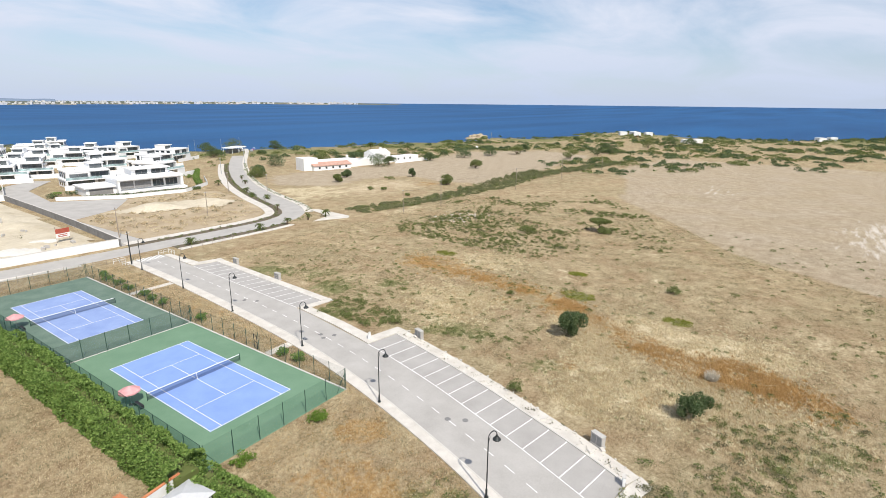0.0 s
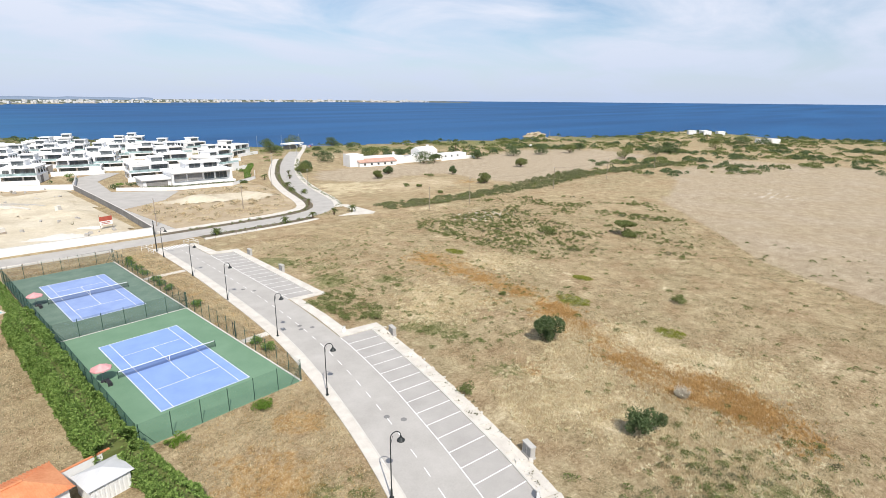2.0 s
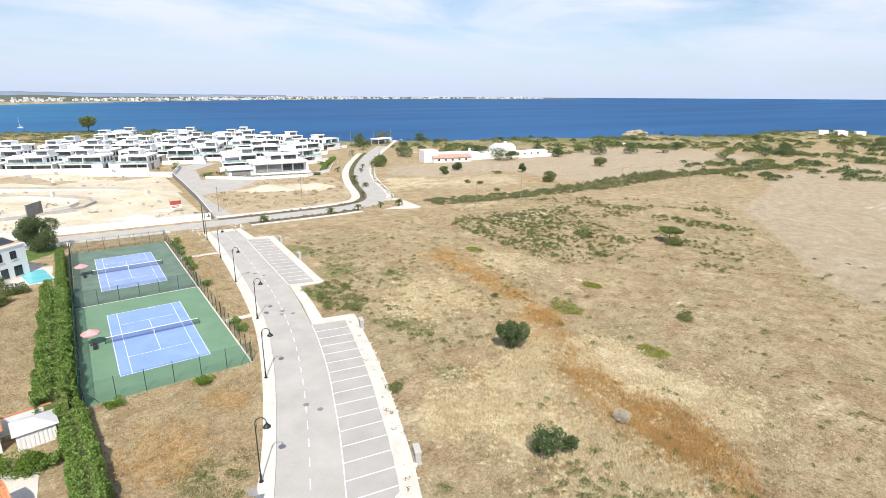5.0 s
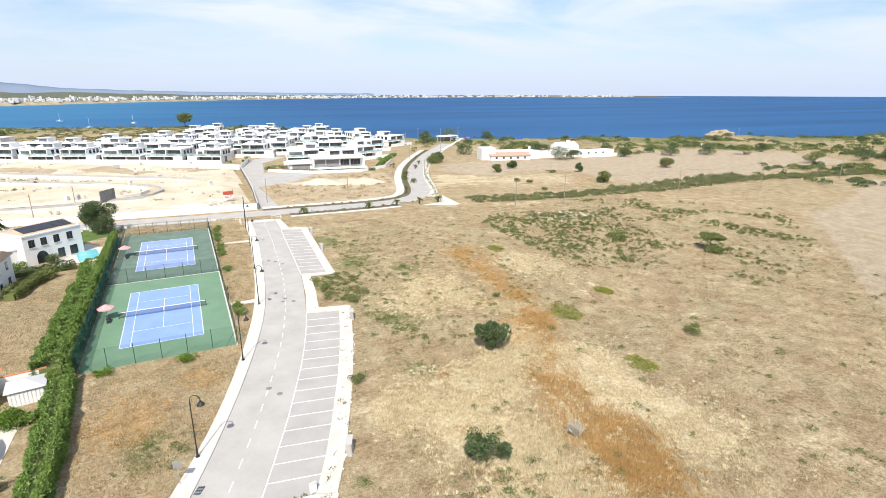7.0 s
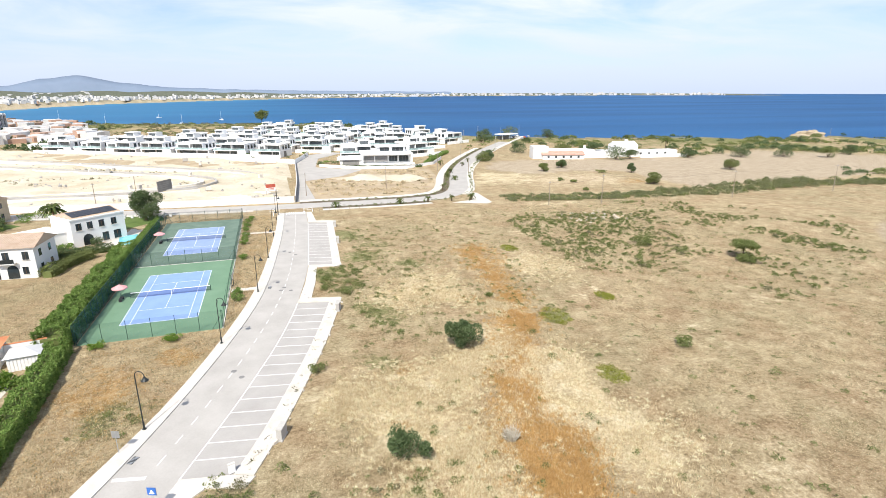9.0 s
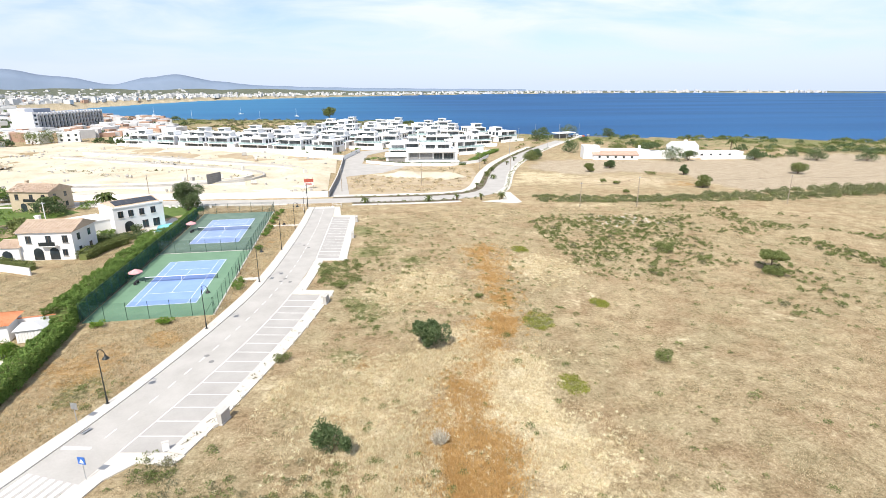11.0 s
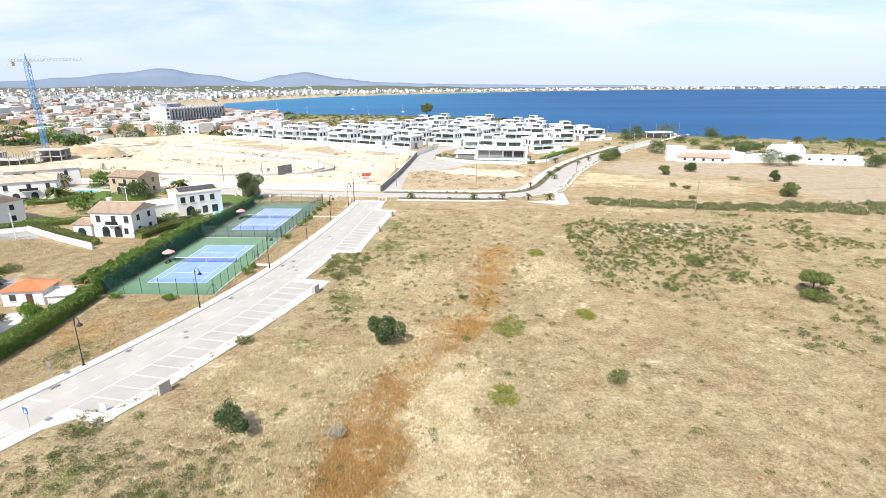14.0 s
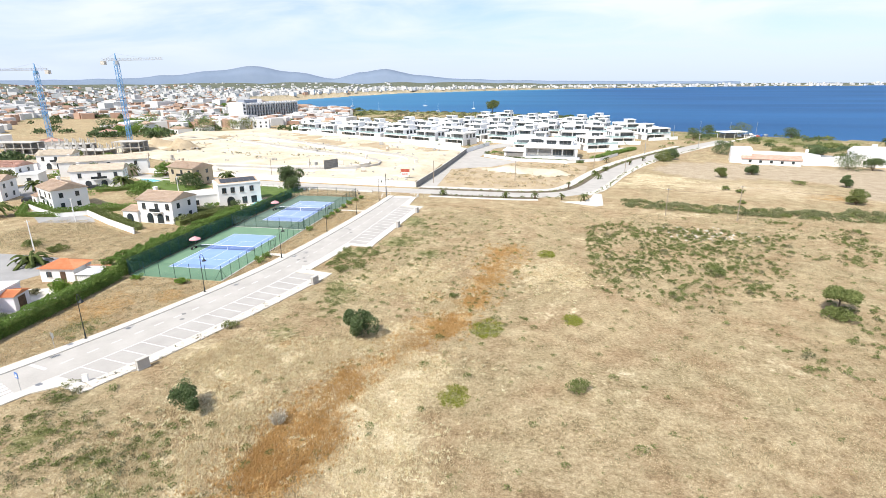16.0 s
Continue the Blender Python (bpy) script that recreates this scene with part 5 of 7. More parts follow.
# ---- houses by the courts ----
def tile_roof(parent, x0, x1, y0, y1, z, rise, mat, over=0.4, hip=False, pitch=0.28, name="roof"):
    """A pitched roof with its ridge along x and rows of rounded tile courses down both slopes."""
    x0, x1, y0, y1 = x0 - over, x1 + over, y0 - over, y1 + over
    ym = (y0 + y1) / 2
    r = (y1 - y0) / 2 if hip else 0.0
    g = Geo()
    top = [(x0 + r, ym, z + rise), (x1 - r, ym, z + rise)]
    low = [(x0, y0, z), (x1, y0, z), (x1, y1, z), (x0, y1, z)]
    g.poly([low[0], low[1], top[1], top[0]]).poly([low[2], low[3], top[0], top[1]])
    g.poly([low[1], low[2], top[1]]).poly([low[3], low[0], top[0]])
    g.poly(list(reversed(low)))
    ob = part(name, g, mat, parent)
    t = Geo()
    n = int((x1 - x0) / pitch)
    for i in range(n + 1):
        x = x0 + (x1 - x0) * i / n
        f = 1.0 if not hip else max(0.02, min(1.0, (x - x0) / r, (x1 - x) / r))
        for s, ya in ((1, y0), (-1, y1)):
            t.rod((x, ya, z + 0.03), (x, ya + s * f * abs(ym - ya), z + 0.03 + rise * f), 0.075, 0.065, 4)
    t.rod((top[0][0], ym, z + rise + 0.04), (top[1][0], ym, z + rise + 0.04), 0.12, 0.12, 6)
    part("tiling", t, mat, ob)
    return ob


def shuttered(parent, x0, z0, x1, z1, y):
    w = part("window", Geo().box(x0, y - 0.05, z0, x1, y - 0.003, z1), GLASS_DARK, parent)
    part("window_frame", Geo().box((x0 + x1) / 2 - 0.04, y - 0.08, z0, (x0 + x1) / 2 + 0.04, y - 0.0505, z1), WOOD_DARK, w)
    part("window_sill", Geo().box(x0 - 0.1, y - 0.16, z0 - 0.1, x1 + 0.1, y - 0.003, z0 - 0.005), KERB, w)


def arch(parent, x, z0, w, h, y, name="archway"):
    # No hole in the wall: a flat dark face stands for the shaded inside.
    g = Geo()
    pts = [(x - w / 2, y - 0.04, z0), (x + w / 2, y - 0.04, z0), (x + w / 2, y - 0.04, z0 + h - w / 2)]
    pts += [(x + w / 2 * math.cos(a * math.pi / 8), y - 0.04, z0 + h - w / 2 + w / 2 * math.sin(a * math.pi / 8)) for a in range(1, 9)]
    g.poly(pts)
    part(name, g, GLASS_DARK, parent, "arched opening, its shade drawn as a flat dark sheet")


def house_tiled(x, y, turn, label, w=11.0, d=9.0, roofmat=None, wall=None, wing=True, name="house"):
    """A white two-storey house with a tiled roof; windows on the fronts facing -y and +x."""
    wall, roofmat = wall or WHITE_WALL, roofmat or TERRACOTTA
    ob = thing(name, label, "house", "houses", pose(x, y, 0, 0, 0, turn))
    part("wall", Geo().box(-w / 2, -d / 2, -0.1, w / 2, d / 2, 6.0), wall, ob)
    part("cornice", Geo().box(-w / 2 - 0.18, -d / 2 - 0.18, 5.78, w / 2 + 0.18, d / 2 + 0.18, 6.02), wall, ob)
    tile_roof(ob, -w / 2, w / 2, -d / 2, d / 2, 6.03, 1.7, roofmat)
    for sx in (-0.32, 0.05, 0.36):
        shuttered(ob, w * sx - 0.55, 3.7, w * sx + 0.55, 5.3, -d / 2)
    arch(ob, -w * 0.18, 0.1, 1.9, 2.6, -d / 2)
    arch(ob, w * 0.12, 0.1, 1.9, 2.6, -d / 2)
    shuttered(ob, w * 0.32 - 0.5, 0.9, w * 0.32 + 0.5, 2.3, -d / 2)
    part("balcony", Geo().box(-w * 0.1, -d / 2 - 0.9, 3.1, w * 0.2, -d / 2 - 0.003, 3.28), wall, ob)
    part("balcony_rail", Geo().box(-w * 0.1, -d / 2 - 0.9, 3.282, w * 0.2, -d / 2 - 0.82, 4.1), DARK_STEEL, ob)
    for sy in (-0.25, 0.2):
        for z in (0.9, 3.8):
            g = Geo().box(w / 2 + 0.003, d * sy - 0.5, z, w / 2 + 0.06, d * sy + 0.5, z + 1.4)
            part("window", g, GLASS_DARK, ob)
            part("window", Geo().box(-w / 2 - 0.06, d * sy - 0.5, z, -w / 2 - 0.003, d * sy + 0.5, z + 1.4), GLASS_DARK, ob)
    c = part("chimney", Geo().box(-w * 0.42, 0.6, 6.3, -w * 0.42 + 0.8, 1.4, 8.3), wall, ob)
    part("chimney_cap", Geo().box(-w * 0.42 - 0.1, 0.5, 8.302, -w * 0.42 + 0.9, 1.5, 8.45), wall, c)
    if wing:
        part("wing_wall", Geo().box(-w / 2 - 4.6, -d / 2 - 0.6, -0.1, -w / 2 - 0.003, d / 2 - 2.5, 3.0), wall, ob)
        tile_roof(ob, -w / 2 - 4.6, -w / 2 - 0.02, -d / 2 - 0.6, d / 2 - 2.5, 3.01, 0.9, roofmat, 0.25, name="wing_roof")
        arch(ob, -w / 2 - 2.4, 0.1, 2.0, 2.3, -d / 2 - 0.6)
    return ob


house_tiled(-30.6, 22.4, -4, "white two-storey house with an old terracotta roof and arched terrace", 10.5, 9.0)


def solar_house(x, y, turn):
    ob = thing("solar_house", "white two-storey house with solar panels and a flat-roofed wing", "house", "houses", pose(x, y, 0, 0, 0, turn))
    part("wall", Geo().box(0, 0, -0.1, 12, 9.0, 6.2), WHITE_WALL, ob)
    part("parapet", Geo().box(-0.15, -0.15, 6.202, 12.15, 9.15, 6.5), WHITE_WALL, ob)
    tile_roof(ob, 0.4, 11.6, 0.4, 8.6, 6.5, 0.9, TERRACOTTA, 0.0)
    for i in range(6):
        g = Geo().box(-0.8, -1.55, 0, 0.8, 1.55, 0.05, pose(1.9 + 1.68 * i, 2.55, 7.10, 12.5, 0, 0))
        part("solar_panel", g, SOLAR, ob)
    part("wing", Geo().box(-9, 2.5, -0.1, -0.003, 11, 3.4), WHITE_WALL, ob)
    part("wing_parapet", Geo().box(-9.15, 2.35, 3.402, -0.003, 11.15, 3.65), WHITE_WALL, ob)
    for sx in (1.6, 4.0, 6.6, 9.4):
        shuttered(ob, sx - 0.6, 3.8, sx + 0.6, 5.4, 0)
    arch(ob, 3.2, 0.1, 2.2, 2.6, 0)
    shuttered(ob, 6.4, 0.3, 7.8, 2.3, 0)
    shuttered(ob, 9.0, 0.3, 10.6, 2.3, 0)
    shuttered(ob, -6.4, 0.8, -5.2, 2.2, 2.5)
    for sy in (2.2, 5.8):
        part("window", Geo().box(12.003, sy - 0.6, 3.7, 12.06, sy + 0.6, 5.2), GLASS_DARK, ob)
        part("window", Geo().box(12.003, sy - 0.6, 0.5, 12.06, sy + 0.6, 2.4), GLASS_DARK, ob)
    return ob


solar_house(-25.6, 38.0, 42)
rumpled("ground_pool_terrace", [(-22, 34), (-14, 36), (-12, 48), (-16, 56), (-20, 50)], LIMESTONE, "pale paved terrace round a garden pool", "terrace", 1.5, 0.02, 9.0, 3.0)
solid("ground_lawn", Geo().prism([(-30, 52), (-20.2, 52), (-16, 57), (-11, 62), (-13, 70), (-34, 70)], -0.1, 0.03), LAWN, "green watered lawn behind a white house", "lawn", kind="structure")
pool = thing("swimming_pool", "turquoise garden swimming pool with pale coping", "swimming pool", "", pose(-15.6, 42.2, 0.05, 0, 0, 12))
part("coping", Geo().box(-2.4, -5.0, -0.1, 2.4, 5.0, 0.06), KERB, pool)
part("water", Geo().box(-2.0, -4.6, 0.0605, 2.0, 4.6, 0.07), POOL_WATER, pool, "clear turquoise pool water")
hedge("pool_hedge", [(-33, 30.5), (-24, 31.8), (-16.5, 33.2)], 2.2, 1.5, "low dark hedge beside the pool terrace", 12, 260, DARK_LEAF, 0.26)
hedge("house_hedge", [(-24.0, 16.6), (-22.6, 24), (-20, 29)], 2.6, 1.9, "loose green hedge in front of a white house", 13, 260, SHRUB_LEAF, 0.26)

# garden annexes beside the boundary hedge
annex = thing("garden_annex", "small white annexe with a bright orange hipped roof", "annexe", "", pose(-20.2, -20.6, 0, 0, 0, 8))
part("wall", Geo().box(-3.2, -2.4, -0.1, 3.2, 2.4, 2.6), WHITE_WALL, annex)
tile_roof(annex, -3.2, 3.2, -2.4, 2.4, 2.61, 1.1, ORANGE_TILE, 0.4, True)
shuttered(annex, -2.0, 0.9, -1.0, 2.0, -2.4)
part("door", Geo().box(0.6, -2.46, 0, 1.6, -2.403, 2.05), WOOD_DARK, annex)
shed = thing("garden_shed", "white slatted garden shed with a pale grey hipped roof", "shed", "", pose(-13.9, -21.6, 0, 0, 0, 8))
part("wall", Geo().box(-1.7, -1.5, -0.1, 1.7, 1.5, 1.9), WHITE_WALL, shed)
for i in range(9):
    part("slat", Geo().box(-1.62 + 0.38 * i, -1.56, 0.05, -1.40 + 0.38 * i, -1.503, 1.85), WHITE_WALL, shed)
g = Geo()
for a, b in (((-2, -1.8), (2, -1.8)), ((2, -1.8), (2, 1.8)), ((2, 1.8), (-2, 1.8)), ((-2, 1.8), (-2, -1.8))):
    g.poly([(*a, 1.91), (*b, 1.91), (0, 0, 2.6)])
g.poly([(-2, 1.8, 1.91), (2, 1.8, 1.91), (2, -1.8, 1.91), (-2, -1.8, 1.91)])
part("roof", g, GREY_ROOF, shed, "pale grey hipped roof")
wall_run("wall_annex_yard", [(-17.6, -19.2), (-12.4, -18.4)], 0.2, 2.1, WHITE_WALL, "white yard wall topped with clay tiles", ORANGE_TILE)
cottage = thing("cottage", "white single-storey house, lilac shade in its wall colour, with a flat terrace and dark wooden door", "house", "houses", pose(-21.2, -36.6, 0, 0, 0, 14))
part("wall", Geo().box(-6.5, -4.0, -0.1, 4.0, 4.5, 3.2), SHADED_WALL, cottage)
part("parapet", Geo().box(-6.6, -4.1, 3.202, 4.1, 4.6, 3.5), WHITE_WALL, cottage)
part("porch_wall", Geo().box(4.003, -0.5, -0.1, 6.2, 3.0, 2.6), SHADED_WALL, cottage)
tile_roof(cottage, 4.05, 6.3, -0.6, 3.1, 2.61, 0.5, ORANGE_TILE, 0.15, name="porch_roof")
part("door", Geo().box(6.203, 0.4, 0, 6.27, 2.0, 2.2), WOOD_DARK, cottage)
shuttered(cottage, -2.0, 1.0, -0.6, 2.0, -4.0)
solid("ground_yard", Geo().prism([(-30, -30), (-19, -26), (-13.6, -27), (-13.8, -46), (-24, -48)], -0.1, 0.04), LIMESTONE, "pale paved yard between garden buildings", "yard", kind="structure")
bush(-15.3, -26.8, 2.4, 2.3, BRIGHT_LEAF, "clipped round green bush in the paved yard", 71, 3600, 0.22)
bush(-12.7, -27.8, 1.2, 1.4, HEDGE_LEAF, "dark rounded bush in the paved yard", 72, 1100, 0.24)
bush(-19.2, -28.6, 1.0, 0.9, GREY_LEAF, "grey-green agave-like shrub in the yard", 73, 500, 0.3)
bush(-13.9, -39.5, 1.2, 1.5, DARK_LEAF, "dark green yard shrub beside the hedge", 74, 1100, 0.26)

# old residential street on the west side
solid("road_estate", Geo().prism([(-110, 46), (-88, 38), (-74, 22), (-62, 13), (-48, 16.2), (-52, 20), (-62, 24), (-80, 46), (-100, 62), (-116, 60)], -0.1, 0.022), OLD_ASPHALT, "grey asphalt estate street", "road", kind="structure")
solid("road_estate_near", Geo().prism([(-95, -14), (-50, -10.5), (-38, -10.4), (-30.5, -11), (-25, -15), (-28, -25), (-45, -30), (-95, -40)], -0.1, 0.021), OLD_ASPHALT, "grey asphalt turning circle of the estate street", "road", kind="structure")
house_tiled(-71.5, 31.0, -28, "white stepped house with terracotta roof and walled garden", 12, 9)
house_tiled(-87.0, 62.0, 30, "white house with a pale tile roof", 16, 8.5, PALE_TILE)
house_tiled(-58.5, 72.5, -14, "beige house with a hipped tile roof", 12, 9, TERRACOTTA, BEIGE_WALL, False)
house_tiled(-104, 84, 34, "long white terrace house under pale tiles", 30, 8, PALE_TILE, None, False)
house_tiled(-104, 36, 20, "white house with a terracotta roof by the estate street", 12, 9)
house_tiled(-128, 64, 10, "white house with an old tile roof", 13, 9, PINK_TILE)
house_tiled(-138, 96, 24, "white house with a pale tile roof", 13, 9, PALE_TILE)
hedge("garden_hedge_row", [(-60, 24), (-52, 30), (-42, 34)], 2.4, 1.6, "clipped hedge round a walled garden", 14, 170, HEDGE_LEAF, 0.3)
hedge("garden_hedge_lane", [(-84, 30), (-74, 18.5), (-62, 20)], 1.6, 1.2, "low clipped hedge along the estate street", 15, 170, HEDGE_LEAF, 0.3)
hedge("estate_wall_hedge", [(-83.6, 31.3), (-69.4, 24.1), (-62.9, 24.3), (-60.0, 29.9)], 1.6, 1.4, "clipped hedge behind a low white wall", 16, 170, HEDGE_LEAF, 0.28)
hedge("garden_wall_hedge", [(-57.1, 25.6), (-48.1, 21.1), (-37.0, 14.6), (-30.8, 11.2)], 2.0, 1.5, "loose hedge behind a white garden wall", 17, 170, SHRUB_LEAF, 0.28)
hedge("lawn_hedge", [(-80.3, 52.2), (-73.6, 54.9), (-69.5, 62.2)], 2.0, 1.5, "long clipped hedge beside a lawn", 18, 150, HEDGE_LEAF, 0.3)
solid("ground_lawn_far", Geo().prism([(-84, 70), (-60, 52), (-50, 58), (-46, 66), (-70, 84)], -0.1, 0.03), LAWN, "green lawn between villas and houses", "lawn", kind="structure")
pool2 = copy_thing(pool, pose(-77, 74, 0.05, 0, 0, 60))


def white_block(x, y, w, d, h, turn, label, mat=None, k=0, name="house"):
    """A plain far house: walls, flat or tiled roof, rows of windows."""
    ob = thing(name, label, "house", "estate houses", pose(x, y, ground_z(x, y), 0, 0, turn))
    part("wall", Geo().box(-w / 2, -d / 2, -0.1, w / 2, d / 2, h), mat or WHITE_WALL, ob)
    if k % 2:
        tile_roof(ob, -w / 2, w / 2, -d / 2, d / 2, h + 0.01, 1.5, (PINK_TILE, PALE_TILE, TERRACOTTA)[k % 3], 0.3, k % 3 == 0, 0.6)
    else:
        part("parapet", Geo().box(-w / 2 - 0.1, -d / 2 - 0.1, h + 0.002, w / 2 + 0.1, d / 2 + 0.1, h + 0.4), mat or WHITE_WALL, ob)
    for fl in range(max(1, int(h // 3))):
        n = max(2, int(w // 4))
        for i in range(n):
            cx = -w / 2 + w * (i + 0.5) / n
            part("window", Geo().box(cx - 0.7, -d / 2 - 0.05, 0.9 + 3 * fl, cx + 0.7, -d / 2 - 0.003, 2.4 + 3 * fl), GLASS_DARK, ob)
    return ob


rg = random.Random(21)
for i in range(46):
    t = i / 45
    x = -300 + 190 * rg.random() + 40 * t
    y = 60 + 280 * rg.random()
    if inside(x, y, SITE) or inside(x, y, OPEN_WEST) or (x > -215 and 110 < y < 215):
        continue
    white_block(x, y, rg.uniform(9, 15), rg.uniform(8, 11), rg.choice((3.4, 3.4, 6.2, 6.2)), rg.uniform(-40, 40), "white estate house among gardens", rg.choice((None, None, None, BEIGE_WALL)), i)


# ---- unfinished concrete shells and the building site's clutter ----
def shell(x, y, turn, bays, storeys):
    ob = thing("concrete_shell", "unfinished raw concrete building shell", "construction", "concrete shells", pose(x, y, 0, 0, 0, turn))
    for s in range(storeys + 1):
        part("slab", Geo().box(-0.3, -0.3, 3.0 * s - 0.1, 4.5 * bays + 0.3, 9.3, 3.0 * s + 0.15), CONCRETE, ob)
        if s < storeys or storeys == 1:
            for i in range(bays + 1):
                for yy in (0, 4.5, 9):
                    part("column", Geo().box(4.5 * i - 0.18, yy - 0.18, 3.0 * s + 0.152, 4.5 * i + 0.18, yy + 0.18, 3.0 * s + 2.898), CONCRETE, ob)
    part("back_wall", Geo().box(0, 8.7, 0.152, 4.5 * bays, 8.9, 3.0 * storeys - 0.102), BLOCK_WALL, ob)


for x, y, a, b, s in ((-212, 128, 8, 5, 2), (-186, 132, 6, 4, 1), (-164, 128, 4, 4, 1), (-150, 140, 12, 3, 2), (-196, 150, 6, 4, 1)):
    shell(x, y, a, b, s)


def crane(x, y, turn, h, label):
    ob = thing("tower_crane", label, "tower crane", "tower cranes", pose(x, y, 0, 0, 0, turn))
    part("footing", Geo().box(-3, -3, -0.1, 3, 3, 1.6), CONCRETE, ob)
    mast = Geo()
    r = 0.95
    for sx in (-r, r):
        for sy in (-r, r):
            mast.rod((sx, sy, 1.6), (sx, sy, h), 0.14, 0.14, 4)
    n = int(h / 2.2)
    for i in range(n):
        z0, z1 = 1.6 + (h - 1.6) * i / n, 1.6 + (h - 1.6) * (i + 1) / n
        c = [(-r, -r), (r, -r), (r, r), (-r, r)]
        for k in range(4):
            (ax, ay), (bx, by) = c[k], c[(k + 1) % 4]
            mast.rod((ax, ay, z0), (bx, by, z1) if i % 2 else (bx, by, z0), 0.08, 0.08, 4)
            mast.rod((bx, by, z0), (ax, ay, z1), 0.08, 0.08, 4)
    part("mast", mast, CRANE_BLUE, ob, "blue lattice mast")
    part("slewing_ring", Geo().rod((0, 0, h), (0, 0, h + 1.2), 1.3, 1.3, 12), CRANE_BLUE, ob)
    jib = Geo()
    for a, b, s in ((0, 34, 1), (0, -11, -1)):
        for yy, zz in ((-0.6, 1.3), (0.6, 1.3), (0, 2.5)):
            jib.rod((a, yy, h + zz), (b, yy if zz < 2 else 0, h + zz), 0.09, 0.07, 4)
        m = abs(b - a) / 2
        for i in range(int(m)):
            x0 = s * 2.0 * i
            for yy in (-0.6, 0.6):
                jib.rod((x0, yy, h + 1.3), (x0 + s, 0, h + 2.5), 0.05, 0.05, 4)
                jib.rod((x0 + s, 0, h + 2.5), (x0 + 2 * s, yy, h + 1.3), 0.05, 0.05, 4)
    part("jib", jib, GALVANISED, ob, "pale grey lattice jib")
    part("tower_head", Geo().rod((0, 0, h + 1.2), (0, 0, h + 5.2), 0.55, 0.2, 4), CRANE_BLUE, ob)
    part("counterweight", Geo().box(-11.2, -0.9, h - 0.8, -8.4, 0.9, h + 1.2), CONCRETE, ob)
    part("cab", Geo().box(1.0, -1.9, h - 0.8, 2.6, -0.7, h + 1.2), GALVANISED, ob)
    part("tie", Geo().rod((0, 0, h + 5.2), (20, 0, h + 2.5), 0.05, 0.05, 4).rod((0, 0, h + 5.2), (-10, 0, h + 1.4), 0.05, 0.05, 4), GALVANISED, ob)


crane(-176.5, 184, -8, 46, "blue lattice tower crane over a building site")
crane(-226, 178, 172, 41, "second blue tower crane over the building site")

board = thing("site_board", "large dark printed hoarding board on the building site", "hoarding", "", pose(-17.2, 104, 0.3, 0, 0, 62))
part("panel", Geo().box(-3.6, -0.1, 0.6, 3.6, 0.1, 4.6), GREY_STONE, board)
for x in (-3.4, 0, 3.4):
    part("post", Geo().rod((x, 0.2, -0.4), (x, 0.2, 4.7), 0.1, 0.1, 6), WOOD_POLE, board)
for i in range(5):
    part("print_bar", Geo().box(-3.0, -0.108, 1.1 + 0.65 * i, 0.8 + 0.45 * i, -0.1015, 1.4 + 0.65 * i), SHUTTER, board)
red = thing("red_board", "red notice board on legs by the site wall", "sign", "", pose(17.6, 89.5, 0.5, 0, 0, 8))
part("panel", Geo().box(-1.6, -0.05, 2.4, 1.6, 0.05, 3.6), SIGN_RED, red)
part("lower_panel", Geo().box(-1.6, -0.05, 1.3, 1.6, 0.05, 2.396), ROAD_PAINT, red)
for i in range(2):
    part("print_bar", Geo().box(-1.2, -0.058, 1.55 + 0.4 * i, 1.0, -0.0515, 1.75 + 0.4 * i), SIGN_RED, red)
for x in (-1.5, 1.5):
    part("post", Geo().rod((x, 0.12, -0.1), (x, 0.12, 4.2), 0.07, 0.07, 6), WOOD_POLE, red)
rg = random.Random(31)
for i in range(26):
    x, y = rg.uniform(-120, 15), rg.uniform(96, 235)
    if not inside(x, y, SITE):
        continue
    w, h = rg.uniform(0.8, 2.4), rg.uniform(0.8, 2.0)
    ob = thing("block_pallet", "stack of pale concrete blocks on the sand", "block stack", "block stacks", pose(x, y, 0.9, 0, 0, rg.uniform(0, 90)))
    part("pallet", Geo().box(-w / 2, -0.6, -0.6, w / 2, 0.6, 0.14), WOOD_POLE, ob)
    for k in range(3):
        part("block_layer", Geo().box(-w / 2 + 0.05, -0.55, 0.142 + k * h / 3, w / 2 - 0.05, 0.55, 0.14 + (k + 1) * h / 3 - 0.01), CHALK if i % 3 else CONCRETE, ob)
for n, pts in enumerate(([(-110, 218), (-60, 184), (-10, 150), (4, 142), (8, 132)], [(-118, 200), (-66, 166), (-20, 138), (-6, 126), (-8, 112), (-40, 106), (-80, 108)], [(-70, 100), (-30, 96), (-6, 102)])):
    l = resample(smoothed(pts), 40)
    solid("trim_site_kerb_%d" % (n + 1), Geo().strip(offset(l, -0.5), offset(l, 0.5), -0.1, 1.55), CHALK, "pale new kerb line across the building site", "kerb", kind="structure")
    l2 = offset(l, 5.0)
    solid("trim_site_trench_%d" % (n + 1), Geo().strip(offset(l2, -0.35), offset(l2, 0.35), -0.1, 1.5), BLOCK_WALL, "grey low foundation wall on the building site", "foundation", kind="structure")
rumpled("ground_site_heap", [(-150, 150), (-130, 152), (-116, 164), (-120, 176), (-140, 178), (-152, 166)], EARTH_ORANGE, "heap of orange earth on the building site", "earth heap", 2.0, 7.0, 14.0, 1.0)


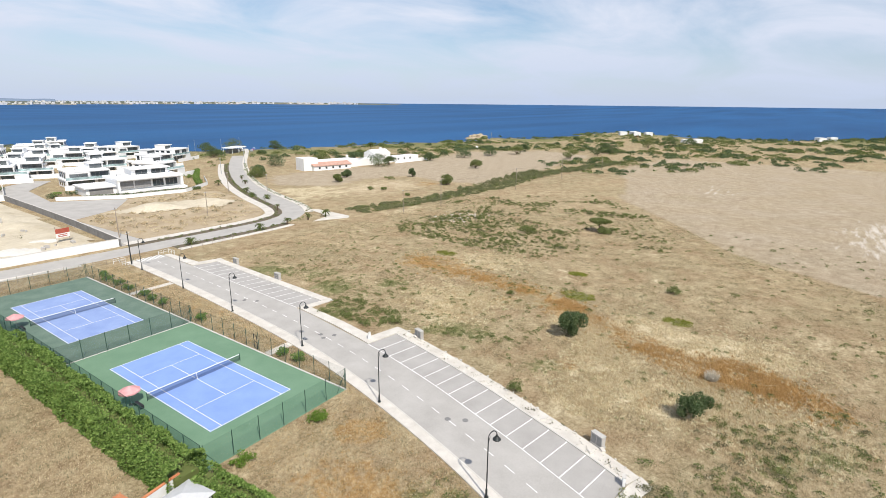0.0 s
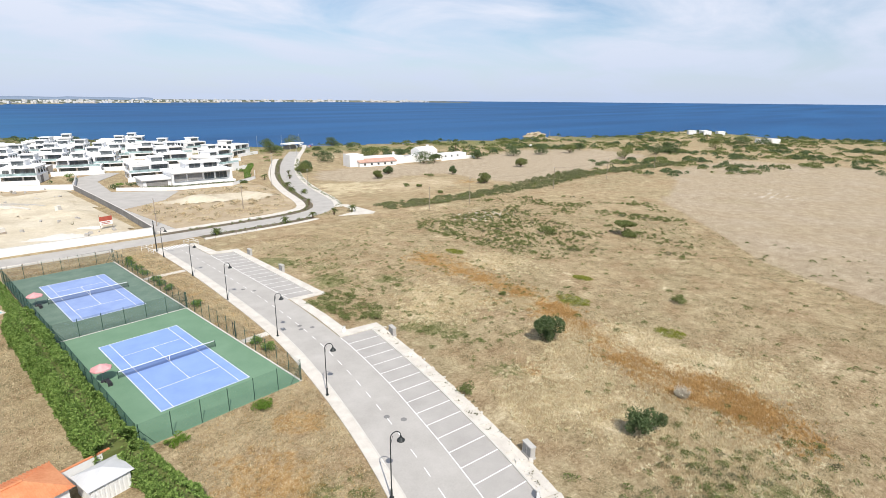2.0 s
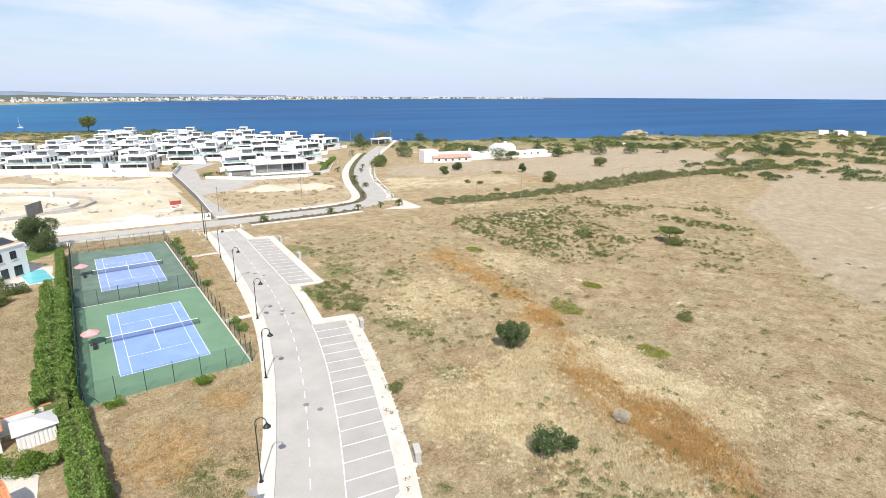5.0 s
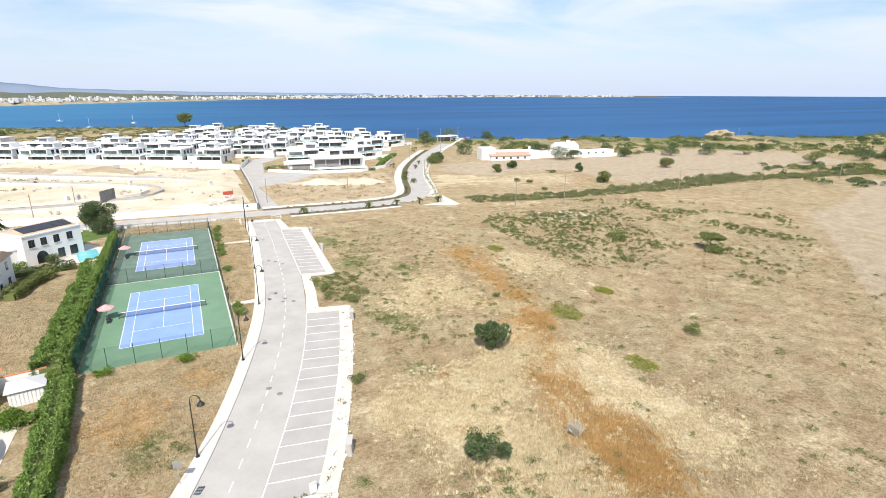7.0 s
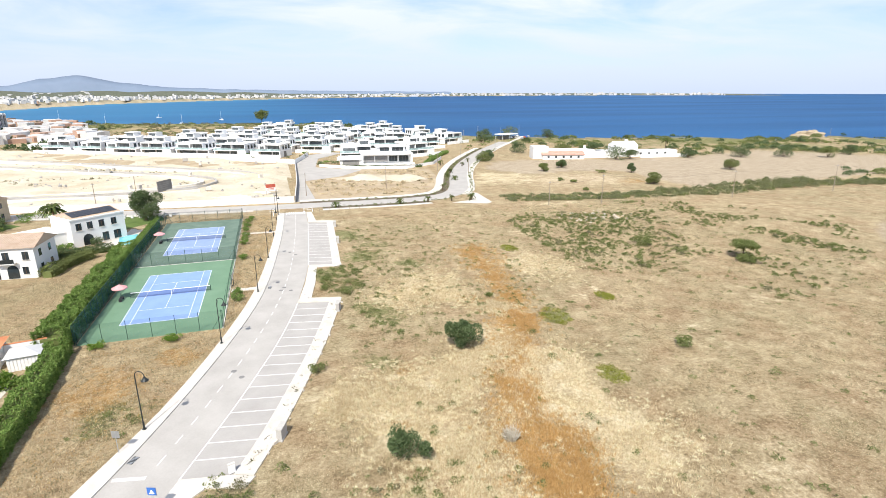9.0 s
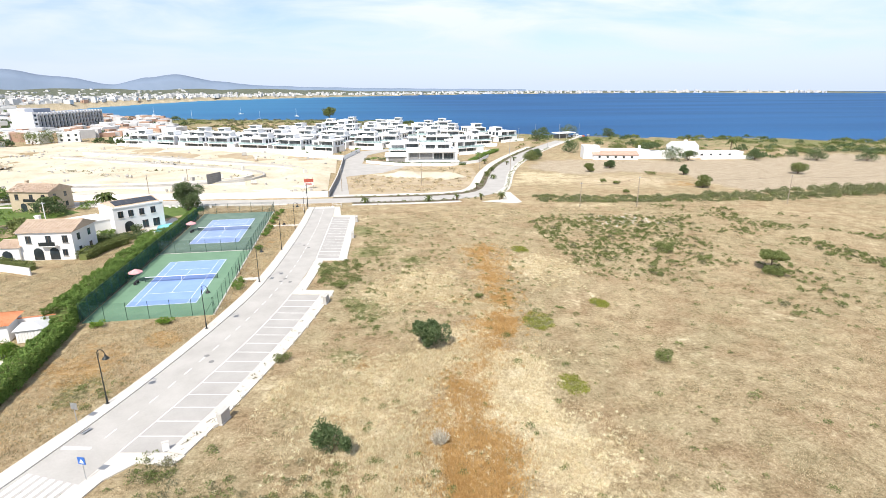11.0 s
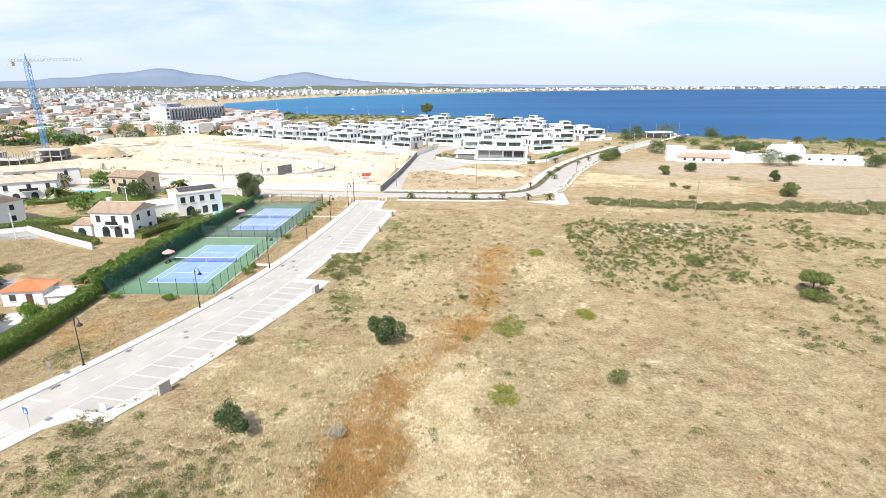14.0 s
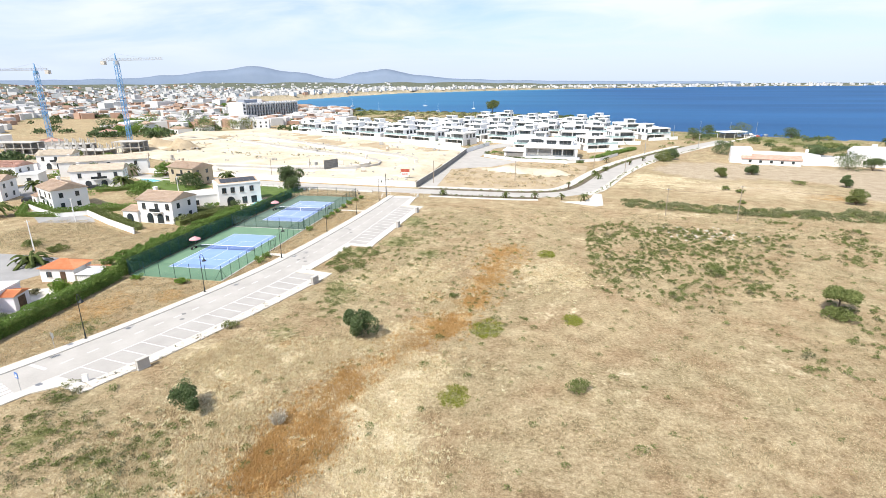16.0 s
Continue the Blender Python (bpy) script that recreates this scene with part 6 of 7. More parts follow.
for n, pts in enumerate(([(-120, 205), (-60, 168), (-24, 148), (-22, 140), (-70, 160), (-125, 192)], [(-60, 122), (-16, 118), (-8, 108), (-40, 104), (-90, 112)], [(-118, 236), (-70, 206), (-66, 200), (-120, 226)])):
    rumpled("ground_site_bank_%d" % (n + 1), pts, DIRT_SAND, "pale earth bank across the building site", "earth bank", 1.8, 1.7, 9.0, 11.0 + n)


# ---- farm ----
farm = thing("farmhouse", "long white farmhouse with a faded red lean-to roof", "farmhouse", "", pose(151.5, 154.0, 0, 0, 0, -14))
part("tower", Geo().box(-1.5, 0, -0.1, 6.5, 9, 6.4), WHITE_WALL, farm)
part("wall", Geo().box(6.503, 1.5, -0.1, 32, 9, 4.6), WHITE_WALL, farm)
part("rear_wall", Geo().box(26, 3, -0.1, 44, 11, 3.6), WHITE_WALL, farm)
part("porch_wall", Geo().box(3.0, -2.6, -0.1, 25, -0.003, 2.4), WHITE_WALL, farm)
g = Geo().poly([(2.6, -3.0, 2.42), (25.4, -3.0, 2.42), (25.4, 1.49, 4.0), (2.6, 1.49, 4.0)]).poly([(2.6, 1.49, 3.8), (25.4, 1.49, 3.8), (25.4, -3.0, 2.25), (2.6, -3.0, 2.25)])
part("porch_roof", g, PINK_TILE, farm, "faded red tile lean-to roof")
for i in range(5):
    part("window", Geo().box(5.5 + 4 * i, -2.66, 0.8, 6.6 + 4 * i, -2.603, 1.9), GLASS_DARK, farm)
part("chimney", Geo().box(27, 5, 4.602, 28, 6, 6.4), WHITE_WALL, farm)
chapel = thing("white_chapel", "white stepped farm building with a small bell gable", "farm building", "", pose(196, 147.5, 0, 0, 0, -6))
part("wall", Geo().box(0, 0, -0.1, 13, 9, 6.2), WHITE_WALL, chapel)
g = Geo().poly([(0, 0, 6.2), (13, 0, 6.2), (13, 4.5, 8.2), (0, 4.5, 8.2)]).poly([(13, 9, 6.2), (0, 9, 6.2), (0, 4.5, 8.2), (13, 4.5, 8.2)]).poly([(0, 9, 6.2), (0, 0, 6.2), (0, 4.5, 8.2)]).poly([(13, 0, 6.2), (13, 9, 6.2), (13, 4.5, 8.2)])
part("roof", g, WHITE_WALL, chapel)
part("bell_gable", Geo().box(5.4, 1.0, 6.6, 7.2, 1.7, 9.4), WHITE_WALL, chapel)
part("side_wing", Geo().box(13.003, 1, -0.1, 38, 8, 3.2), WHITE_WALL, chapel)
part("low_wing", Geo().box(-12, 2, -0.1, -0.003, 8, 3.4), WHITE_WALL, chapel)
part("yard_wall", Geo().box(12, -5, -0.1, 40, -4.7, 2.0), WHITE_WALL, chapel)
for i in range(4):
    part("window", Geo().box(15 + 5 * i, 0.94, 1.0, 16.2 + 5 * i, 0.997, 2.2), GLASS_DARK, chapel)
for x in (3, 8.5):
    part("window", Geo().box(x, -0.06, 1.2, x + 1.1, -0.003, 2.6), GLASS_DARK, chapel)

# ---- hotel ----
hotel = thing("hotel_block", "long grey-blue hotel block with rows of balconies and a white end", "hotel", "", pose(-206, 366, 0, 0, 0, 79))
part("wall", Geo().box(0, 0, -0.1, 80, 14, 16.5), HOTEL_GREY, hotel)
part("end_wall", Geo().box(-5, -3, -0.1, -0.003, 14, 17.4), WHITE_WALL, hotel)
part("roof_plant", Geo().box(6, 4, 16.502, 24, 11, 19.5), HOTEL_GREY, hotel)
for fl in range(5):
    part("balcony_slab", Geo().box(0, 14.003, 2.6 + 3 * fl, 80, 15.6, 2.85 + 3 * fl), SHUTTER, hotel)
    part("balcony_slab", Geo().box(0, -1.6, 2.6 + 3 * fl, 80, -0.003, 2.85 + 3 * fl), SHUTTER, hotel)
    for i in range(20):
        part("window", Geo().box(0.6 + 4 * i, -0.08, 0.6 + 3 * fl, 3.6 + 4 * i, -0.004, 2.4 + 3 * fl), GLASS_DARK, hotel)
    part("window", Geo().box(-3.8, -3.08, 1.2 + 3.2 * fl, -1.4, -3.003, 3.0 + 3.2 * fl), GLASS_DARK, hotel)
for i in range(21):
    part("fin", Geo().box(4 * i - 0.2, -1.7, -0.1, 4 * i + 0.2, -0.005, 16.4), WHITE_WALL, hotel)
for i in range(20):
    part("roof_slope", Geo().box(0.8 + 4 * i, -1.2, 14.4, 3.2 + 4 * i, -0.1, 16.8), WHITE_WALL, hotel)

# ---- distant town, bay shore and hills ----
def scatter_town(name, n, pick, sizes, mat, label, seed, roof=None):
    rg, g = random.Random(seed), Geo()
    h = Geo()
    for _ in range(n):
        x, y = pick(rg)
        r = math.hypot(x - MID[0], y - MID[1])
        if not inside(x, y, LAND) or near_line(x, y, COAST) < 25 or inside(x, y, OPEN_WEST):
            continue
        z = float(land_height(np.array([x]), np.array([y]), np.array([r]))[0][0])
        w, d, t = rg.uniform(*sizes[0]), rg.uniform(*sizes[0]), rg.uniform(*sizes[1])
        (h if rg.random() < 0.36 else g).box(-w / 2, -d / 2, -3, w / 2, d / 2, t, pose(x, y, z, 0, 0, rg.uniform(0, 90)))
    solid(name, g, mat, label, "town", kind="stuff")
    if roof:
        solid(name + "_tiled", h, roof, label + " with tiled roofs", "town", kind="stuff")


def polar(rg, a0, a1, r0, r1):
    a, r = radians(rg.uniform(a0, a1)), math.exp(rg.uniform(math.log(r0), math.log(r1)))
    return MID[0] + r * math.cos(a), MID[1] + r * math.sin(a)


scatter_town("town_houses", 3200, lambda q: polar(q, 110, 152, 420, 2600), ((6, 12), (2.8, 6.5)), FAR_WHITE, "crowded white houses of a coastal town", 41, FAR_ROOF)
scatter_town("town_blocks", 200, lambda q: polar(q, 112, 146, 750, 2600), ((10, 22), (7, 12)), FAR_WHITE, "pale apartment blocks of a coastal town", 42)
scatter_town("hill_houses", 700, lambda q: polar(q, 104, 132, 1500, 3800), ((8, 18), (3, 7)), FAR_WHITE, "white houses dotted over green hills", 43)


def shore_town(rg):
    k = rg.randrange(25, len(COAST) - 2)
    (ax, ay), (bx, by) = COAST[k], COAST[k + 1]
    f, back = rg.random(), 35 + 620 * rg.random() ** 1.6
    u = Vector((bx - ax, by - ay)).normalized()
    return ax + f * (bx - ax) - u.y * back, ay + f * (by - ay) + u.x * back


scatter_town("bay_shore_buildings", 1500, shore_town, ((7, 17), (3, 12)), FAR_WHITE, "far white resort buildings along the bay shore", 44)


def ridge(name, line, label):
    """A far mountain ridge with a rounded back, from crest points of x, y and height."""
    g, k = Geo(), 0
    pts = []
    for (ax, ay, ah), (bx, by, bh) in zip(line, line[1:]):
        for i in range(12):
            f = i / 12
            s = f * f * (3 - 2 * f)
            x, y = ax + (bx - ax) * f, ay + (by - ay) * f
            pts.append((x, y, ah + (bh - ah) * s + 5 * noise.noise((x / 90, y / 90, 0))))
    for x, y, h in pts:
        u = Vector((x - MID[0], y - MID[1], 0)).normalized()
        for back, up in ((-130, -0.1), (-70, 0.55), (0, 1.0), (60, 0.2)):
            g.v.append((x + u.x * back, y + u.y * back, 10 + (h - 10) * up if up > 0 else -5))
    for i in range(len(pts) - 1):
        for j in range(3):
            a = 4 * i + j
            g.f.append((a, a + 4, a + 5, a + 1))
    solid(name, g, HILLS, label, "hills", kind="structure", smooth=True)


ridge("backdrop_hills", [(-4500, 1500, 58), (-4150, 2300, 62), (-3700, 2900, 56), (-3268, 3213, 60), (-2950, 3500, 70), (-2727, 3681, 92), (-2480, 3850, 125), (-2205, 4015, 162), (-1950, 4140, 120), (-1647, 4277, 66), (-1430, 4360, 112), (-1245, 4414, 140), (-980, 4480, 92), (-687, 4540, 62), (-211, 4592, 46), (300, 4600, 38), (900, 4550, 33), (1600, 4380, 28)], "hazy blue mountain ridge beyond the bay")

# ---- trees and palms ----
def tree(x, y, h, spread, mat, label, seed, trunk=0.28, flat=0.6, count=1500, size=0.42, clear=0.35, name="tree"):
    """A tapered trunk, forking limbs and a crown of leaf clusters gathered in uneven masses."""
    rg = random.Random(seed)
    ob = thing(name, label, "tree", "", pose(x, y, ground_z(x, y), 0, 0, seed * 31 % 360))
    wood = Geo().rod((0, 0, -0.1), (0.1, 0.05, clear * h), trunk, 0.7 * trunk, 8)
    tips = []
    for i in range(9):
        a, out = 6.28319 * i / 9 + rg.uniform(-0.3, 0.3), rg.uniform(0.35, 0.8) * spread
        tip = Vector((out * math.cos(a), out * math.sin(a), h * rg.uniform(clear + 0.14, 0.86)))
        mid = Vector((0.4 * tip.x, 0.4 * tip.y, (clear * h + tip.z) / 2))
        wood.rod((0.1, 0.05, clear * h * 0.95), tuple(mid), 0.5 * trunk, 0.3 * trunk, 6).rod(tuple(mid), tuple(tip), 0.3 * trunk, 0.06, 5)
        tips.append(tip)
    part("trunk", wood, BARK, ob)
    tips += [Vector((0, 0, h * 0.85)), Vector((rg.uniform(-1, 1), rg.uniform(-1, 1), h * 0.78))]
    g = Geo()
    for _ in range(count):
        c = rg.choice(tips)
        d = Vector((rg.gauss(0, 1), rg.gauss(0, 1), rg.gauss(0.1, 1))).normalized() * rg.uniform(0.55, 1.0)
        p = c + Vector((d.x, d.y, d.z * flat)) * spread * 0.46
        g.leaf(tuple(p), size * rg.uniform(0.6, 1.3), rg)
    part("crown", g, mat, ob)
    return ob


bush(-44.7, -4.7, 2.2, 1.7, SHRUB_LEAF, "rounded shrub on the dry lot behind the hedge", 77, 1500, 0.26)
bush(-36.4, -7.2, 2.4, 1.3, SHRUB_LEAF, "low shrub on the dry lot behind the hedge", 78, 1400, 0.26)
tree(-15.8, 63.6, 8.2, 4.4, DARK_LEAF, "broad rounded green tree by the street", 1, 0.32, 0.8, 13000, 0.34, 0.12)
tree(113.2, -14.4, 4.0, 2.6, SHRUB_LEAF, "small flat-topped tree in the scrub", 2, 0.16, 0.42, 5200, 0.32, 0.55)
tree(192, 312, 8, 6.0, DARK_LEAF, "dark pine by the cliff road", 3, 0.35, 0.7, 2600, 0.8, 0.14)
tree(12, 520, 14, 7.5, SHRUB_LEAF, "lone tall pine on the headland", 4, 0.5, 0.9, 1800, 1.3, 0.3)
for i, (x, y, h, s) in enumerate(((134, 113, 3.4, 2.2), (147.5, 121, 3.4, 2.6), (169, 98, 4.2, 1.8), (158, 70, 4.4, 3.0), (190, 139, 6.5, 6.0), (198, 138, 4.5, 4), (122, 155, 4.5, 4), (127, 160, 4.5, 3.5), (155, 184, 6, 5), (178, 172, 5, 5), (190, 168, 4, 4), (232, 134, 5, 4), (218, 92, 4.4, 3.5), (262, 128, 6, 5), (285, 122, 6, 5), (305, 112, 5.5, 4.5), (330, 118, 5, 4), (159, 250, 7, 5), (197, 286, 8, 6.5), (178, 290, 6, 5), (222, 270, 6, 5), (300, 70, 6, 5), (335, 64, 7, 6), (355, 60, 6, 5), (420, 52, 7, 6), (445, 40, 8, 7), (470, 30, 7, 6), (490, 50, 6, 6), (392, 78, 5, 4))):
    tree(x, y, h, s, DARK_LEAF if i % 3 else SHRUB_LEAF, "rounded dark tree near the farm fields", 100 + i, 0.2, 0.75, 2400, 0.46, 0.06)
tree(185, 152.5, 8.0, 5.0, DARK_LEAF, "umbrella-crowned tree beside the farmhouse", 140, 0.25, 0.45, 3000, 0.5, 0.5)
for i, (x, y, r, h) in enumerate(((156, 101, 2.6, 1.4), (131, 83, 1.4, 1.2), (128, 87.5, 1.4, 1.2), (126, 66, 1.2, 1.0))):
    bush(x, y, r, h, SHRUB_LEAF, "low rounded shrub in the stubble field", 130 + i, 700, 0.3, "stubble field shrubs")
for i, (x, y, h, s) in enumerate(((-52, 62, 5, 4), (-58, 46, 5, 3.6), (-47, 40, 4, 3), (-96, 70, 6, 4.5), (-78, 84, 5, 4), (-116, 52, 6, 4), (-180, 262, 10, 8), (-190, 282, 10, 8), (-165, 278, 8, 7), (-235, 300, 9, 8), (-215, 240, 8, 6), (-160, 290, 8, 7), (-250, 250, 9, 8), (-122, 106, 5, 4), (-146, 112, 5, 4), (-240, 330, 10, 9), (-262, 310, 10, 9))):
    tree(x, y, h, s, (DARK_LEAF, HEDGE_LEAF, SHRUB_LEAF)[i % 3], "leafy green garden tree among white houses", 150 + i, 0.25, 0.8, 1200, 0.65, 0.1)


def palm(x, y, h, r, label, seed, fronds=26):
    rg = random.Random(seed)
    ob = thing("palm", label, "palm tree", "palms", pose(x, y, 0.0, 0, 0, seed * 53 % 360))
    part("trunk", Geo().rod((0, 0, -0.1), (0, 0, h * 0.7), 0.30, 0.24, 8).rod((0, 0, h * 0.7), (0, 0, h), 0.26, 0.34, 8), BARK, ob)
    g = Geo()
    for i in range(fronds):
        a, tilt = 6.28319 * i / fronds * 2.618, rg.uniform(-0.15, 1.25)
        rise = math.sin(tilt)
        u = Vector((math.cos(a), math.sin(a), 0))
        side = Vector((-math.sin(a), math.cos(a), 0))
        prev = Vector((0, 0, h))
        for k in range(1, 6):
            f = k / 5
            p = Vector((0, 0, h)) + u * r * f * math.cos(tilt * 0.7) + Vector((0, 0, r * (rise * f - 0.75 * f * f)))
            w = r * 0.13 * (1 - 0.75 * abs(f - 0.45))
            droop = Vector((0, 0, -w * 0.5))
            g.poly([tuple(prev), tuple(prev + side * w + droop), tuple(p + side * w * 0.7 + droop), tuple(p)])
            g.poly([tuple(prev), tuple(p), tuple(p - side * w * 0.7 + droop), tuple(prev - side * w + droop)])
            prev = p
    part("crown", g, PALM_LEAF, ob, "arching feathery fronds")


PALMS = [(36.4, 64.4, 1.6, 2.5), (56.5, 63.6, 1.8, 2.3), (65.5, 62.9, 2.2, 2.0), (73.6, 63.2, 2.2, 1.7), (80.2, 62.6, 2.2, 2.6), (76.5, 81.5, 2.6, 1.4), (88.5, 103, 1.6, 2.4), (88, 111, 1.6, 2.6), (93, 122, 1.8, 2.4), (96, 146, 2.4, 2.6), (105, 140, 2.0, 2.0), (113, 154, 2.0, 2.0),
         (-53.5, 66, 4.0, 3.6), (-36, 60, 5.5, 3.6), (-77.2, 61.3, 2.6, 4.6), (-92, 82, 4, 4.0), (-33.5, -15.5, 1.2, 4.6), (-79, 17, 3.0, 4.0), (-70, 84, 4, 3.6), (220, 172, 9, 2.6), (232, 152, 8, 2.8), (-100, 48, 3, 3.4)]
for i, (x, y, h, r) in enumerate(PALMS):
    palm(x, y, h * (0.8 if i < 12 else 1), r * (0.72 if i < 12 else 1), "short young palm in the planted verge" if i < 12 else "tall palm with arching fronds", i + 1, 22 if i < 12 else 34)


# ---- poles and wires ----
def utility_pole(x, y, h, label, mat=None, lean=0.0):
    ob = thing("utility_pole", label, "utility pole", "utility poles", pose(x, y, 0, lean, 0, 20))
    part("pole", Geo().rod((0, 0, -0.2), (0, 0, h), 0.14, 0.09, 8), mat or WOOD_POLE, ob)
    part("bracket", Geo().box(-0.5, -0.05, h - 0.5, 0.5, 0.05, h - 0.4), GALVANISED, ob)
    for s in (-0.4, 0.4):
        part("insulator", Geo().rod((s, 0, h - 0.4), (s, 0, h - 0.22), 0.04, 0.03, 6), WHITE_WALL, ob)


bush(-21.4, 39.2, 1.4, 2.2, DARK_LEAF, "dark climbing plant against a white house", 75, 900, 0.3)
bush(-27.0, 36.6, 1.8, 1.6, HEDGE_LEAF, "rounded garden bush beside a white house", 76, 900, 0.3)
POLES = [(100.6, 47.5, 7.6), (117.5, 44.2, 9.4), (165.8, 39.8, 9.2), (209.5, 37.8, 9.6), (256, 34, 9.2)]
for x, y, h in POLES:
    utility_pole(x, y, h, "weathered wooden utility pole along the cactus hedge")
for (ax, ay, ah), (bx, by, bh) in zip(POLES, POLES[1:]):
    g = Geo()
    last = None
    for i in range(13):
        f = i / 12
        p = (ax + (bx - ax) * f, ay + (by - ay) * f, (ah + (bh - ah) * f) - 0.3 - 1.2 * 4 * f * (1 - f))
        if last:
            g.rod(last, p, 0.018, 0.018, 4)
        last = p
    solid("overhead_cable", g, DARK_STEEL, "thin sagging overhead cable between wooden poles", "cable", "overhead cables")
for x, y, h, m in ((19.2, 58.4, 7.6, DARK_STEEL), (29, 86, 8.0, WOOD_POLE), (58, 92, 8, WOOD_POLE), (-33, 84, 8, WOOD_POLE), (89, 128, 8, WOOD_POLE), (100, 118, 7, WOOD_POLE), (-41.5, -7.6, 7.0, WHITE_WALL), (-53.6, 15.8, 6.5, WHITE_WALL), (-45.4, 47, 7, WHITE_WALL), (-26, 103, 7, WOOD_POLE), (150, 262, 8, GALVANISED), (176, 300, 8, GALVANISED), (194, 296, 8, GALVANISED), (212, 300, 8, GALVANISED), (430, 205, 7, WOOD_POLE), (150, 205, 8, GALVANISED), (118, 178, 8, GALVANISED)):
    utility_pole(x, y, h, "slender street pole beside the road", m)

# fence of short posts along the street and the verge
def post_fence(a, b, label, h=1.1, gap=2.6):
    a, b = Vector((*a, 0)), Vector((*b, 0))
    n = int((b - a).length / gap)
    ob = thing("post_fence", label, "fence", "post fences", Matrix.Translation(a))
    me = Geo().rod((0, 0, -0.1), (0, 0, h), 0.05, 0.05, 5).mesh("post", WOOD_POLE)
    wire = Geo().rod((0, 0, 0), tuple((b - a) / n), 0.015, 0.015, 3).mesh("wire", GALVANISED)
    for i in range(n + 1):
        part("post", me, None, ob).location = (b - a) * i / n
        if i < n:
            for z in (0.4, 0.85):
                part("wire", wire, None, ob).location = (b - a) * i / n + Vector((0, 0, z))


post_fence((-70, 76), (-11, 65.2), "short wooden posts and wire along the street", 1.3)
post_fence((-10.5, 65), (18.5, 62.4), "short wooden posts and wire along the verge", 1.3)
post_fence((31, 59.6), (46, 61), "short wooden posts beside the footpath", 1.2)
for i in range(7):
    ob = thing("concrete_marker", "small white concrete block beside the street", "block", "kerb blocks", pose(-22 + 2.0 * i, 67.6 - 0.25 * i, 0, 0, 0, -8))
    part("block_body", Geo().box(-0.3, -0.2, -0.05, 0.3, 0.2, 0.8), WHITE_WALL, ob)
    part("block_cap", Geo().box(-0.34, -0.24, 0.802, 0.34, 0.24, 0.88), KERB, ob)


# ---- cactus and scrub belts ----
def leaf_mass(name, spots, mat, label, category, seed, per, size, up=0.3, slim=0.55):
    """Low growth over many spots of x, y, radius and height, as one mass."""
    rg, g = random.Random(seed), Geo()
    for x, y, r, h in spots:
        z0 = ground_z(x, y)
        for _ in range(max(10, int(per * r * (0.35 + r) * (0.8 + 0.5 * h)))):
            a, q = rg.uniform(0, 6.2832), math.sqrt(rg.random())
            z = h * math.sqrt(max(0.0, 1 - q * q)) * rg.uniform(0.45, 1.05)
            g.leaf((x + r * q * math.cos(a) * rg.uniform(0.8, 1.15), y + r * q * math.sin(a), z0 + 0.02 + z * 0.85), size * rg.uniform(0.6, 1.4), rg, up, slim)
    return solid(name, g, mat, label, category, kind="stuff")


rg = random.Random(61)
belt, belt2 = [], []
for p, d in along([(92, 58), (110, 54.5), (140, 50), (168, 47.5), (196, 50), (222, 49), (250, 42), (300, 36)], 0.8):
    wide = 7.5 if p.x < 150 else 11 if p.x < 225 else 7
    for _ in range(3):
        (belt if rg.random() < 0.75 else belt2).append((p.x + rg.uniform(-1, 1), p.y + rg.uniform(-0.3, 1) * wide, rg.uniform(0.6, 1.7), rg.uniform(0.4, 1.7) * (0.7 if p.x < 150 else 1.0) + (0.9 if 190 < p.x < 222 else 0)))
leaf_mass("cactus_belt", belt, CACTUS_LEAF, "dense belt of prickly pear along the old boundary", "cactus", 62, 50, 0.30, 0.5, 0.8)
leaf_mass("cactus_belt_shrubs", belt2, SHRUB_LEAF, "dark shrubs growing through the prickly pear", "shrubs", 63, 50, 0.3)


def field_ok(x, y):
    if inside(x, y, [(-60, -90), (-5.6, -61), (0.4, -48), (8.1, -27), (14.0, -1.5), (18.5, 50), (18.5, 63), (-30, 66), (-60, 30)]):
        return False
    if x < 36 and near_line(x, y, ROAD_EAST) < 9.5 and y > -56:
        return False
    return not (x < 8 and y > -54) and y < 60 - 0.03 * x


THICKET = [(79, 34), (76, 0), (79, -17), (88, -17), (97, -2), (104, 1), (122, 27), (112, 33), (84, 40)]
dense = []
while len(dense) < 2000:
    x, y = rg.uniform(74, 176), rg.uniform(-38, 52)
    if inside(x, y, SCRUB) and noise.noise((x / 11, y / 11, 8.0)) > rg.uniform(-0.35, 0.3) + (-0.15 if inside(x, y, THICKET) else 0.30):
        r = rg.uniform(0.2, 0.52) * (1.7 if rg.random() < 0.1 else 1)
        dense.append((x, y, r, r * rg.uniform(0.95, 1.5)))
leaf_mass("scrub", dense[:1750], SHRUB_LEAF, "low dark-green scrub bushes scattered over the slope", "scrub", 64, 190, 0.18)
leaf_mass("scrub_grey", dense[1750:], GREY_LEAF, "low grey-green scrub among the bushes", "scrub", 65, 160, 0.18)
verge = []
for _ in range(900):
    x, y = rg.uniform(23, 64), rg.uniform(-30, 32)
    if field_ok(x, y) and noise.noise((x / 8, y / 8, 2.0)) + 0.5 * (1 - abs(x - 33) / 14) > rg.uniform(-0.1, 0.75) and (x > 27.5 or -8 < y < 6):
        r = rg.uniform(0.22, 0.62)
        verge.append((x, y, r, r * rg.uniform(0.5, 0.9)))
for _ in range(120):
    x, y = rg.uniform(25.2, 33), rg.uniform(-8.0, 6.6)
    verge.append((x, y, rg.uniform(0.35, 0.75), rg.uniform(0.4, 0.75)))
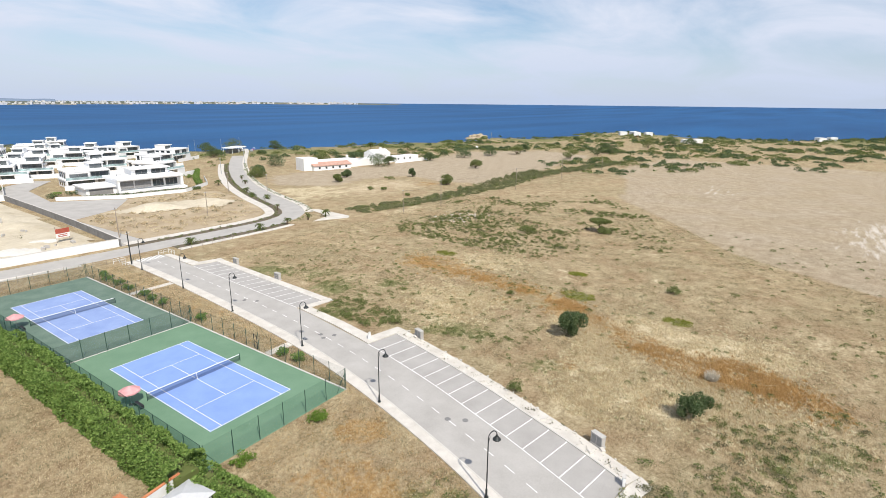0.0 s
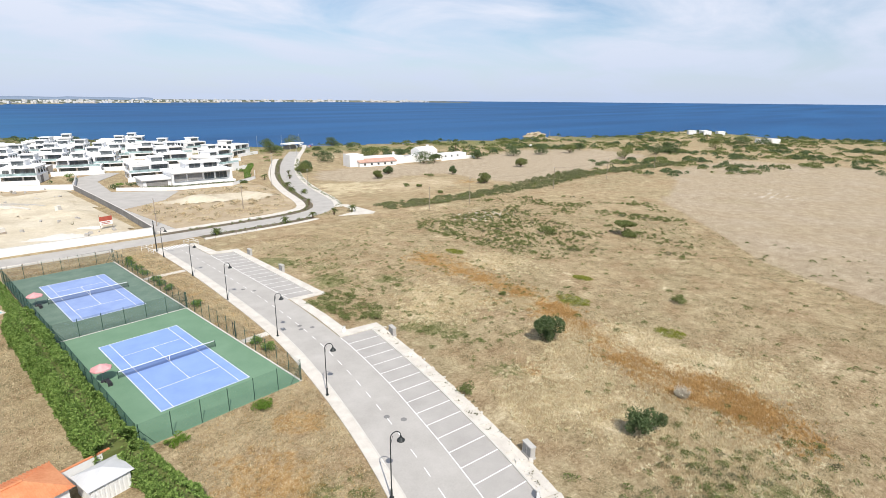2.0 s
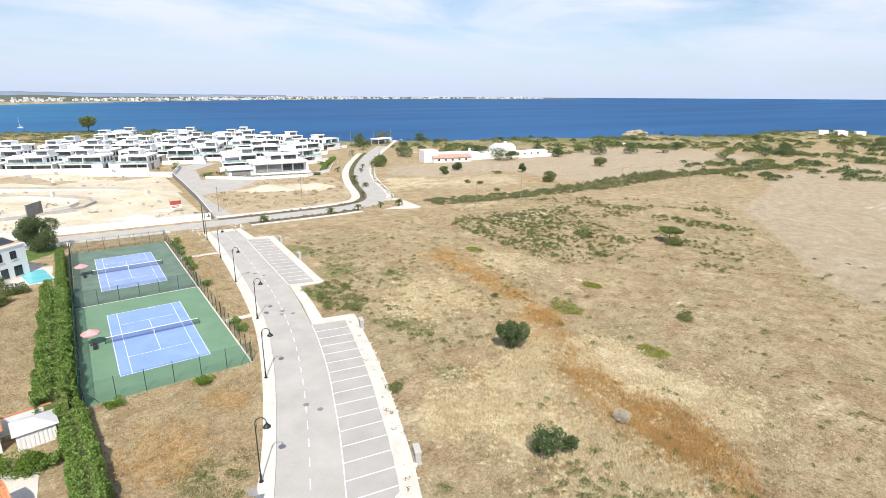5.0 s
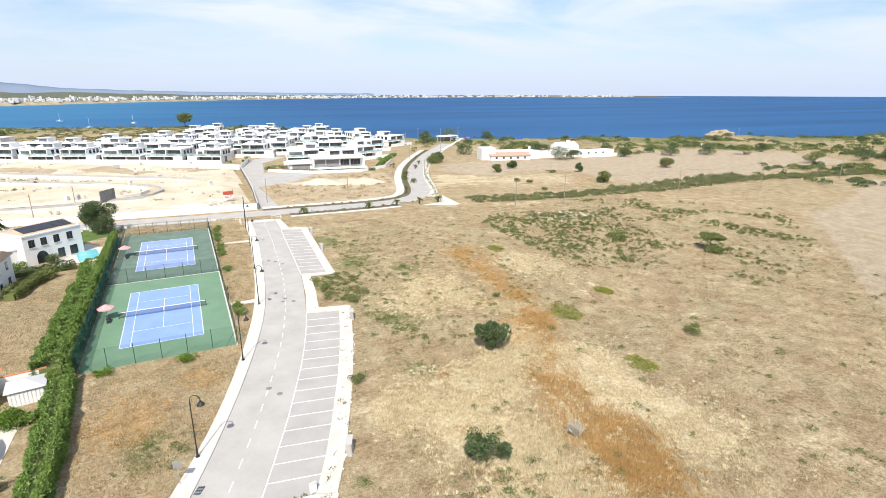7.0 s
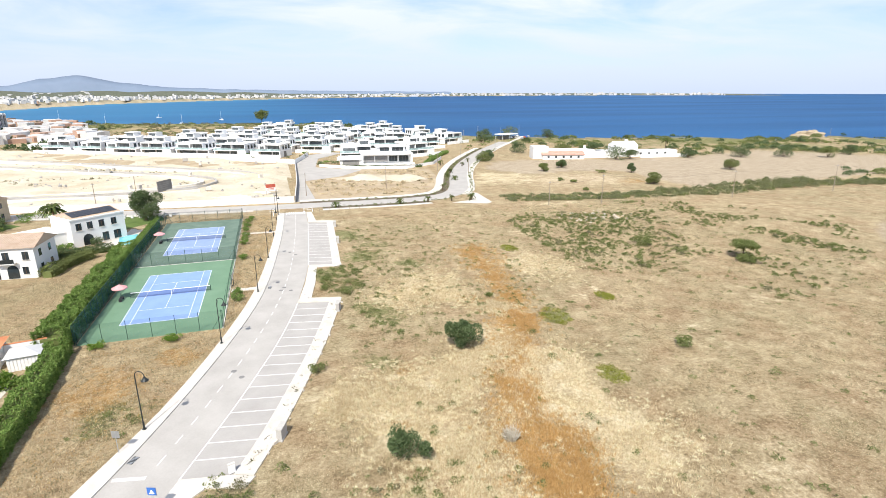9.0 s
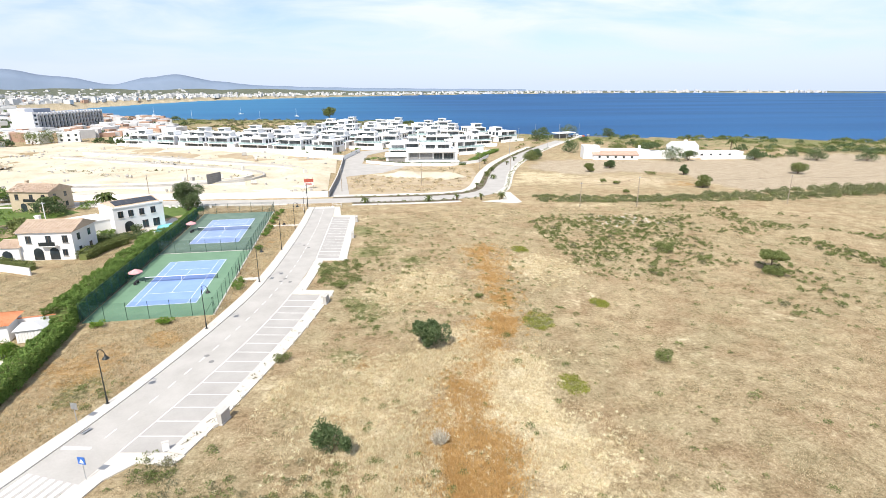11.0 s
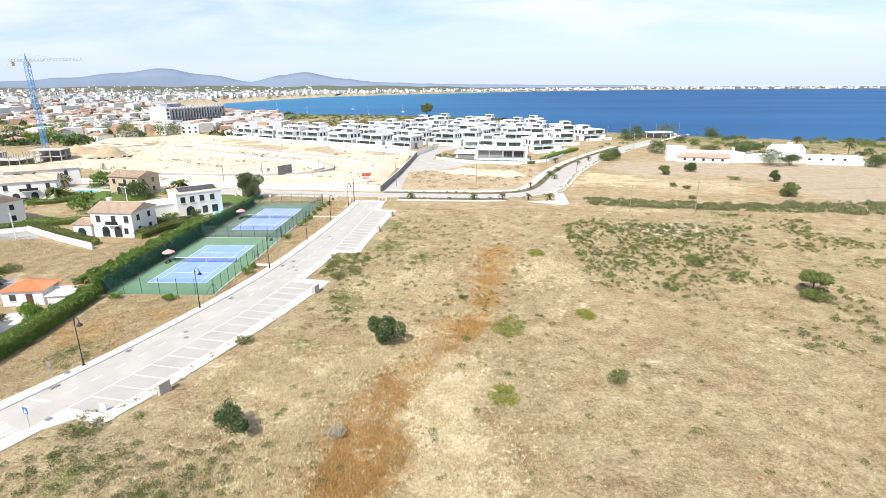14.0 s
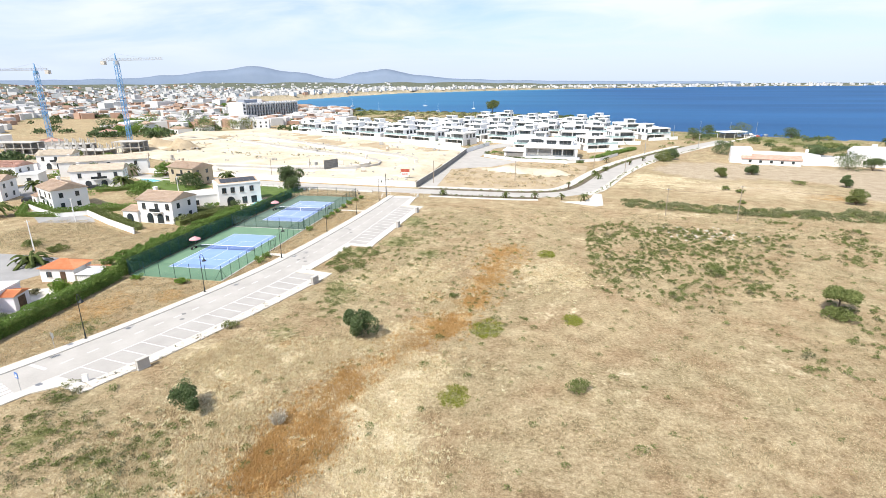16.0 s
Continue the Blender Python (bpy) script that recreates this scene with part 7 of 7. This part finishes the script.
leaf_mass("roadside_scrub", verge, SHRUB_LEAF, "low olive scrub beside the parking rows", "scrub", 66, 170, 0.16)
tiny = []
for _ in range(2600):
    x, y = rg.uniform(12, 140), rg.uniform(-86, 48)
    if field_ok(x, y) and not inside(x, y, BARE_FIELD) and noise.noise((x / 14, y / 14, 21.0)) > rg.uniform(-0.5, 0.4):
        tiny.append((x, y, rg.uniform(0.1, 0.3), rg.uniform(0.1, 0.3)))
lone = []
for _ in range(420):
    x, y = rg.uniform(20, 130), rg.uniform(-82, 45)
    if field_ok(x, y) and not (x < 30 and y > -54):
        r = rg.uniform(0.2, 0.55) * (1.5 if rg.random() < 0.1 else 1)
        lone.append((x, y, r, r * rg.uniform(0.6, 1.0)))
for _ in range(420):
    x, y = rg.uniform(27, 66), rg.uniform(-32, 44)
    if field_ok(x, y) and noise.noise((x / 9, y / 9, 12.0)) > rg.uniform(-0.35, 0.35) and y < 38:
        lone.append((x, y, rg.uniform(0.2, 0.46), rg.uniform(0.2, 0.5)))
for _ in range(260):
    x, y = rg.uniform(8, 40), rg.uniform(-82, -56)
    if not inside(x, y, [*OUT_WEST, *reversed(ROAD_EAST)]) and near_line(x, y, ROAD_EAST) > 3 and noise.noise((x / 6, y / 6, 14.0)) > rg.uniform(-0.3, 0.35):
        lone.append((x, y, rg.uniform(0.2, 0.6), rg.uniform(0.2, 0.5)))
leaf_mass("tiny_tufts", tiny, SHRUB_LEAF, "tiny olive-green tufts all over the field", "tufts", 97, 160, 0.12)
leaf_mass("scattered_tufts", lone, SHRUB_LEAF, "small dark shrubs scattered over dry grassland", "shrubs", 67, 180, 0.15)
low = []
for cx, cy, n, s in ((17, -61, 50, 5), (26, -62, 40, 3.5), (29, -66, 25, 3.5), (20, -66, 30, 4), (12, -54.5, 14, 2), (12, -60, 22, 3), (8, -67, 40, 6), (64, -72, 16, 6), (33, -70, 40, 6), (12.8, -54.9, 18, 1.4), (0, -40, 16, 4), (7, -36, 10, 2.5), (4, -45, 14, 2.5)):
    for _ in range(int(0.9 * n)):
        x, y = rg.gauss(cx, s * 0.62), rg.gauss(cy, s * 0.58)
        if y < -36 and (x > -9) and near_line(x, y, KERB_WEST) > 2.2 and not inside(x, y, [*OUT_WEST, *reversed(ROAD_EAST)]):
            low.append((x, y, rg.uniform(0.22, 0.72), rg.uniform(0.25, 0.6)))
leaf_mass("green_undergrowth", [q for i, q in enumerate(low) if i % 3], SHRUB_LEAF, "patches of green undergrowth in the grass", "undergrowth", 68, 130, 0.17)
leaf_mass("grey_undergrowth", low[::3], GREY_LEAF, "patches of dry grey-green undergrowth in the grass", "undergrowth", 98, 120, 0.17)
patch = []
for px, py, s in GREEN_PATCHES[:4]:
    for _ in range(80):
        a, q = rg.uniform(0, 6.28), math.sqrt(rg.random()) * s * 0.95
        patch.append((px + 0.95 * q * math.cos(a), py + 1.35 * q * math.sin(a), rg.uniform(0.3, 0.5), rg.uniform(0.08, 0.18)))
leaf_mass("bright_green_weeds", patch, WEED_LEAF, "bright green weed patches in dry grass", "weeds", 69, 90, 0.16)
far = []
for _ in range(11000):
    x, y = rg.uniform(60, 760), rg.uniform(-190, 560)
    d = near_line(x, y, COAST)
    if inside(x, y, LAND) and 6 < d < 260 and not inside(x, y, NORTH_FIELD) and (x > 230 or d < 120) and near_line(x, y, STREET) > 8:
        if not any(math.hypot(x - vx, y - vy) < 22 for vx, vy in placed_villas) and noise.noise((x / 45, y / 45, 4.0)) > rg.uniform(-0.3, 0.25):
            r = rg.uniform(1.0, 4.2)
            far.append((x, y, r, r * rg.uniform(0.35, 0.65)))
headland = []
for _ in range(5200):
    x, y = rg.uniform(-330, 190), rg.uniform(320, 720)
    if inside(x, y, LAND) and 3 < near_line(x, y, COAST) < 210 and not any(math.hypot(x - vx, y - vy) < 19 for vx, vy in placed_villas) and noise.noise((x / 30, y / 30, 6.0)) > rg.uniform(-0.5, 0.2):
        r = rg.uniform(0.8, 3.0)
        headland.append((x, y, r, r * rg.uniform(0.3, 0.6)))
leaf_mass("headland_scrub", headland[::2], SHRUB_LEAF, "olive scrub over the headland behind the villas", "scrub", 93, 9, 0.7)
leaf_mass("headland_scrub_dry", headland[1::2], GREY_LEAF, "dry grey scrub over the headland behind the villas", "scrub", 94, 9, 0.7)
leaf_mass("coastal_scrub_dark", [(x, y, 0.8 * r, 1.5 * h) for x, y, r, h in far[::3]], DARK_LEAF, "darker rounded coastal bushes", "scrub", 79, 10, 0.8)
leaf_mass("coastal_scrub", [q for i, q in enumerate(far) if i % 3], SHRUB_LEAF, "dark coastal scrub towards the cliff edge", "scrub", 70, 7, 0.8)
verge2 = [(p.x + rg.uniform(-0.8, 0.8), p.y + rg.uniform(-0.8, 0.8), rg.uniform(0.3, 0.8), rg.uniform(0.3, 0.8)) for side in (-5.0, 4.8) for p, d in along(offset(resample([q for q in st if 30 < q[0] < 150], 40), side), 1.1) if rg.random() < 0.8]
leaf_mass("verge_shrubs", verge2, SHRUB_LEAF, "low shrubs planted along the street verges", "shrubs", 71, 40, 0.28)
lot = [(rg.uniform(32, 84), rg.uniform(80, 138), rg.uniform(0.5, 1.3), rg.uniform(0.3, 0.8)) for _ in range(520)]
lot = [s for s in lot if inside(s[0], s[1], [(32.5, 80), (65, 80), (75, 88), (82, 112), (85, 132), (78, 136), (58, 139), (47, 124), (32, 116)]) and not inside(s[0], s[1], [(42, 123), (60, 127), (75, 119), (78, 108), (58, 108)])]
leaf_mass("lot_weeds", lot, STRAW_LEAF, "dry weeds over the vacant lot", "weeds", 72, 16, 0.34)
leaf_mass("lot_shrubs", lot[::4], GREY_LEAF, "grey-green weeds over the vacant lot", "weeds", 73, 20, 0.3)
gardens = []
for vx, vy in placed_villas:
    for _ in range(5):
        gardens.append((vx + rg.uniform(-11, 11), vy + rg.choice((-5, 14)) + rg.uniform(-1.5, 1.5), rg.uniform(0.6, 1.5), rg.uniform(0.6, 1.6)))
leaf_mass("villa_garden_plants", gardens, DARK_LEAF, "dark garden plants between the white villas", "garden plants", 74, 14, 0.5)
townleaf = []
for _ in range(2400):
    x, y = polar(rg, 108, 154, 230, 2200)
    if inside(x, y, LAND) and near_line(x, y, COAST) > 30 and not inside(x, y, SITE) and not (inside(x, y, OPEN_WEST) and rg.random() < 0.85) and not (x > -240 and 110 < y < 215) and noise.noise((x / 70, y / 70, 6.0)) > -0.1:
        r = rg.uniform(2.0, 5.5)
        townleaf.append((x, y, r, r * rg.uniform(0.6, 1.2)))
groves = []
for cx, cy, wide, n in ((-272, 312, 16, 12), (-250, 285, 12, 8), (-229, 250, 9, 6), (-200, 236, 7, 5), (-207, 317, 9, 7), (-222, 304, 8, 5), (-226, 412, 5, 4), (-420, 650, 34, 16), (-455, 740, 40, 16)):
    for _ in range(n):
        a, q, r = rg.uniform(0, 6.28), math.sqrt(rg.random()) * wide, rg.uniform(2.6, 4.6)
        groves.append((cx + q * math.cos(a), cy + q * math.sin(a), r, rg.uniform(4.0, 7.5)))
leaf_mass("town_groves", groves, HEDGE_LEAF, "groves of full green trees between the town's houses", "trees", 80, 4.5, 1.1)
peg_weeds = []
for (ax, ay), (bx, by), n in (((-88, 150), (-30, 141), 46), ((-66, 178), (-20, 151), 30), ((-100, 162), (-60, 128), 26)):
    for _ in range(n):
        f = rg.random()
        peg_weeds.append((ax + (bx - ax) * f + rg.gauss(0, 0.8), ay + (by - ay) * f + rg.gauss(0, 0.8), rg.uniform(0.4, 0.9), rg.uniform(0.9, 1.8)))
leaf_mass("site_row_weeds", peg_weeds, GREY_LEAF, "ragged rows of dusty weeds along the graded plots", "weeds", 92, 22, 0.36)
leaf_mass("town_greenery", townleaf, DARK_LEAF, "dark trees and gardens among the town's houses", "greenery", 75, 2.6, 1.7)

estate = []
for _ in range(420):
    x, y = rg.uniform(-150, -40), rg.uniform(16, 112)
    if not inside(x, y, SITE) and near_line(x, y, [(-110, 54), (-84, 42), (-66, 18), (-48, 17)]) > 5 and noise.noise((x / 12, y / 12, 3.0)) > -0.05:
        r = rg.uniform(0.7, 2.0)
        estate.append((x, y, r, r * rg.uniform(0.6, 1.0)))
leaf_mass("estate_gardens", estate, HEDGE_LEAF, "green garden shrubs round the estate houses", "garden plants", 77, 26, 0.4)
rubble = Geo()
for _ in range(1500):
    x, y = rg.uniform(-160, 22), rg.uniform(84, 260)
    if inside(x, y, SITE) and noise.noise((x / 24, y / 9, 7.0)) > 0.12:
        s = rg.uniform(0.15, 0.55)
        rubble.box(-s, -s * 0.7, -0.4, s, s * 0.7, s * 0.8, pose(x, y, 0.7, rg.uniform(-15, 15), rg.uniform(-15, 15), rg.uniform(0, 180)))
solid("site_rubble", rubble, BLOCK_WALL, "grey rubble and offcuts strewn over the building site", "rubble", kind="stuff")
weedy = [(rg.uniform(-150, 22), rg.uniform(84, 250), rg.uniform(0.5, 1.4), rg.uniform(0.3, 0.9)) for _ in range(700)]
weedy = [q for q in weedy if inside(q[0], q[1], SITE) and noise.noise((q[0] / 18, q[1] / 8, 9.0)) > 0.2]
leaf_mass("site_weeds", weedy, GREY_LEAF, "dusty weeds on the banks of the building site", "weeds", 78, 20, 0.4)

# ---- grass ----
def grass(name, n, pick, mat, label, seed, lo, hi, spread=0.32, blades=8):
    rg, g = random.Random(seed), Geo()
    k = 0
    while k < n:
        x, y = pick(rg)
        if x is None:
            continue
        k += 1
        for _ in range(blades):
            h, a = rg.uniform(lo, hi), rg.uniform(0, 6.2832)
            px, py = x + rg.gauss(0, spread), y + rg.gauss(0, spread)
            lx, ly = rg.gauss(0.05, 0.35) * h, rg.gauss(0.08, 0.35) * h
            w = 0.022 + 0.05 * h
            n0 = len(g.v)
            g.v += [(px - w * math.cos(a), py - w * math.sin(a), 0.0), (px + w * math.cos(a), py + w * math.sin(a), 0.0), (px + lx, py + ly, h)]
            g.f.append((n0, n0 + 1, n0 + 2))
    solid(name, g, mat, label, "grass", kind="stuff")


def in_field(q):
    x, y = 45 + 75 * q.uniform(-0.6, 1.3), q.uniform(-88, 50)
    if not field_ok(x, y) or noise.noise((x / 6, y / 6, 1.0)) + 0.35 < q.uniform(-0.3, 0.7):
        return None, None
    if inside(x, y, BARE_FIELD) and q.random() < 0.9:
        return None, None
    return x, y


def in_straw(q):
    px, py, s = q.choice(STRAW_PATCHES[:18])
    x, y = q.gauss(px, s * 0.72), q.gauss(py, s * 0.72)
    return (x, y) if field_ok(x, y) and noise.noise((x / 3, y / 3, 3.0)) > q.uniform(-0.5, 0.25) else (None, None)


def in_rust(q):
    px, py, s, k = q.choice(RUST_SPOTS)
    x, y = q.gauss(px, 0.62 * s), q.gauss(py, 0.62 * s)
    return (x, y) if q.random() < k * k and noise.noise((x / 4, y / 4, 5.0)) > q.uniform(-0.5, 0.35) else (None, None)


def in_verge_west(q):
    x, y = q.uniform(-9.5, 17), q.uniform(-62, 60)
    if x < -7.8 or near_line(x, y, OUT_WEST) < 0.4 or inside(x, y, [*OUT_WEST, (40, 61), (40, -76)]) or (-10 < x < 9.9 and -18 < y < 57.5):
        return None, None
    return x, y


def in_west_lot(q):
    x, y = q.uniform(-62, -14.8), q.uniform(-16, 31)
    if inside(x, y, [(-62, 40), (-62, 16), (-52, 18), (-29, 6.5), (-20, 29), (-20, 40)]) or (x < -26 and y < -8):
        return None, None
    return x, y


def tussocks(name, n, pick, mat, label, seed, lo, hi, blades=22):
    """Thick clumps of leaning dry blades, tallest in the middle."""
    rg, g, k = random.Random(seed), Geo(), 0
    while k < n:
        x, y = pick(rg)
        if x is None:
            continue
        k += 1
        r, top = rg.uniform(0.18, 0.5), rg.uniform(lo, hi)
        for _ in range(blades):
            a, q = rg.uniform(0, 6.2832), rg.random()
            h = top * (1.0 - 0.45 * q) * rg.uniform(0.7, 1.1)
            px, py, t = x + 0.6 * r * q * math.cos(a), y + 0.6 * r * q * math.sin(a), rg.uniform(0, 6.2832)
            w = 0.024 + 0.05 * h
            n0 = len(g.v)
            g.v += [(px - w * math.cos(t), py - w * math.sin(t), 0.0), (px + w * math.cos(t), py + w * math.sin(t), 0.0), (px + r * q * math.cos(a) + 0.12 * h, py + r * q * math.sin(a) + 0.2 * h, h)]
            g.f.append((n0, n0 + 1, n0 + 2))
    solid(name, g, mat, label, "grass", kind="stuff")


tussocks("straw_tussocks", 4600, in_straw, PALE_STRAW, "thick clumps of bleached standing straw", 95, 0.14, 0.36, 26)
tussocks("rust_tussocks", 1300, in_rust, RUST_LEAF, "thick clumps of rust-brown dead weeds", 96, 0.2, 0.45, 26)
grass("dry_grass", 34000, in_field, STRAW_LEAF, "dry straw-coloured grass over the open field", 81, 0.05, 0.17)
grass("pale_straw", 12000, in_straw, STRAW_LEAF, "tall pale straw in thick patches", 82, 0.14, 0.40)
grass("rusty_weeds", 5200, in_rust, RUST_LEAF, "rust-coloured dry weeds in a ragged track", 83, 0.1, 0.36)
grass("grey_weeds", 15000, in_field, GREY_LEAF, "grey-green low weeds among dry grass", 84, 0.06, 0.22)
grass("west_grass", 6000, in_verge_west, STRAW_LEAF, "dry grass between hedge, courts and pavement", 85, 0.06, 0.18)
grass("west_greens", 2600, in_verge_west, GREY_LEAF, "grey-green weeds between hedge and pavement", 89, 0.06, 0.2)
grass("west_weeds", 1500, in_verge_west, RUST_LEAF, "brown dry weeds between hedge and pavement", 86, 0.06, 0.18)

grass("west_lot_grass", 7000, in_west_lot, STRAW_LEAF, "dry grass on the lot behind the hedge", 87, 0.06, 0.2)
grass("west_lot_weeds", 2500, in_west_lot, GREY_LEAF, "grey-green weeds on the lot behind the hedge", 88, 0.06, 0.24)
lane = []
for cx, cy, n in ((255, 22, 10), (300, 4, 9), (352, -44, 12), (345, 20, 14), (390, -14, 14), (290, 48, 12), (262, 66, 8), (372, -70, 14), (330, -62, 8), (410, -60, 14), (420, 10, 14), (440, -90, 14), (315, 36, 10), (375, 44, 12), (460, -30, 12)):
    for _ in range(n):
        lane.append((rg.gauss(cx, 7), rg.gauss(cy, 5), rg.uniform(0.9, 2.8), rg.uniform(0.8, 2.4)))
leaf_mass("field_edge_bushes", lane, DARK_LEAF, "clumps of dark bushes beyond the bare field", "bushes", 76, 22, 0.5)

# ---- rocks, heaps, cars, boats ----
rg = random.Random(91)
g = Geo()
for _ in range(130):
    x, y, s = rg.gauss(106, 4.5), rg.gauss(29, 3.2), rg.uniform(0.06, 0.26)
    g.box(-s, -s, -s, s, s * 0.8, s * 0.7, pose(x, y, 0.05, rg.uniform(0, 40), rg.uniform(0, 40), rg.uniform(0, 90)))
solid("rock_scatter", g, LIMESTONE, "scatter of white limestone rubble in the scrub", "rocks", kind="stuff")
crag = Geo()
rows_c, cols_c = 9, 22
for i in range(rows_c):
    for j in range(cols_c):
        a, e = 6.28319 * j / cols_c, 1.5708 * i / (rows_c - 1)
        lump = 1 + 0.5 * noise.noise((1.6 * math.cos(a), 1.6 * math.sin(a), 2.2 * e))
        crag.v.append((425 + 15 * lump * math.cos(a) * math.cos(e), 218 + 8 * lump * math.sin(a) * math.cos(e), -0.5 + 4.6 * lump * math.sin(e)))
for i in range(rows_c - 1):
    for j in range(cols_c):
        k = (j + 1) % cols_c
        crag.f.append((i * cols_c + j, i * cols_c + k, (i + 1) * cols_c + k, (i + 1) * cols_c + j))
solid("rock_outcrop", crag, ROCK, "weathered ochre rock outcrop at the cliff edge", "rock")
for n, (x, y, w) in enumerate(((548, 99, 20), (562, 89, 9), (536, 108, 8), (508, 40, 12), (520, 33, 10), (640, -62, 9), (655, -72, 7))):
    white_block(x, y, w, 7, 3.2, 30, "small white building near the cliffs", None, 2 * n)


def car(x, y, turn, mat, label):
    ob = thing("parked_car", label, "car", "parked cars", pose(x, y, ground_z(x, y) + 0.03, 0, 0, turn))
    g = Geo()
    prof = [(-2.1, 0.3), (2.1, 0.3), (2.15, 0.75), (1.25, 0.9), (0.6, 1.42), (-1.3, 1.45), (-2.0, 0.95)]
    n = len(prof)
    g.v = [(px, -0.85 if pz < 1 else -0.68, pz) for px, pz in prof] + [(px, 0.85 if pz < 1 else 0.68, pz) for px, pz in prof]
    g.f = [tuple(range(n)), tuple(range(2 * n - 1, n - 1, -1))] + [(i, n + i, n + (i + 1) % n, (i + 1) % n) for i in range(n)]
    part("body", g, mat, ob)
    for s in (-1, 1):
        part("window", Geo().poly([(-1.6, 0.8 * s, 0.98), (0.95, 0.8 * s, 0.98), (0.5, 0.72 * s, 1.36), (-1.2, 0.72 * s, 1.38)]), GLASS_DARK, ob)
        for wx in (-1.3, 1.35):
            wh = part("wheel", Geo().rod((wx, 0.72 * s, 0.3), (wx, 0.9 * s, 0.3), 0.32, 0.32, 12), DARK_CLOTH, ob)
            part("rim", Geo().rod((wx, 0.9 * s, 0.3), (wx, 0.92 * s, 0.3), 0.2, 0.2, 10), GALVANISED, wh)
    part("windscreen", Geo().poly([(1.22, -0.72, 0.93), (1.22, 0.72, 0.93), (0.66, 0.64, 1.40), (0.66, -0.64, 1.40)]), GLASS_DARK, ob)


paints = (VILLA_WHITE, GALVANISED, DARK_CLOTH, SIGN_RED, GREY_STONE, SIGN_BLUE)
for i in range(16):
    k, s = i // 2, i % 2
    car(192 + 4.2 * k + 7 * s, 272 + 5.0 * k - 5 * s, 52, paints[i % 6], "parked car near the cliff-top road")
car(528, 92, 40, SIGN_RED, "red van parked near the cliff houses")
car(330, 160, 20, VILLA_WHITE, "white van parked on the far track")
for x, y, a, m in ((-88.4, 35.2, 40, DARK_CLOTH), (-92, 52, 30, VILLA_WHITE), (-150, 120, 10, VILLA_WHITE), (-140, 128, 60, GALVANISED), (-84, 56, 35, DARK_CLOTH)):
    car(x, y, a, m, "parked car on the estate street")
ob = thing("beach_pavilion", "white open pavilion roof on posts near the cliff", "pavilion", "", pose(186, 268, 0, 0, 0, 20))
part("roof", Geo().box(-8, -4, 3.6, 8, 4, 4.2), VILLA_WHITE, ob)
for x in (-7, 0, 7):
    for y in (-3.4, 3.4):
        part("post", Geo().rod((x, y, -0.1), (x, y, 3.6), 0.15, 0.15, 6), VILLA_WHITE, ob)
part("bar_counter", Geo().box(-6, 0, -0.1, 4, 3, 2.6), GREY_STONE, ob)


def sailboat(x, y, s, turn):
    r = math.hypot(x - MID[0], y - MID[1])
    ob = thing("sailboat", "small white sailing boat at anchor in the bay", "sailboat", "sailboats", pose(x, y, float(sea_height(np.array(r))), 0, 0, turn) @ Matrix.Scale(s, 4))
    h = Geo()
    h.v = [(-5, 0, 0.9), (-4.6, -1.5, 1), (2, -1.6, 1.1), (6, 0, 1.5), (2, 1.6, 1.1), (-4.6, 1.5, 1), (-4, -0.8, -0.3), (2, -0.8, -0.3), (4.5, 0, -0.2), (2, 0.8, -0.3), (-4, 0.8, -0.3)]
    h.f = [(0, 1, 2, 3, 4, 5), (1, 6, 7, 2), (2, 7, 8, 3), (3, 8, 9, 4), (4, 9, 10, 5), (5, 10, 6, 1), (6, 10, 9, 8, 7)]
    part("hull", h, VILLA_WHITE, ob)
    part("cabin", Geo().box(-2, -0.9, 1.1, 1.5, 0.9, 1.9), VILLA_WHITE, ob)
    part("mast", Geo().rod((0.6, 0, 1), (0.6, 0, 14), 0.16, 0.1, 6), VILLA_WHITE, ob)
    part("boom", Geo().rod((0.6, 0, 2.4), (-4.4, 0, 2.5), 0.12, 0.1, 6), VILLA_WHITE, ob)


for x, y, s, a in ((-205, 790, 1.3, 20), (-110, 830, 1.1, 60), (-60, 930, 1.1, 130), (-330, 1010, 1.3, 80), (-180, 1050, 1.0, 10)):
    sailboat(x, y, s, a)
